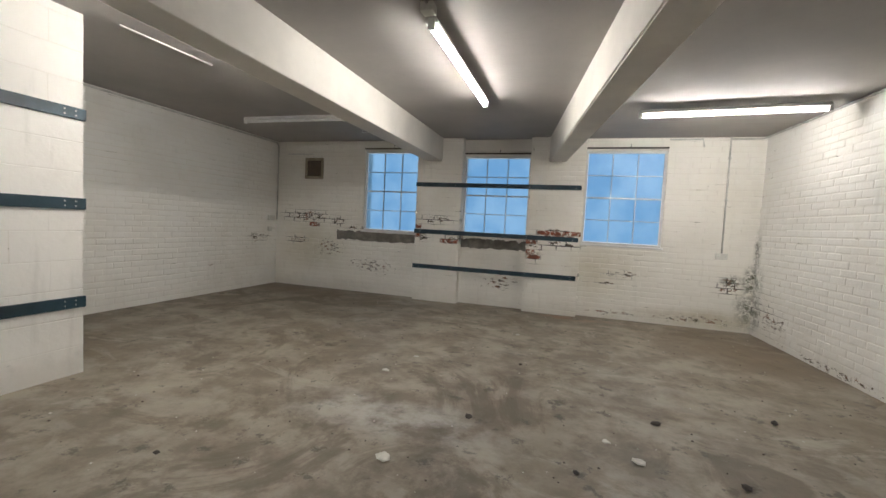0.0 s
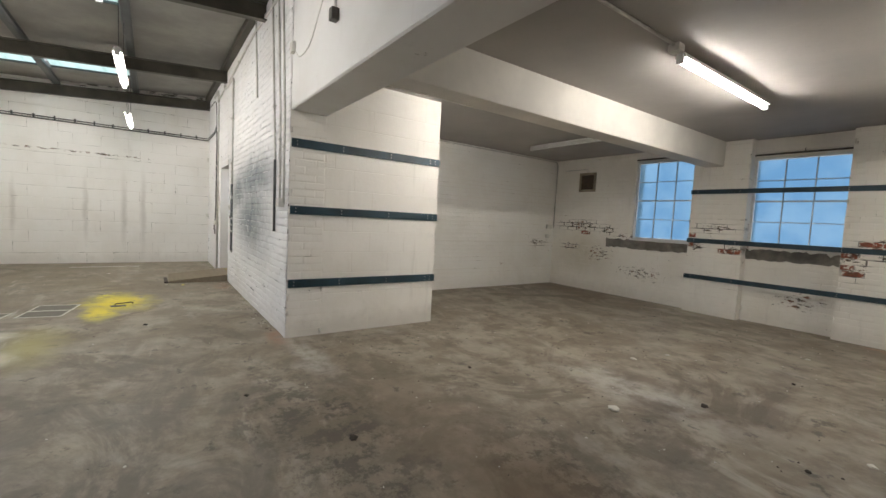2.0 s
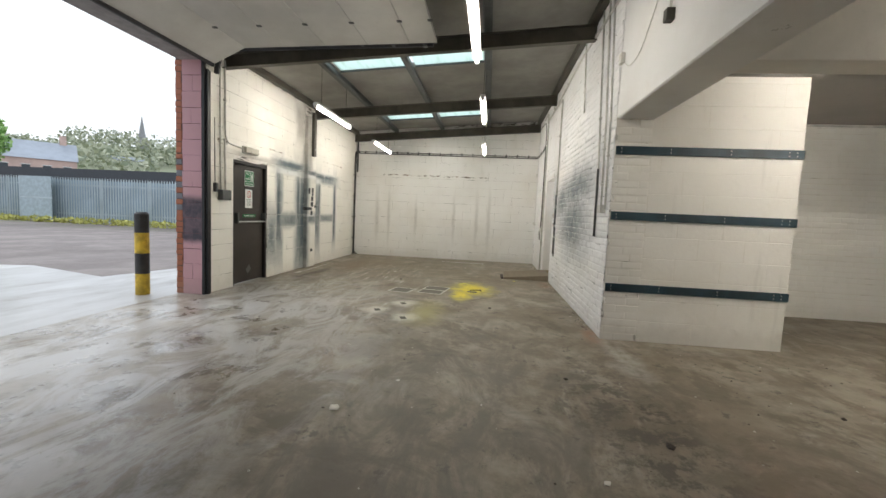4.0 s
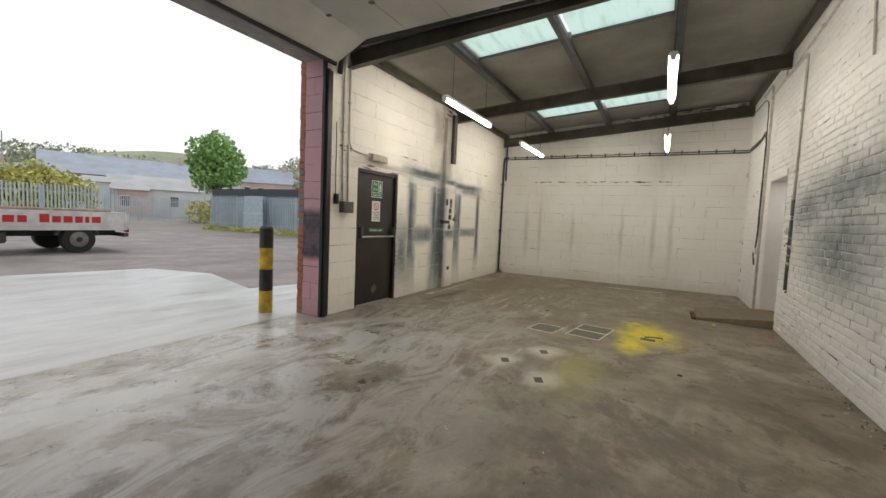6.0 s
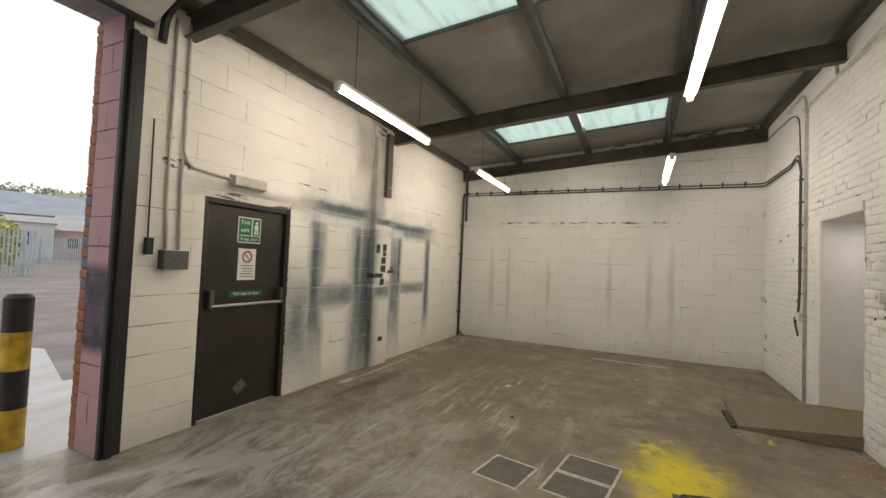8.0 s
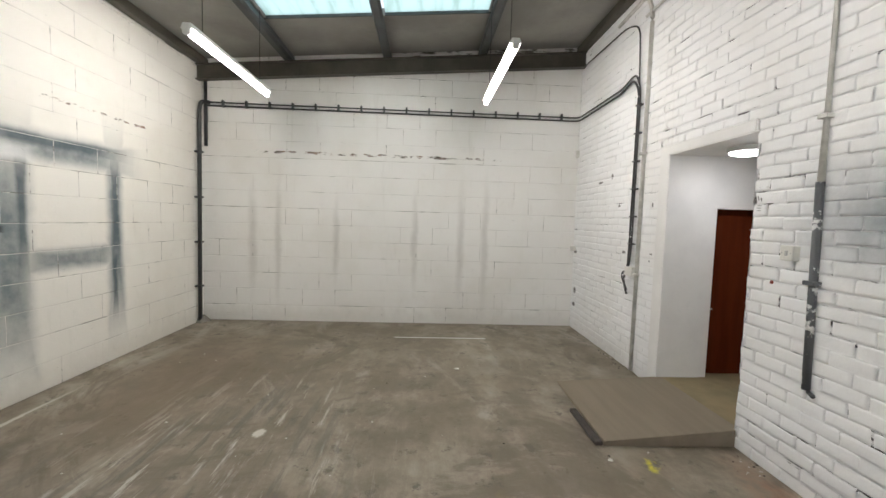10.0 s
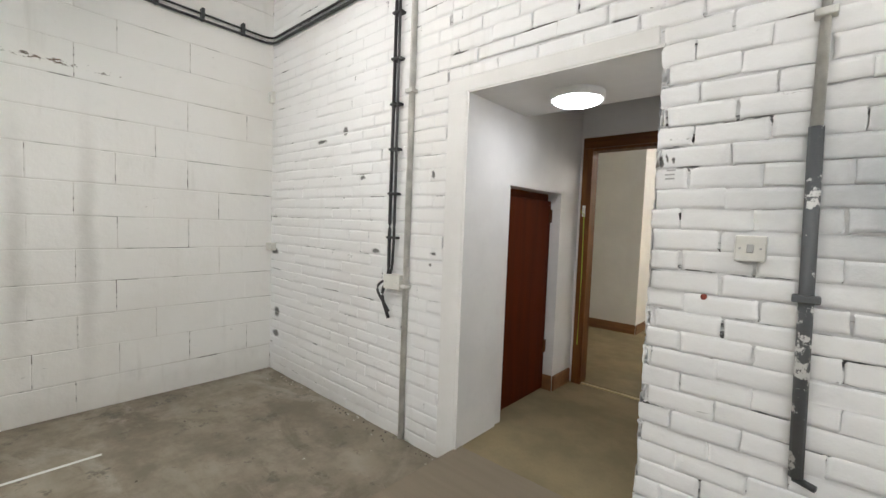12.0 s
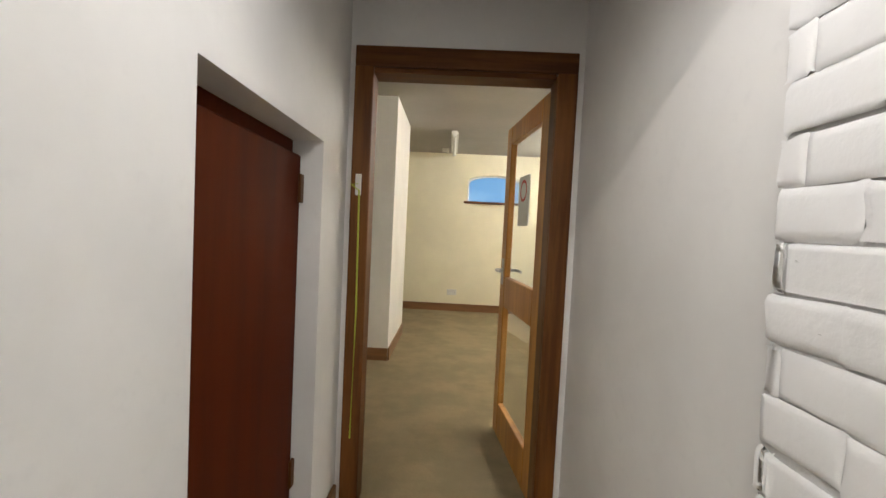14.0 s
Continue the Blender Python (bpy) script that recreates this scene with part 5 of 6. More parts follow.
part("loop", tube(bend([(-0.06, 0.09, 0.0), (-0.06, 0.09, 0.03), (0.0, -0.09, 0.03), (0.0, -0.09, 0.0)], 0.03), 0.007, 6), M_STEEL, t)
part("pocket", box(-0.05, 0.05, -0.14, 0.02, 0.0, 0.003), M_STEEL, t)
# ramp board at the doorway
bm = bmesh.new()
pts = [(-8.60, 0.12, 0.012), (-7.50, 0.09, 0.035), (-7.49, HALL_N + 0.03, CORR_Z + 0.004), (-8.46, HALL_N + 0.03, CORR_Z + 0.004)]
lo = [bm.verts.new((x, y, 0.0)) for x, y, z in pts]
hi = [bm.verts.new(p) for p in pts]
bm.faces.new(lo[::-1])
bm.faces.new(hi)
for k in range(4):
    bm.faces.new((lo[k], lo[(k + 1) % 4], hi[(k + 1) % 4], hi[k]))
bmesh.ops.bevel(bm, geom=bm.edges[:], offset=0.004, segments=1, affect="EDGES")
solid("ramp_board", bm, M_PLYRAMP, "dirty plywood ramp board up to the doorway", "ramp")
solid("ramp_packer", box(-8.0, -7.50, 0.03, 0.085, 0, 0.03, 0.006), M_DARKSTONE, "dark packing strip under the ramp board edge", "strip")
solid("paper_scrap", box(-9.99 - 0.01, -9.99 + 0.01, -1.5, -0.35, 0.0, 0.003), M_SIGNW, "thin white painted line on the floor", "line mark")


def crumb(name, x, y, r, mat, label, seed, flat=0.5):
    rng = random.Random(seed)
    bm = bmesh.new()
    bmesh.ops.create_icosphere(bm, subdivisions=1, radius=r)
    for v in bm.verts:
        v.co = Vector((v.co.x * rng.uniform(0.6, 1.35), v.co.y * rng.uniform(0.6, 1.2), v.co.z * flat * rng.uniform(0.5, 1.1)))
    low = min(v.co.z for v in bm.verts)
    bmesh.ops.translate(bm, verts=bm.verts, vec=(0, 0, -low))
    bmesh.ops.rotate(bm, verts=bm.verts, matrix=Matrix.Rotation(rng.random() * 6, 3, "Z"))
    bmesh.ops.translate(bm, verts=bm.verts, vec=(x, y, 0))
    return solid(name, bm, mat, label, "debris", "", "floor debris")


LIGHT_L, DARK_L = "pale chip of broken plaster on the floor", "dark stone crumb on the concrete floor"
for k, (x, y, r) in enumerate(((-0.74, 2.63, 0.05), (0.66, 3.15, 0.045), (0.49, 3.34, 0.03), (-1.21, 4.38, 0.03), (-1.32, 3.9, 0.035), (-0.37, 5.73, 0.03), (-0.9, 0.37, 0.022), (-1.37, -1.2, 0.045), (-3.29, -2.87, 0.03), (-7.33, 0.06, 0.02), (-1.9, -0.9, 0.018), (-0.3, 0.1, 0.018), (-8.9, -0.8, 0.03))):
    crumb("plaster_chip", x, y, r, M_STONE, LIGHT_L, k, 0.28)
for k, (x, y, r) in enumerate(((-0.41, 3.31, 0.032), (0.85, 3.73, 0.035), (1.18, 3.1, 0.03), (-1.3, 0.83, 0.03), (1.7, 4.1, 0.03), (0.3, 2.9, 0.02), (-1.9, 2.2, 0.02), (-0.2, 4.6, 0.02), (-2.2, 0.4, 0.02), (-4.6, -0.2, 0.025), (-6.6, -1.9, 0.02))):
    crumb("stone_crumb", x, y, r, M_DARKSTONE, DARK_L, 40 + k, 0.6)
rng = random.Random(5)
verts, faces = [], []
for k in range(900):
    zone = rng.random()
    if zone < 0.55:
        x, y = rng.uniform(-3.2, 2.8), rng.uniform(1.2, 7.2)
    elif zone < 0.75:
        x, y = rng.uniform(-10.5, -3.8), HALL_N - abs(rng.gauss(0, 0.07)) - 0.02
    else:
        x, y = rng.uniform(-10.5, 2.5), rng.uniform(-4.0, 0.9)
    r = rng.uniform(0.003, 0.010)
    b = len(verts)
    a0 = rng.random() * 6
    for j in range(4):
        a = a0 + j * 1.57
        verts.append((x + r * math.cos(a) * rng.uniform(0.6, 1.4), y + r * math.sin(a) * rng.uniform(0.6, 1.4), 0.0))
    verts.append((x, y, r * 0.8))
    faces += [(b + j, b + (j + 1) % 4, b + 4) for j in range(4)]
me = bpy.data.meshes.new("floor_grit")
me.from_pydata(verts, [], faces)
gm = Nodes("floor_grit_mix")
me.materials.append(gm.finish(gm.mix((0.06, 0.05, 0.04), (0.55, 0.53, 0.48), gm.step(gm.island(), 0.45, 0.6)), 0.9))
tagged(new("floor_grit", me), "loose grit and crumbs scattered over the concrete floor", "debris", "", "stuff")

# ---- corridor and office things ----
t = thing("dome_light", pose(-7.99, 1.32, DOOR_TOP), "round white ceiling light, lit, in the doorway soffit", "light")
bm = rod((0, 0, -0.045), (0, 0, 0), 0.14, 32)
part("base", bm, M_WHITEMETAL, t)
bm = bmesh.new()
bmesh.ops.create_uvsphere(bm, u_segments=32, v_segments=12, radius=0.125)
bmesh.ops.delete(bm, geom=[v for v in bm.verts if v.co.z > 0.01], context="VERTS")
for v in bm.verts:
    v.co.z = v.co.z * 0.22 - 0.045
part("diffuser", bm, M_DOME, t, "lit opal diffuser", smooth=True)
d = thing("cupboard_door", pose(DOOR_L - 0.075, RD_A, CORR_Z), "closed red-brown varnished plywood door in a recess", "door")
part("leaf", box(-0.035, 0, 0.012, RD_B - RD_A - 0.012, 0.01, RD_T - CORR_Z - 0.055, 0.003), M_REDDOOR, d)
for z in (0.30, 1.32):
    part("hinge", box(0.0, 0.012, RD_B - RD_A - 0.035, RD_B - RD_A - 0.005, z, z + 0.10, 0.003), M_FRAMEWOOD, d)
part("latch", rod((0.0, 0.06, 0.62), (0.012, 0.06, 0.62), 0.008, 8), M_SCREW, d)
solid("door_stop", box(DOOR_L - 0.16, DOOR_L - 0.11, RD_A, RD_B, CORR_Z, RD_T), M_REDDOOR, "dark backing behind the cupboard door", "door stop", "structure")
f = thing("door_frame", pose(-7.97, CORR_N, CORR_Z), "dark stained softwood frame of the office door", "door frame")
for x0, x1 in ((-0.465, -0.385), (0.385, 0.47)):
    part("architrave", box(x0, x1, -0.024, 0.0, 0, 1.925, 0.006, 2), M_FRAMEWOOD, f)
part("architrave", box(-0.465, 0.47, -0.0235, 0.0, 1.925, 2.01, 0.006, 2), M_HEADWOOD, f)
for x0, x1 in ((-0.43, -0.39), (0.385, 0.42)):
    part("jamb", box(x0, x1, -0.004, 0.11, 0, 1.92, 0.003), M_FRAMEWOOD, f)
part("head", box(-0.39, 0.385, -0.004, 0.11, 1.905, 1.96, 0.003), M_HEADWOOD, f)
part("threshold", box(-0.39, 0.385, 0.0, 0.03, 0.0, 0.010, 0.003), plain("brass_threshold_strip", (0.55, 0.45, 0.25), 0.35, 0.8), f, "worn metal threshold strip")
# glazed pine door standing open into the office
d = thing("glazed_door", pose(-7.565, CORR_N + 0.10, CORR_Z + 0.006, 0, 0, 97), "open varnished pine door with two clear glass panels", "door")
DW, DH = 0.74, 1.89
for x0, x1 in ((0, 0.10), (DW - 0.10, DW)):
    part("stile", box(x0, x1, -0.02, 0.02, 0, DH, 0.004), M_PINE, d)
for z0, z1 in ((0, 0.20), (0.80, 0.98), (DH - 0.11, DH)):
    part("rail", box(0.10, DW - 0.10, -0.0195, 0.0195, z0, z1, 0.004), M_PINE, d)
for z0, z1 in ((0.20, 0.80), (0.98, DH - 0.11)):
    p = part("pane", box(0.09, DW - 0.09, -0.003, 0.003, z0 - 0.01, z1 + 0.01), M_GLASS, d, "clear glass panel")
    p.visible_shadow = False
for s in (-1, 1):
    h = part("handle", tube(bend([(DW - 0.05, s * 0.02, 1.02), (DW - 0.05, s * 0.065, 1.02), (DW - 0.16, s * 0.065, 1.02)], 0.02), 0.009, 8), M_SCREW, d, "dull metal lever handle")
    part("plate", box(DW - 0.07, DW - 0.03, s * 0.0195, s * 0.024, 0.93, 1.09, 0.002), M_SCREW, h)
for z in (0.18, 0.92, 1.68):
    part("hinge", rod((0.0, -0.026, z), (0.0, -0.026, z + 0.09), 0.009, 8), M_STEEL, d)
sg = part("notice", box(0.30, 0.47, 0.004, 0.006, 1.29, 1.56), M_SIGNW, d, "paper no-smoking notice stuck on the glass")
bm = bmesh.new()
o = [bm.verts.new((0.385 + 0.06 * c, 0.0065, 1.48 + 0.06 * q)) for c, q in ring]
i = [bm.verts.new((0.385 + 0.045 * c, 0.0065, 1.48 + 0.045 * q)) for c, q in ring]
for k in range(24):
    bm.faces.new((o[k], o[(k + 1) % 24], i[(k + 1) % 24], i[k]))
bmesh.ops.solidify(bm, geom=bm.faces[:], thickness=0.001)
part("ring", bm, M_SIGNR, sg)
sg2 = part("notice_back", box(0.30, 0.47, -0.006, -0.004, 1.29, 1.56), M_SIGNW, d)
t = thing("key_on_ribbon", pose(-8.40, CORR_N - 0.028, 1.50), "key tag with a yellow-green ribbon hanging on the door frame", "key")
part("tag", box(-0.013, 0.013, -0.006, 0.0, 0.0, 0.09, 0.003), M_PLASTIC, t)
part("ribbon", tube([(0.0, -0.004, 0.05), (-0.03, -0.004, 0.045), (0.005, -0.004, 0.02), (0.012, -0.004, -0.5), (0.006, -0.004, -1.05)], 0.004, 6), plain("yellow_green_ribbon", (0.42, 0.50, 0.05), 0.7), t)


def skirting(pts, z):
    for (xa, ya), (xb, yb) in zip(pts, pts[1:]):
        L = math.hypot(xb - xa, yb - ya)
        m = pose(xa, ya, z, 0, 0, math.degrees(math.atan2(yb - ya, xb - xa)))
        solid("baseboard", box(0, L, -0.016, 0.0, 0, 0.12, 0.004, m=m), M_SKIRT, "stained softwood skirting board", "skirting", "structure", "skirtings")


skirting([(DOOR_L, RD_B), (DOOR_L, CORR_N - 0.026)], CORR_Z)
skirting([(DOOR_L - 0.10, RD_B - 0.0), (DOOR_L, RD_B)], CORR_Z)
skirting([(-10.3, OFF_N), (-5.86, OFF_N)], CORR_Z)
skirting([(-10.3, 4.56), (-8.55, 4.56)], CORR_Z)
skirting([(-8.55, 4.56), (-8.55, 5.65)], CORR_Z)
skirting([(DOOR_R + 0.02, CORR_N - 0.026), (DOOR_R + 0.02, HALL_N + 0.75)], CORR_Z)
wall_box("power_socket", pose(-7.96, OFF_N, 0.42), 0.15, 0.09, 0.02, "white double socket low on the cream wall", "socket", 2)
# arched office window
w = thing("window_4", pose((OW[0] + OW[1]) / 2, OFF_N + 0.08, OW[2]), "small arched window high in the cream office wall", "window", "", "structure")
hw, h0, h1 = (OW[1] - OW[0]) / 2, OW[3] - OW[2] - 0.12, OW[3] - OW[2]
arc = [(hw * math.cos(a), h0 + (h1 - h0) * math.sin(a)) for a in [k * math.pi / 16 for k in range(17)]]
bm = bmesh.new()
outer = [(hw + 0.02, h1 + 0.02), (-hw - 0.02, h1 + 0.02)]
vo = [bm.verts.new((x, -0.081, z)) for x, z in arc]
vt = [bm.verts.new((x, -0.081, h1 + 0.03)) for x, z in arc]
for k in range(16):
    bm.faces.new((vo[k], vo[k + 1], vt[k + 1], vt[k]))
ext = bmesh.ops.extrude_face_region(bm, geom=bm.faces[:])
for v in ext["geom"]:
    if isinstance(v, bmesh.types.BMVert):
        v.co.y = 0.15
part("arch_fill", bm, M_CREAM, w)
bm = bmesh.new()
face = bm.faces.new([bm.verts.new((x, 0, z)) for x, z in [(hw, 0)] + arc + [(-hw, 0)]])
ext = bmesh.ops.extrude_face_region(bm, geom=[face])
for v in ext["geom"]:
    if isinstance(v, bmesh.types.BMVert):
        v.co.y = 0.006
p = part("pane", bm, M_FROST, w)
p.visible_shadow = False
part("window_frame", tube([(hw - 0.012, 0, 0.0)] + [(x * 0.97, 0, z - 0.012) for x, z in arc] + [(-hw + 0.012, 0, 0.0)], 0.018, 6), M_WHITEMETAL, w)
part("sill", box(-hw - 0.05, hw + 0.05, -0.13, 0.0, -0.035, 0.0, 0.006), M_FRAMEWOOD, w, "dark stained sill")
batten("office_strip_light", (-8.02, 5.75, 2.53), (-8.02, 6.95, 2.53), 0, False, "unlit white batten on the office ceiling")
wall_box("ceiling_junction", pose(-8.15, 6.85, OFF_TOP, 90, 0, 0), 0.10, 0.08, 0.05, "white junction box beside the office batten", "junction box")
batten("office_strip_light", (-6.3, 3.1, 2.53), (-6.3, 4.7, 2.53), 0, True, "lit white batten on the office ceiling")
batten("office_strip_light", (-6.5, 5.2, 2.53), (-6.5, 6.8, 2.53), 0, True, "lit white batten near the office window")

# ---- yard, fences and what lies beyond ----
n = Nodes("wet_yard_gravel")
big, mid, fine = n.noise(0.16, 6.0, 0.6), n.noise(0.9, 6.0, 0.65), n.noise(14.0, 5.0, 0.7)
col = n.mix((0.15, 0.125, 0.122), (0.29, 0.255, 0.245), n.step(mid, 0.35, 0.68))
col = n.mix(col, (0.10, 0.085, 0.083), n.math("MULTIPLY", n.step(big, 0.5, 0.65), 0.6))
col = n.mix(col, (0.30, 0.28, 0.26), n.math("MULTIPLY", n.step(fine, 0.60, 0.72), 0.5))
far = n.blob((-20, -26, 0), (5, 22, 50), 0.5, 2.0, 0.3)
col = n.mix(col, (0.12, 0.15, 0.05), n.math("MULTIPLY", n.math("MULTIPLY", far, n.step(mid, 0.45, 0.6)), 0.7))
M_YARD = n.finish(col, n.math("ADD", 0.35, n.math("MULTIPLY", mid, 0.6)), fine, 0.6, 0.03)
solid("ground", box(-700, 700, -900, HALL_S - 0.37, -0.5, -0.03), M_YARD, "dark wet gravel yard stretching away", "ground", "structure")
n = Nodes("wet_concrete_apron")
big, mid, fine = n.noise(0.45, 6.0, 0.6, stretch=(0.5, 1.6, 1)), n.noise(1.6, 6.0, 0.7, stretch=(0.5, 1.5, 1)), n.noise(30.0, 4.0)
wet = n.step(big, 0.34, 0.50)
col = n.mix((0.60, 0.605, 0.61), (0.43, 0.425, 0.42), n.step(mid, 0.35, 0.65))
col = n.mix(col, (0.16, 0.10, 0.07), n.math("MULTIPLY", n.step(mid, 0.58, 0.70), 0.5))
col = n.mix(col, (0.20, 0.20, 0.20), n.math("MULTIPLY", wet, 0.3))
M_APRON = n.finish(col, n.math("SUBTRACT", 0.50, n.math("MULTIPLY", wet, 0.20)), n.math("ADD", n.math("MULTIPLY", fine, n.math("SUBTRACT", 1.0, wet)), n.math("MULTIPLY", mid, 0.8)), 0.25, 0.012)
bm = bmesh.new()
edge = [(9, -10.7), (-3.3, -10.5), (-5.2, -10.1), (-5.6, -8.6), (-5.0, -6.6), (-6.4, -6.25), (-12, -6.1), (-12, HALL_S - 0.37), (9, HALL_S - 0.37)]
hi = [bm.verts.new((x, y, -0.003)) for x, y in edge]
lo = [bm.verts.new((x, y, -0.06)) for x, y in edge]
bm.faces.new(hi)
bm.faces.new(lo[::-1])
for k in range(len(edge)):
    bm.faces.new((hi[k], hi[(k + 1) % len(edge)], lo[(k + 1) % len(edge)], lo[k]))
solid("pavement_apron", bm, M_APRON, "wet shining concrete apron before the gate", "pavement", "structure")

t = thing("bollard", pose(-4.03, -4.97, -0.003), "yellow and black banded steel bollard on the apron", "bollard")
M_YELLOW = plain("chipped_yellow_paint", (0.60, 0.40, 0.03), 0.5, vary=0.4, scale=9, bump=0.3)
M_BOLLB = plain("worn_black_paint", (0.025, 0.022, 0.02), 0.45, vary=0.5, scale=9, bump=0.3)
for z0, z1, mt in ((0.0, 0.29, M_YELLOW), (0.29, 0.57, M_BOLLB), (0.57, 0.85, M_YELLOW), (0.85, 1.10, M_BOLLB)):
    part("band", rod((0, 0, z0), (0, 0, z1), 0.085, 24), mt, t, smooth=False)
bm = rod((0, 0, 1.10), (0, 0, 1.13), 0.085, 24, 0.06)
part("cap", bm, M_BOLLB, t)

M_PALE = plain("galvanised_palisade", (0.50, 0.57, 0.60), 0.5, 0.3, vary=0.15, scale=1.0, bump=0.05)
M_SHEET = plain("blue_grey_steel_sheet", (0.27, 0.36, 0.44), 0.5, 0.1, vary=0.25, scale=0.7, bump=0.05)


def palisade(a, b, label, sheet=False):
    a, b = Vector((*a, -0.03)), Vector((*b, -0.03))
    d = b - a
    L = d.length
    t = thing("palisade_fence", Matrix.Translation(a) @ Matrix.Rotation(math.atan2(d.y, d.x), 4, "Z"), label, "fence")
    pale = bmesh.new()
    for s in (-1, 1):
        box(s * 0.018 - 0.018, s * 0.018 + 0.018, -0.012 + s * 0.0, 0.0, 0.05, 2.28, bm=pale)
    own = bmesh.new()
    vs = [own.verts.new(p) for p in ((-0.036, -0.006, 2.28), (0.036, -0.006, 2.28), (0.02, -0.006, 2.40), (0, -0.006, 2.35), (-0.02, -0.006, 2.40))]
    own.faces.new(vs)
    merge(pale, own)
    me = mesh_of(pale, "pale", M_PALE)
    count = int(L / 0.15)
    for k in range(count):
        ob = new("pale", me)
        ob.parent = t
        ob.matrix_basis = Matrix.Translation(((k + 0.5) * L / count, 0, 0))
    for z in (0.45, 1.95):
        part("fence_rail", box(0, L, 0.0, 0.05, z, z + 0.05), M_PALE, t)
    for k in range(int(L / 2.75) + 1):
        part("post", box(k * 2.75 - 0.05, k * 2.75 + 0.05, 0.05, 0.13, 0, 2.3), M_PALE, t)
    if sheet:
        part("backing_sheet", box(0, L, 0.14, 0.16, 0.1, 2.25), M_SHEET, t, "blue-grey sheets behind the pales")
        part("dark_cap", box(0, L, 0.14, 0.19, 2.25, 2.85), plain("dark_sheet_top", (0.05, 0.055, 0.065), 0.6), t, "dark stack behind the fence")
    return t


palisade((-4.5, -31.5), (-12.8, -28.9), "grey galvanised palisade fence across the yard")
palisade((-14.0, -47.0), (-28.0, -45.5), "far grey palisade fence behind the yard")
palisade((-18.5, -29.0), (-18.9, -13.0), "palisade fence backed with blue-grey sheets", True)
t = thing("gate_leaf", pose(-18.2, -24.0, -0.03, 0, 0, 92), "pale grey sheet gate leaf in the fence", "gate")
part("sheet", box(-0.9, 0.9, -0.02, 0.02, 0.1, 2.35, 0.005), plain("pale_sheet", (0.42, 0.50, 0.54), 0.5, vary=0.15), t)
part("frame", box(-0.95, 0.95, -0.03, 0.03, 1.2, 1.28, 0.005), M_PALE, t)
t = thing("lamp_post", pose(-27.0, -43.4, -0.03), "grey lamp post at the fence", "post")
part("pole", rod((0, 0, 0), (0, 0, 6.2), 0.09, 10, 0.06), M_PALE, t)
part("arm", rod((0, 0, 6.1), (1.1, -0.5, 6.3), 0.04, 8), M_PALE, t)

# flatbed lorry
M_BED = plain("dirty_white_dropside", (0.62, 0.60, 0.56), 0.5, vary=0.18, scale=3)
M_TYRE = plain("tyre_rubber", (0.02, 0.02, 0.021), 0.85, vary=0.3)
M_RIM = plain("dirty_wheel_rim", (0.20, 0.18, 0.16), 0.6, 0.4, vary=0.3)
M_LETTER = plain("red_lettering", (0.50, 0.02, 0.02), 0.45)
tr = thing("flatbed_lorry", pose(-5.65, -15.6, -0.03), "white flatbed lorry with red lettering on its dropside", "lorry")
part("bed_floor", box(-1.15, 4.3, -1.05, 1.05, 0.62, 0.72, 0.01), M_BED, tr)
for y in (-1.05, 1.01):
    p = part("dropside", box(-1.15, 4.3, y, y + 0.04, 0.72, 1.14, 0.008), M_BED, tr)
    for x in (-1.1, 0.6, 2.4, 4.25):
        part("stanchion", box(x - 0.03, x + 0.03, y - 0.008, y + 0.048, 0.70, 1.16, 0.004), M_BED, p)
part("tailboard", box(-1.19, -1.15, -1.05, 1.05, 0.70, 1.14, 0.008), M_BED, tr)
part("load", box(-0.9, 2.0, -0.7, 0.7, 0.9, 1.20, 0.03), plain("timber_load", (0.28, 0.20, 0.14), 0.8, vary=0.3), tr, "timber lying on the bed")
part("chassis", box(-1.1, 5.6, -0.42, 0.42, 0.44, 0.62, 0.01), M_BLACK, tr)
part("rear_bumper", box(-1.22, -1.1, -0.95, 0.95, 0.42, 0.54, 0.01), M_STEEL, tr)
part("tail_light", box(-1.235, -1.21, 0.70, 0.95, 0.56, 0.66, 0.004), M_LETTER, tr)
part("side_tank", box(1.4, 2.4, 0.45, 0.95, 0.30, 0.60, 0.04), M_STEEL, tr)
x = 2.35
for k in range(13):
    w = 1.45 * (0.17, 0.06, 0.13, 0.06, 0.14, 0.12, 0.0, 0.13, 0.12, 0.13, 0.11, 0.06, 0.14)[k]
    if w:
        part("letter_shape", box(x - w, x, 1.05, 1.056, 0.83 - (0.03 if k in (2,) else 0), 1.00 + (0.05 if k in (0, 7) else 0), 0.012), M_LETTER, tr)
    x -= (w or 0.12) + 0.06
for x in (0.0, 4.6):
    for y in (-0.90, 0.90):
        wh = part("wheel", rod((x, y - 0.12, 0.37), (x, y + 0.12, 0.37), 0.37, 28), M_TYRE, tr)
        s = 1 if y > 0 else -1
        part("rim", rod((x, y + s * 0.115, 0.37), (x, y + s * 0.128, 0.37), 0.22, 20, 0.20), M_RIM, wh)
        part("hub", rod((x, y + s * 0.12, 0.37), (x, y + s * 0.15, 0.37), 0.07, 12), M_BLACK, wh)
        bm = tube([(x + 0.47 * math.cos(a), y, 0.37 + 0.47 * math.sin(a)) for a in [0.25 + k * 0.26 for k in range(11)]], 0.06, 6)
        part("mudguard", bm, M_STEEL, tr)
cab = part("cab", box(4.35, 6.1, -1.0, 1.0, 0.5, 2.25, 0.12, 3), M_BED, tr)
part("windscreen", box(6.08, 6.12, -0.85, 0.85, 1.35, 2.05, 0.01), M_BLACK, cab)
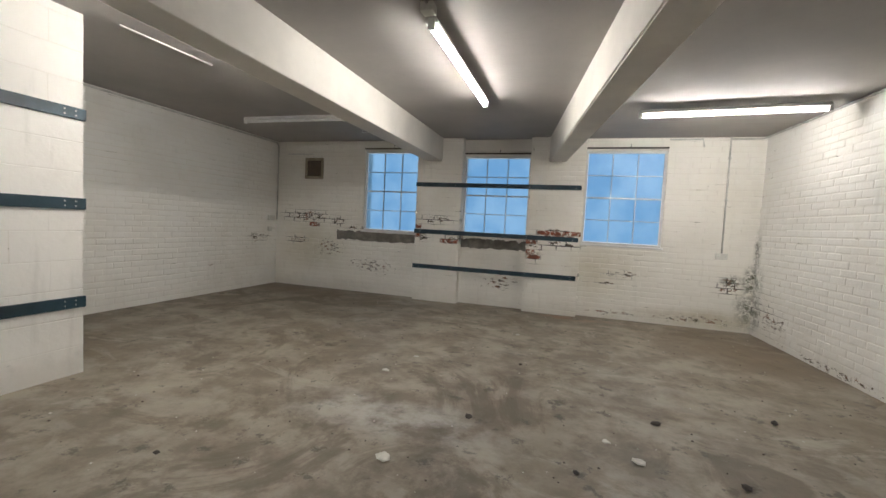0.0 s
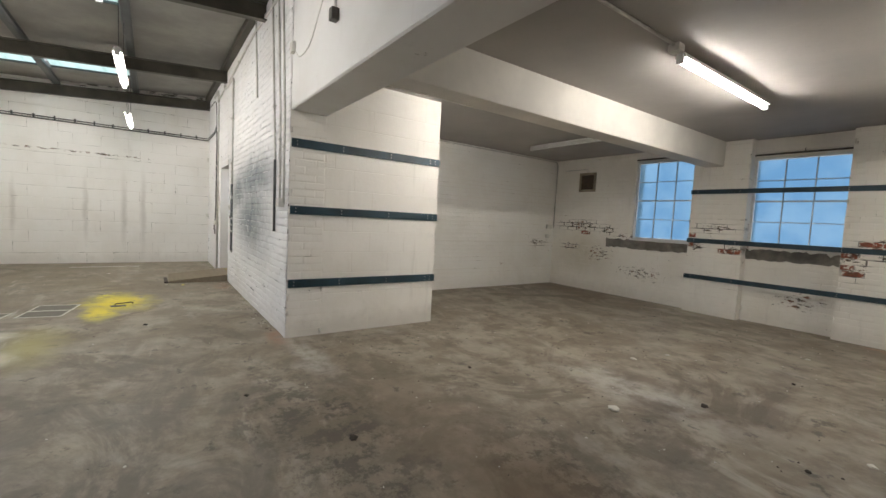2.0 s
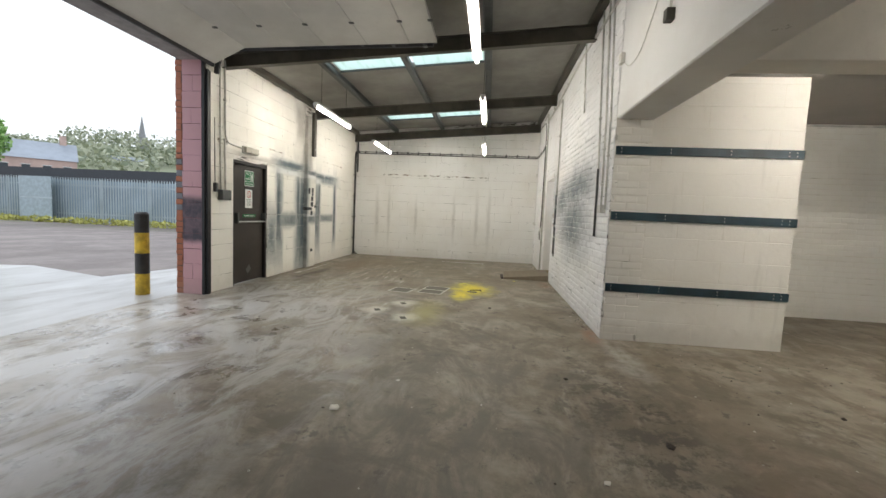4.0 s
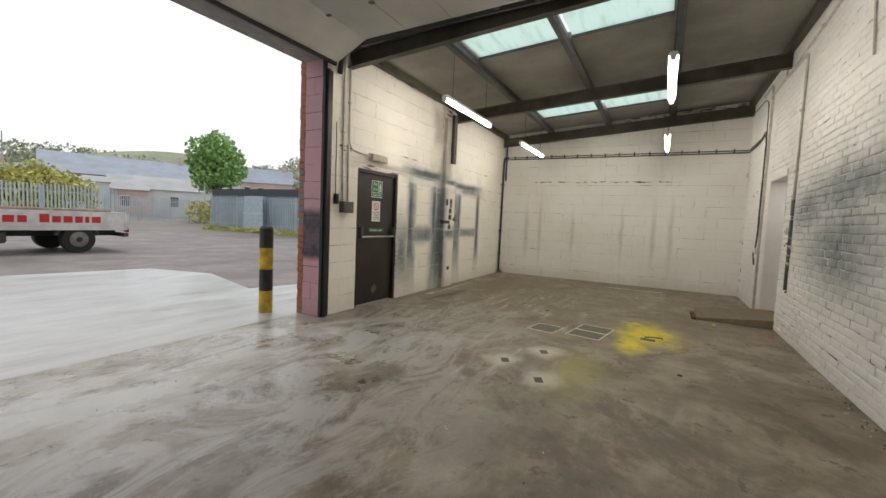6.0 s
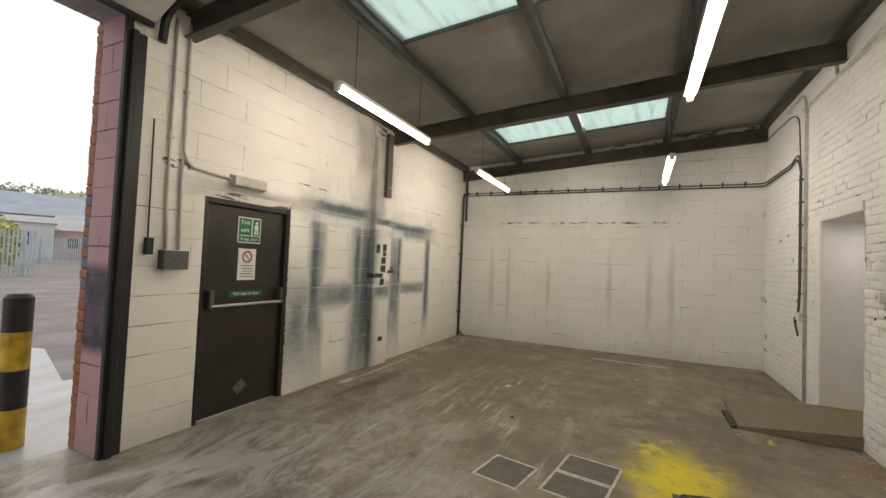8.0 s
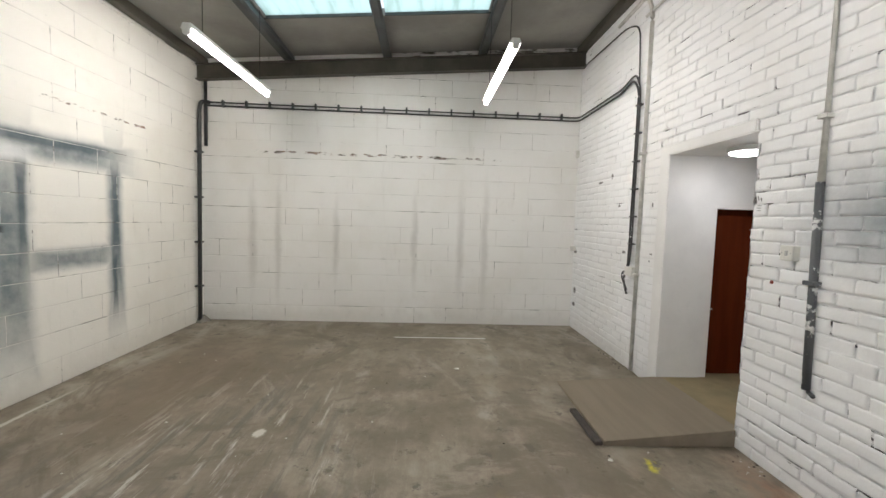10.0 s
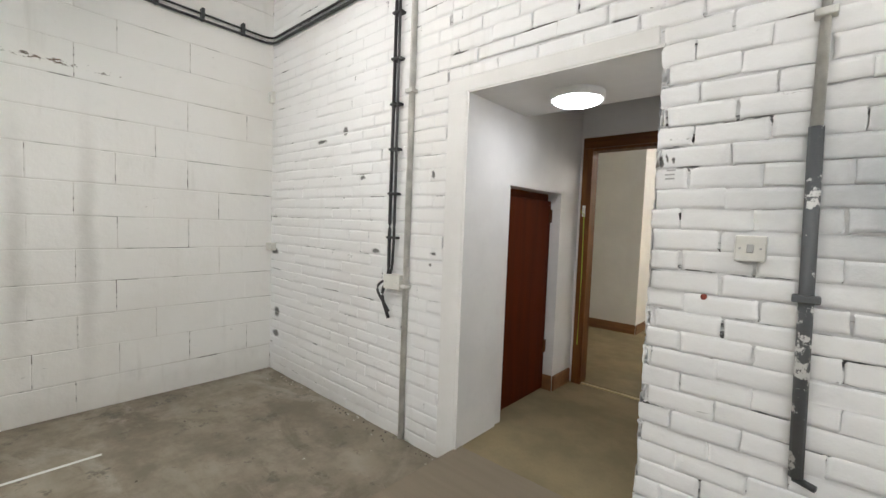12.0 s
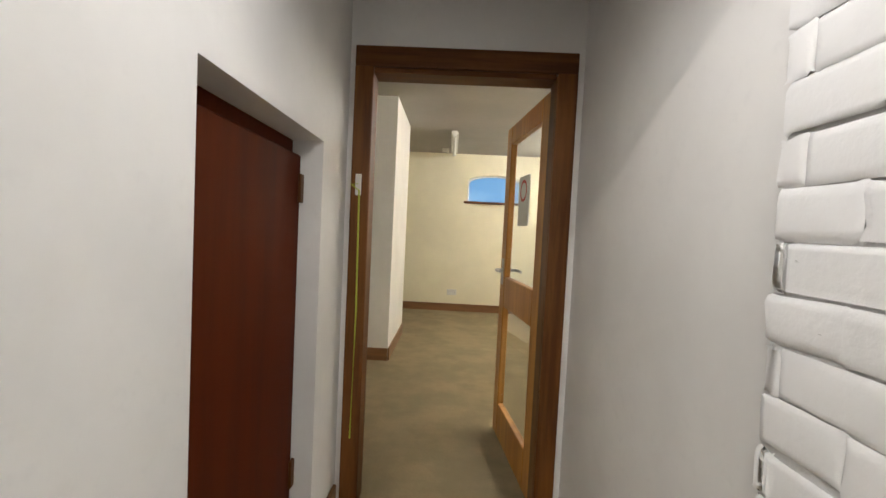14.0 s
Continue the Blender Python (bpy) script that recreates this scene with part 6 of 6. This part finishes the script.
for y in (-1.005, 1.0):
    part("side_window", box(4.9, 5.8, y, y + 0.005, 1.4, 2.0), M_BLACK, cab)
    part("headlight", box(6.09, 6.13, y * 0.7 - 0.12, y * 0.7 + 0.12, 0.75, 0.92, 0.01), M_SIGNW, cab)


def at(bearing, dist, eye=(0.0, -0.4)):
    return eye[0] + dist * math.cos(radians(bearing)), eye[1] + dist * math.sin(radians(bearing))


def leaf_material(name, a, b):
    n = Nodes(name)
    col = n.mix(a, b, n.island())
    return n.finish(col, 0.7, None)


def foliage(name, lumps, count, size, mat, label, category, kind="", seed=0, parent=None):
    """Many small tilted leaf clumps scattered through a set of lumps (x, y, z, rx, ry, rz)."""
    rng = np.random.default_rng(seed)
    lumps = np.array(lumps, dtype=float)
    vol = np.prod(lumps[:, 3:], axis=1) ** 0.6
    pick = rng.choice(len(lumps), count, p=vol / vol.sum())
    d = rng.normal(size=(count, 3))
    d /= np.linalg.norm(d, axis=1)[:, None]
    r = rng.uniform(0.45, 1.06, count) ** 0.6
    c = lumps[pick, :3] + d * r[:, None] * lumps[pick, 3:]
    u = rng.normal(size=(count, 3))
    u /= np.linalg.norm(u, axis=1)[:, None]
    v = np.cross(u, rng.normal(size=(count, 3)))
    v /= np.linalg.norm(v, axis=1)[:, None]
    s = size * rng.uniform(0.5, 1.4, count)[:, None]
    quad = np.stack([c - u * s, c - v * s * 0.6, c + u * s, c + v * s * 0.6], axis=1).reshape(-1, 3)
    me = bpy.data.meshes.new(name)
    me.from_pydata(quad.tolist(), [], np.arange(count * 4).reshape(-1, 4).tolist())
    me.materials.append(mat)
    ob = new(name, me)
    if parent is not None:
        ob.parent = parent
        return ob
    return tagged(ob, label, category, "", kind)


M_LEAF = leaf_material("green_leaves", (0.15, 0.30, 0.07), (0.38, 0.58, 0.20))
M_AUTUMN = leaf_material("yellowing_bush_leaves", (0.34, 0.34, 0.08), (0.60, 0.58, 0.18))
# Distant leaves paled: the haze is mixed into their colour.
M_FARWOOD = leaf_material("hazed_woodland", (0.26, 0.30, 0.22), (0.46, 0.47, 0.34))
M_BARK = plain("bark", (0.09, 0.07, 0.05), 0.9, vary=0.3, bump=0.6)


def tree(x, y, height, r, mat, seed, label):
    rng = random.Random(seed)
    t = thing("tree", pose(x, y, -0.03), label, "tree")
    bm = rod((0, 0, 0), (0.1, 0, height * 0.55), 0.28, 10, 0.12)
    lumps = []
    for k in range(9):
        a = k * 2.4
        z = height * rng.uniform(0.45, 0.82)
        q = r * rng.uniform(0.35, 0.75)
        rod((0.05, 0, height * 0.3 + k * 0.2), (q * math.cos(a), q * math.sin(a), z), 0.09, 6, 0.03, bm=bm)
        lumps.append((q * math.cos(a), q * math.sin(a), z, r * 0.45, r * 0.45, r * 0.42))
    lumps += [(0, 0, height * 0.84, r * 0.5, r * 0.5, height * 0.16), (0, 0, height * 0.6, r * 0.75, r * 0.75, height * 0.25)]
    part("trunk", bm, M_BARK, t)
    foliage("crown", lumps, 4500, 0.24, mat, "", "", seed=seed, parent=t)
    return t


tree(-28.6, -43.6, 9.8, 3.4, M_LEAF, 4, "round green tree in full leaf beyond the fence")
bx = [(*at(249.5 + k * 1.35, 38 + (k % 3)), 1.6 + (k * 7 % 5) * 0.22, 1.5, 1.5, 1.7) for k in range(8)]
foliage("bush", bx, 6000, 0.16, M_AUTUMN, "yellow-green overgrown bushes behind the fence", "bush", "stuff", 3)
bx = [(*at(234.0 + k * 1.1, 47), 0.9, 1.1, 1.1, 1.3) for k in range(5)]
foliage("bush", bx, 1800, 0.14, M_AUTUMN, "low bushes along the far fence", "bush", "stuff", 6)
gx = [(-18.2 + 0.2 * (k % 2), -28.5 + k * 1.1, 0.05, 0.5, 0.7, 0.22) for k in range(15)]
foliage("grass", gx, 2500, 0.09, M_AUTUMN, "rough grass along the foot of the fence", "grass", "stuff", 7)

# wooded hillside
bm = bmesh.new()
rows = []
for j, (dist, hgt) in enumerate(((110, 0.0), (170, 4.0), (260, 15.0), (340, 26.0), (430, 33.0))):
    row = []
    for k in range(41):
        b = 205 + k * 1.6
        lift = hgt * (1.25 + 0.25 * math.sin(k * 0.31 + 0.9) + (0.35 if b < 229 else 0.0))
        row.append(bm.verts.new((*at(b, dist), lift)))
    rows.append(row)
for r, q in zip(rows, rows[1:]):
    for k in range(40):
        bm.faces.new((r[k], r[k + 1], q[k + 1], q[k]))
# The slope's colour is lightened to carry the haze.
solid("backdrop_hill", bm, plain("hazed_hillside", (0.24, 0.27, 0.17), 0.9, vary=0.3, scale=0.02), "low hillside beyond the town", "hill", "structure", smooth=True)
wx = []
rng = random.Random(12)
for k in range(170):
    b, dist = rng.uniform(208, 268), rng.uniform(180, 420)
    lift = (dist - 110) / 320 * 33 * (1.22 + (0.35 if b < 229 else 0.0))
    wx.append((*at(b, dist), max(1.5, lift) + 1.0, 8, 8, rng.uniform(4.0, 7.0)))
foliage("far_woods", wx, 15000, 1.15, M_FARWOOD, "mixed woodland on the hillside, haze put into its leaf colours", "woods", "stuff", 9)

# House colours lightened with distance haze; no mist is modelled.
M_SLATE = plain("blue_grey_slate", (0.33, 0.37, 0.43), 0.7, vary=0.15, scale=0.4)
M_PINKBRICK = plain("far_pink_brick", (0.58, 0.43, 0.37), 0.85, vary=0.15, scale=0.5)
M_WHITEWALL = plain("far_white_render", (0.66, 0.66, 0.64), 0.8, vary=0.08, scale=0.3)
M_DARKWIN = plain("far_window_glass", (0.05, 0.06, 0.07), 0.2)
M_GREYROOF = plain("grey_sheet_roof", (0.40, 0.41, 0.41), 0.7, vary=0.2, scale=0.3)


def house(bearing, dist, w, d, eaves, ridge, wall, roofm, label, wins=3, turn=0.0, chimney=True):
    x, y = at(bearing, dist)
    t = thing("house", pose(x, y, -0.03, 0, 0, bearing - 90 + turn), label, "house")
    part("wall", box(-w / 2, w / 2, 0, d, 0, eaves), wall, t)
    r = part("roof", profile([(-0.3, eaves), (d / 2, ridge), (d + 0.3, eaves)], -w / 2 - 0.2, w / 2 + 0.2), roofm, t)
    if chimney:
        part("chimney", box(w * 0.3, w * 0.3 + 0.9, d / 2 - 0.4, d / 2 + 0.4, ridge - 0.8, ridge + 1.3), M_PINKBRICK, r)
    for k in range(wins):
        for z in ((eaves * 0.25, eaves * 0.45), (eaves * 0.62, eaves * 0.86)) if eaves > 4.5 else ((eaves * 0.4, eaves * 0.75),):
            u = -w / 2 + (k + 0.5) * w / wins
            wd = part("window", box(u - 0.5, u + 0.5, -0.04, 0.02, z[0], z[1]), M_DARKWIN, t)
            part("frame", box(u - 0.6, u + 0.6, -0.06, 0.0, z[1], z[1] + 0.12), M_WHITEWALL, wd)
    return t


house(231.2, 95, 10, 8, 7.4, 10.6, M_PINKBRICK, M_SLATE, "pink brick terrace with a slate roof", 4)
house(244.5, 95, 26, 14, 6.6, 10.6, M_GREYROOF, M_SLATE, "long slate-roofed works building", 5, 8)
house(241.0, 72, 15, 12, 3.9, 6.0, M_WHITEWALL, M_GREYROOF, "white-walled low workshop with a grey roof", 3, 6, False)
house(245.5, 70, 5, 6, 3.6, 4.4, M_PINKBRICK, M_GREYROOF, "small red brick outbuilding", 1, 0, False)
house(249.0, 66, 5, 5, 4.2, 5.0, M_WHITEWALL, M_GREYROOF, "small white shed behind the fence", 1, 0, False)
house(258, 105, 18, 9, 5.5, 8.5, M_PINKBRICK, M_SLATE, "red-roofed far house among trees", 3)
house(236.5, 110, 16, 9, 5.2, 9.0, M_WHITEWALL, M_SLATE, "far white house with slate roof", 3)
house(223.5, 260, 20, 10, 18, 23, M_PINKBRICK, M_SLATE, "far houses on the hillside", 3)
x, y = at(222.4, 330)
t = thing("church", pose(x, y, 19), "distant stone church with a tall spire", "church")
# Church and pole grey has the haze painted in.
M_FARSTONE = plain("haze_tinted_stone", (0.30, 0.30, 0.31), 0.9)
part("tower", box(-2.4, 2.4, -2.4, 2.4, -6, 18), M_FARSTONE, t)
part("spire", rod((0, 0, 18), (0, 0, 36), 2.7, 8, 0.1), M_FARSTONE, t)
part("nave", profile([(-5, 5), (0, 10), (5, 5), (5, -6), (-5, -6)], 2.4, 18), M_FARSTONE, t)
for k in range(9):
    t = thing("mast", pose(*at(254.8 + k * 1.05, 120), 0), "thin pole standing among far scaffolds", "pole", "", "far poles")
    part("pole", rod((0, 0, 0), (0, 0, 15.0 + (k * 5 % 4) * 1.1), 0.10, 6), M_FARSTONE, t)

# ---- bricks and blocks ----
piece_cache = {}
mesh_cache = {}


def piece_mesh(L, H, depth, variant, mat, bump):
    """A brick or block face with worn edges and an uneven front, in the plane y = 0, standing out along +y."""
    key = (round(L, 2), round(H, 3), depth, variant, mat.name)
    if key in piece_cache:
        return piece_cache[key]
    rng = random.Random(variant * 97 + int(L * 100) * 13 + int(H * 1000))
    L, H = key[0], key[1]
    brick = H < 0.1
    e = rng.uniform(0.007, 0.012) if brick else 0.005
    keep = [0.97, 0.97, 0.45, 0.45]
    if brick:
        keep = [rng.choice((0.25, 0.6, 0.95)), rng.choice((0.3, 0.7, 0.95)), rng.choice((0.2, 0.5, 0.8)), rng.choice((0.3, 0.6, 0.9))]
        xs = [0.0, e * 0.5, e * 1.9, L - e * 1.9, L - e * 0.5, L]
        zs = [0.0, e * 0.5, e * 1.7, H - e * 1.7, H - e * 0.5, H]
    else:
        xs = [0.0, e, L * rng.uniform(0.3, 0.42), L * rng.uniform(0.58, 0.7), L - e, L]
        zs = [0.0, e, H * 0.5, H - e, H]
    tilt, swing = rng.uniform(-0.35, 0.35) * bump, rng.uniform(-0.33, 0.33) * bump
    verts = []
    for j, z in enumerate(zs):
        for i, x in enumerate(xs):
            side, bedded = i in (0, len(xs) - 1), j in (0, len(zs) - 1)
            near_edge = brick and (i in (1, len(xs) - 2) or j in (1, len(zs) - 2))
            wx = rng.uniform(-0.5, 0.5) * bump if side else 0.0
            wz = rng.uniform(-0.6, 0.5) * bump if bedded else rng.uniform(-0.001, 0.001)
            if side or bedded:
                low = keep[0 if i == 0 else 1] if side else keep[2 if j == 0 else 3]
                if side and bedded:
                    low = min(low, keep[2 if j == 0 else 3])
                y = max(0.0005, depth * low * rng.uniform(0.5, 1.25))
            else:
                y = depth + tilt * (x / L - 0.5) + swing * (z / H - 0.5) + rng.uniform(-0.08, 0.08) * bump
                y -= depth * rng.uniform(0.06, 0.22) if near_edge else 0.0
            verts.append((x + wx, y, z + wz))
    n = len(xs)
    faces = [(j * n + i + 1, j * n + i, (j + 1) * n + i, (j + 1) * n + i + 1) for j in range(len(zs) - 1) for i in range(n - 1)]
    piece_cache[key] = (verts, faces, mat, key)
    return piece_cache[key]


def piece_data(rec, name):
    if rec[3] not in mesh_cache:
        me = bpy.data.meshes.new(name)
        me.from_pydata(rec[0], [], rec[1])
        me.materials.append(rec[2])
        me.polygons.foreach_set("use_smooth", [rec[3][1] < 0.1] * len(me.polygons))
        mesh_cache[rec[3]] = me
    return mesh_cache[rec[3]]


def masonry(parent, a, b, normal, z0, z1, unit, holes, mat, name, depth=0.008, bump=0.005, near=None, seed=1, label="", bed=0.005, perp=0.003, raw=None):
    """Lays courses on a wall face from a to b (x, y); holes are (from, to, low, high) measured along it from a."""
    nn = Vector((*normal, 0)).normalized()
    U = nn.cross(Vector((0, 0, 1)))
    a, b = Vector((*a, 0)), Vector((*b, 0))
    L = (b - a).length
    if (b - a).dot(U) < 0:
        a, b = b, a
        holes = [(L - h[1], L - h[0], h[2], h[3]) for h in holes]
    rot = Matrix(((*U, 0), (*nn, 0), (0, 0, 1, 0), (0, 0, 0, 1))).transposed()
    ul, uh = unit
    rng = random.Random(seed)
    inv = parent.matrix_world.inverted()
    verts, faces = [], []
    row = 0
    z = z0
    while z < z1 - 0.02:
        h = min(uh, z1 - z) - bed * rng.uniform(0.2, 1.5)
        spans = [(0.0, L)]
        for q in holes:
            if q[2] < z + h and q[3] > z + 0.01:
                spans = [s for p in spans for s in ((p[0], min(p[1], q[0])), (max(p[0], q[1]), p[1])) if s[1] - s[0] > 0.03]
        off = (0.5 if row % 2 else 0.0) * ul + rng.uniform(-0.10, 0.10) * (ul if uh < 0.1 else 0.1)
        for s0, s1 in spans:
            u = math.floor((s0 - off) / ul) * ul + off
            while u < s1:
                gap = perp if rng.random() < 0.6 else 0.0005
                p0, p1 = max(u + perp * 0.5, s0), min(u + ul + perp * 0.5 - gap, s1)
                u += ul
                if p1 - p0 < 0.012:
                    continue
                w = a + U * p0
                w = w + nn * (rng.uniform(-0.15, 0.25) * bump)
                m = Matrix.Translation((w.x, w.y, z + rng.uniform(-0.3, 0.3) * bump)) @ rot
                tall = h
                if raw is not None and washed_out(w.x + (p1 - p0) / 2 * U.x, z + h / 2):
                    m = m @ Matrix.Translation((0.005, 0, 0.004))
                    p1, tall = p1 - 0.010, h - 0.008
                    if p1 - p0 < 0.02:
                        continue
                stripped = raw is not None and raw(w.x + (p1 - p0) / 2 * U.x, z + h / 2, rng)
                rec = piece_mesh(p1 - p0, tall, depth, rng.randrange(5), M_RAWBRICK if stripped else mat, bump)
                if stripped or near and near(w.x, w.y, z):
                    ob = new(name, piece_data(rec, name))
                    ob.parent = parent
                    ob.matrix_basis = inv @ m
                else:
                    base = len(verts)
                    verts.extend(tuple(m @ Vector(v)) for v in rec[0])
                    faces.extend(tuple(base + k for k in f) for f in rec[1])
        z += uh
        row += 1
    if faces:
        me = bpy.data.meshes.new(name + "s")
        me.from_pydata(verts, [], faces)
        me.materials.append(mat)
        me.polygons.foreach_set("use_smooth", [uh < 0.1] * len(me.polygons))
        ob = new("far_" + name + "s", me)
        ob.parent = parent
        ob.matrix_basis = inv
        tagged(ob, label or "painted courses of the wall farther off", kind="stuff")


BR, BL = (0.228, 0.0785), (0.455, 0.228)


def washed_out(x, z):
    """Places where the mortar has washed out of the joints."""
    return any(abs(x - a) < c and abs(z - b) < d for a, b, c, d in worn)


def lost_paint(x, z, rng):
    """Bricks stripped to the red clay, few and in the worn places only."""
    red = ((-4.45, 1.25, 0.20, 0.05), (-3.68, 1.20, 0.16, 0.05), (-2.34, 1.22, 0.12, 0.10), (-1.72, 1.14, 0.14, 0.09), (-0.38, 1.05, 0.12, 0.16), (0.0, 1.26, 0.28, 0.05))
    return any(abs(x - a) < c and abs(z - b) < d for a, b, c, d in red) and rng.random() < 0.6



masonry(wall_west, (HALL_W, HALL_S), (HALL_W, HALL_N), (1, 0), 0, 3.72, BL, [], M_BLOCK, "block", 0.004, 0.002, bed=0.004, perp=0.0, near=lambda x, y, z: True, seed=2)
masonry(wall_south, (HALL_W, HALL_S), (GATE_W - 0.10, HALL_S), (0, 1), 0, 3.45, BL,
        [(EXIT_W - HALL_W, EXIT_E - HALL_W, 0, EXIT_TOP), (-7.80 - HALL_W, -7.38 - HALL_W, 0, 3.22)], M_BLOCK_S, "block", 0.004, 0.002, bed=0.004, perp=0.0, near=lambda x, y, z: True, seed=3)
masonry(buttress, (-7.798, HALL_S + 0.071), (-7.382, HALL_S + 0.071), (0, 1), 0, 3.22, (0.416, 0.228), [], M_BLOCK_S, "block", 0.004, 0.002, bed=0.004, perp=0.0, near=lambda x, y, z: True, seed=13)
masonry(wall_north, (HALL_W, HALL_N), (-8.60, HALL_N), (0, -1), 0, 3.86, BR, [], M_BRICK, "brick", 0.0055, 0.005, None, 14)
masonry(wall_north, (-8.60, HALL_N), (PIER_X, HALL_N), (0, -1), 0, 3.86, BR, [(0.0, DOOR_R - 0.007 + 8.60, 0, 2.205)], M_BRICK, "brick", 0.010, 0.009,
        lambda x, y, z: -7.6 < x < -6.55 and 0.35 < z < 2.6, 4, perp=0.005)
masonry(wall_north, (DOOR_R, HALL_N - 0.009), (DOOR_R, HALL_N + 0.36), (-1, 0), CORR_Z, DOOR_TOP, BR, [], M_BRICK, "brick", 0.008, 0.007, lambda x, y, z: True, 5)
masonry(pier, (PIER_X + 0.0025, HALL_N), (PIER_X + 0.0025, HALL_N + 0.37), (1, 0), 0, LINTEL_Z, BR, [], M_PIER, "brick", 0.004, 0.003, lambda x, y, z: True, 6, bed=0.003, perp=0.001)
masonry(pier, (PIER_X + 0.0025, HALL_N + 0.37), (PIER_X + 0.0025, PIER_N), (1, 0), 0, ROOM_TOP, BL, [], M_PIER, "block", 0.003, 0.0015, bed=0.0025, perp=0.0, near=lambda x, y, z: True, seed=7)
holes = [(w[0] - ROOM_W, w[1] - ROOM_W, w[2], w[3]) for w in (W1, W2, W3)] + [(-2.42 - ROOM_W, -1.62 - ROOM_W, 0, 3), (-0.50 - ROOM_W, 0.336 - ROOM_W, 0, 3), (W2[0] - 0.02 - ROOM_W, W2[1] + 0.02 - ROOM_W, 2.5, 3)]
masonry(room_wall, (ROOM_W, ROOM_N), (2.73, ROOM_N), (0, -1), 0, ROOM_TOP, BR, holes, M_BRICK_N, "brick", 0.004, 0.004, lambda x, y, z: 0.3 < x < 2.8 and z < 1.6 or -4.6 < x < -3.4 and 1.1 < z < 1.6, 8, raw=lost_paint)
pils = [o for o in bpy.data.objects if o.name.startswith("pilaster")]
for o, (xa, xb) in zip(pils, ((-2.42, -1.62), (-0.50, 0.336))):
    masonry(o, (xa, PIL_Y), (xb, PIL_Y), (0, -1), 0, ROOM_TOP, BR, [], M_BRICK_N, "brick", 0.004, 0.004, lambda x, y, z: True, 9, raw=lost_paint)
masonry(room_west, (ROOM_W, PIER_N), (ROOM_W, ROOM_N), (1, 0), 0, ROOM_TOP, BR, [], M_BRICK_R, "brick", 0.004, 0.003, lambda x, y, z: y > 6.2 and z < 1.3, 10)
E0, E1 = Vector((2.73, ROOM_N)), Vector((3.128, 0.88))
en = Vector((-(E0 - E1).y, (E0 - E1).x))
masonry(room_east, tuple(E0), tuple(E1), tuple(en), 0, ROOM_TOP, BR, [], M_BRICK_R, "brick", 0.004, 0.0035, lambda x, y, z: y > 5.0 and z < 2.0, 11)

# painted blocks and bare bricks of the gate jamb
masonry(gate_jamb, (GATE_W + 0.030, HALL_S - 0.299), (GATE_W + 0.030, HALL_S - 0.013), (1, 0), 0, GATE_TOP, (0.286, 0.215), [], M_PINK, "block", 0.006, 0.004, lambda x, y, z: True, 21, bed=0.006, perp=0.0)
M_ORANGE = masonry_paint("bare_orange_brick", (0.42, 0.15, 0.08), [], damp=0.3, flake=0.6)
M_BLUEBRICK = masonry_paint("grey_blue_brick", (0.20, 0.20, 0.22), [], damp=0.3, flake=0.3)
for k in range(int(GATE_TOP / 0.0785)):
    masonry(gate_edge, (GATE_W + 0.022, HALL_S - 0.399), (GATE_W + 0.022, HALL_S - 0.304), (1, 0), k * 0.0785, (k + 1) * 0.0785, (0.12, 0.0785), [],
            M_BLUEBRICK if 14 < k < 24 and k % 2 else M_ORANGE, "brick", 0.008, 0.006, lambda x, y, z: True, 30 + k, bed=0.009)
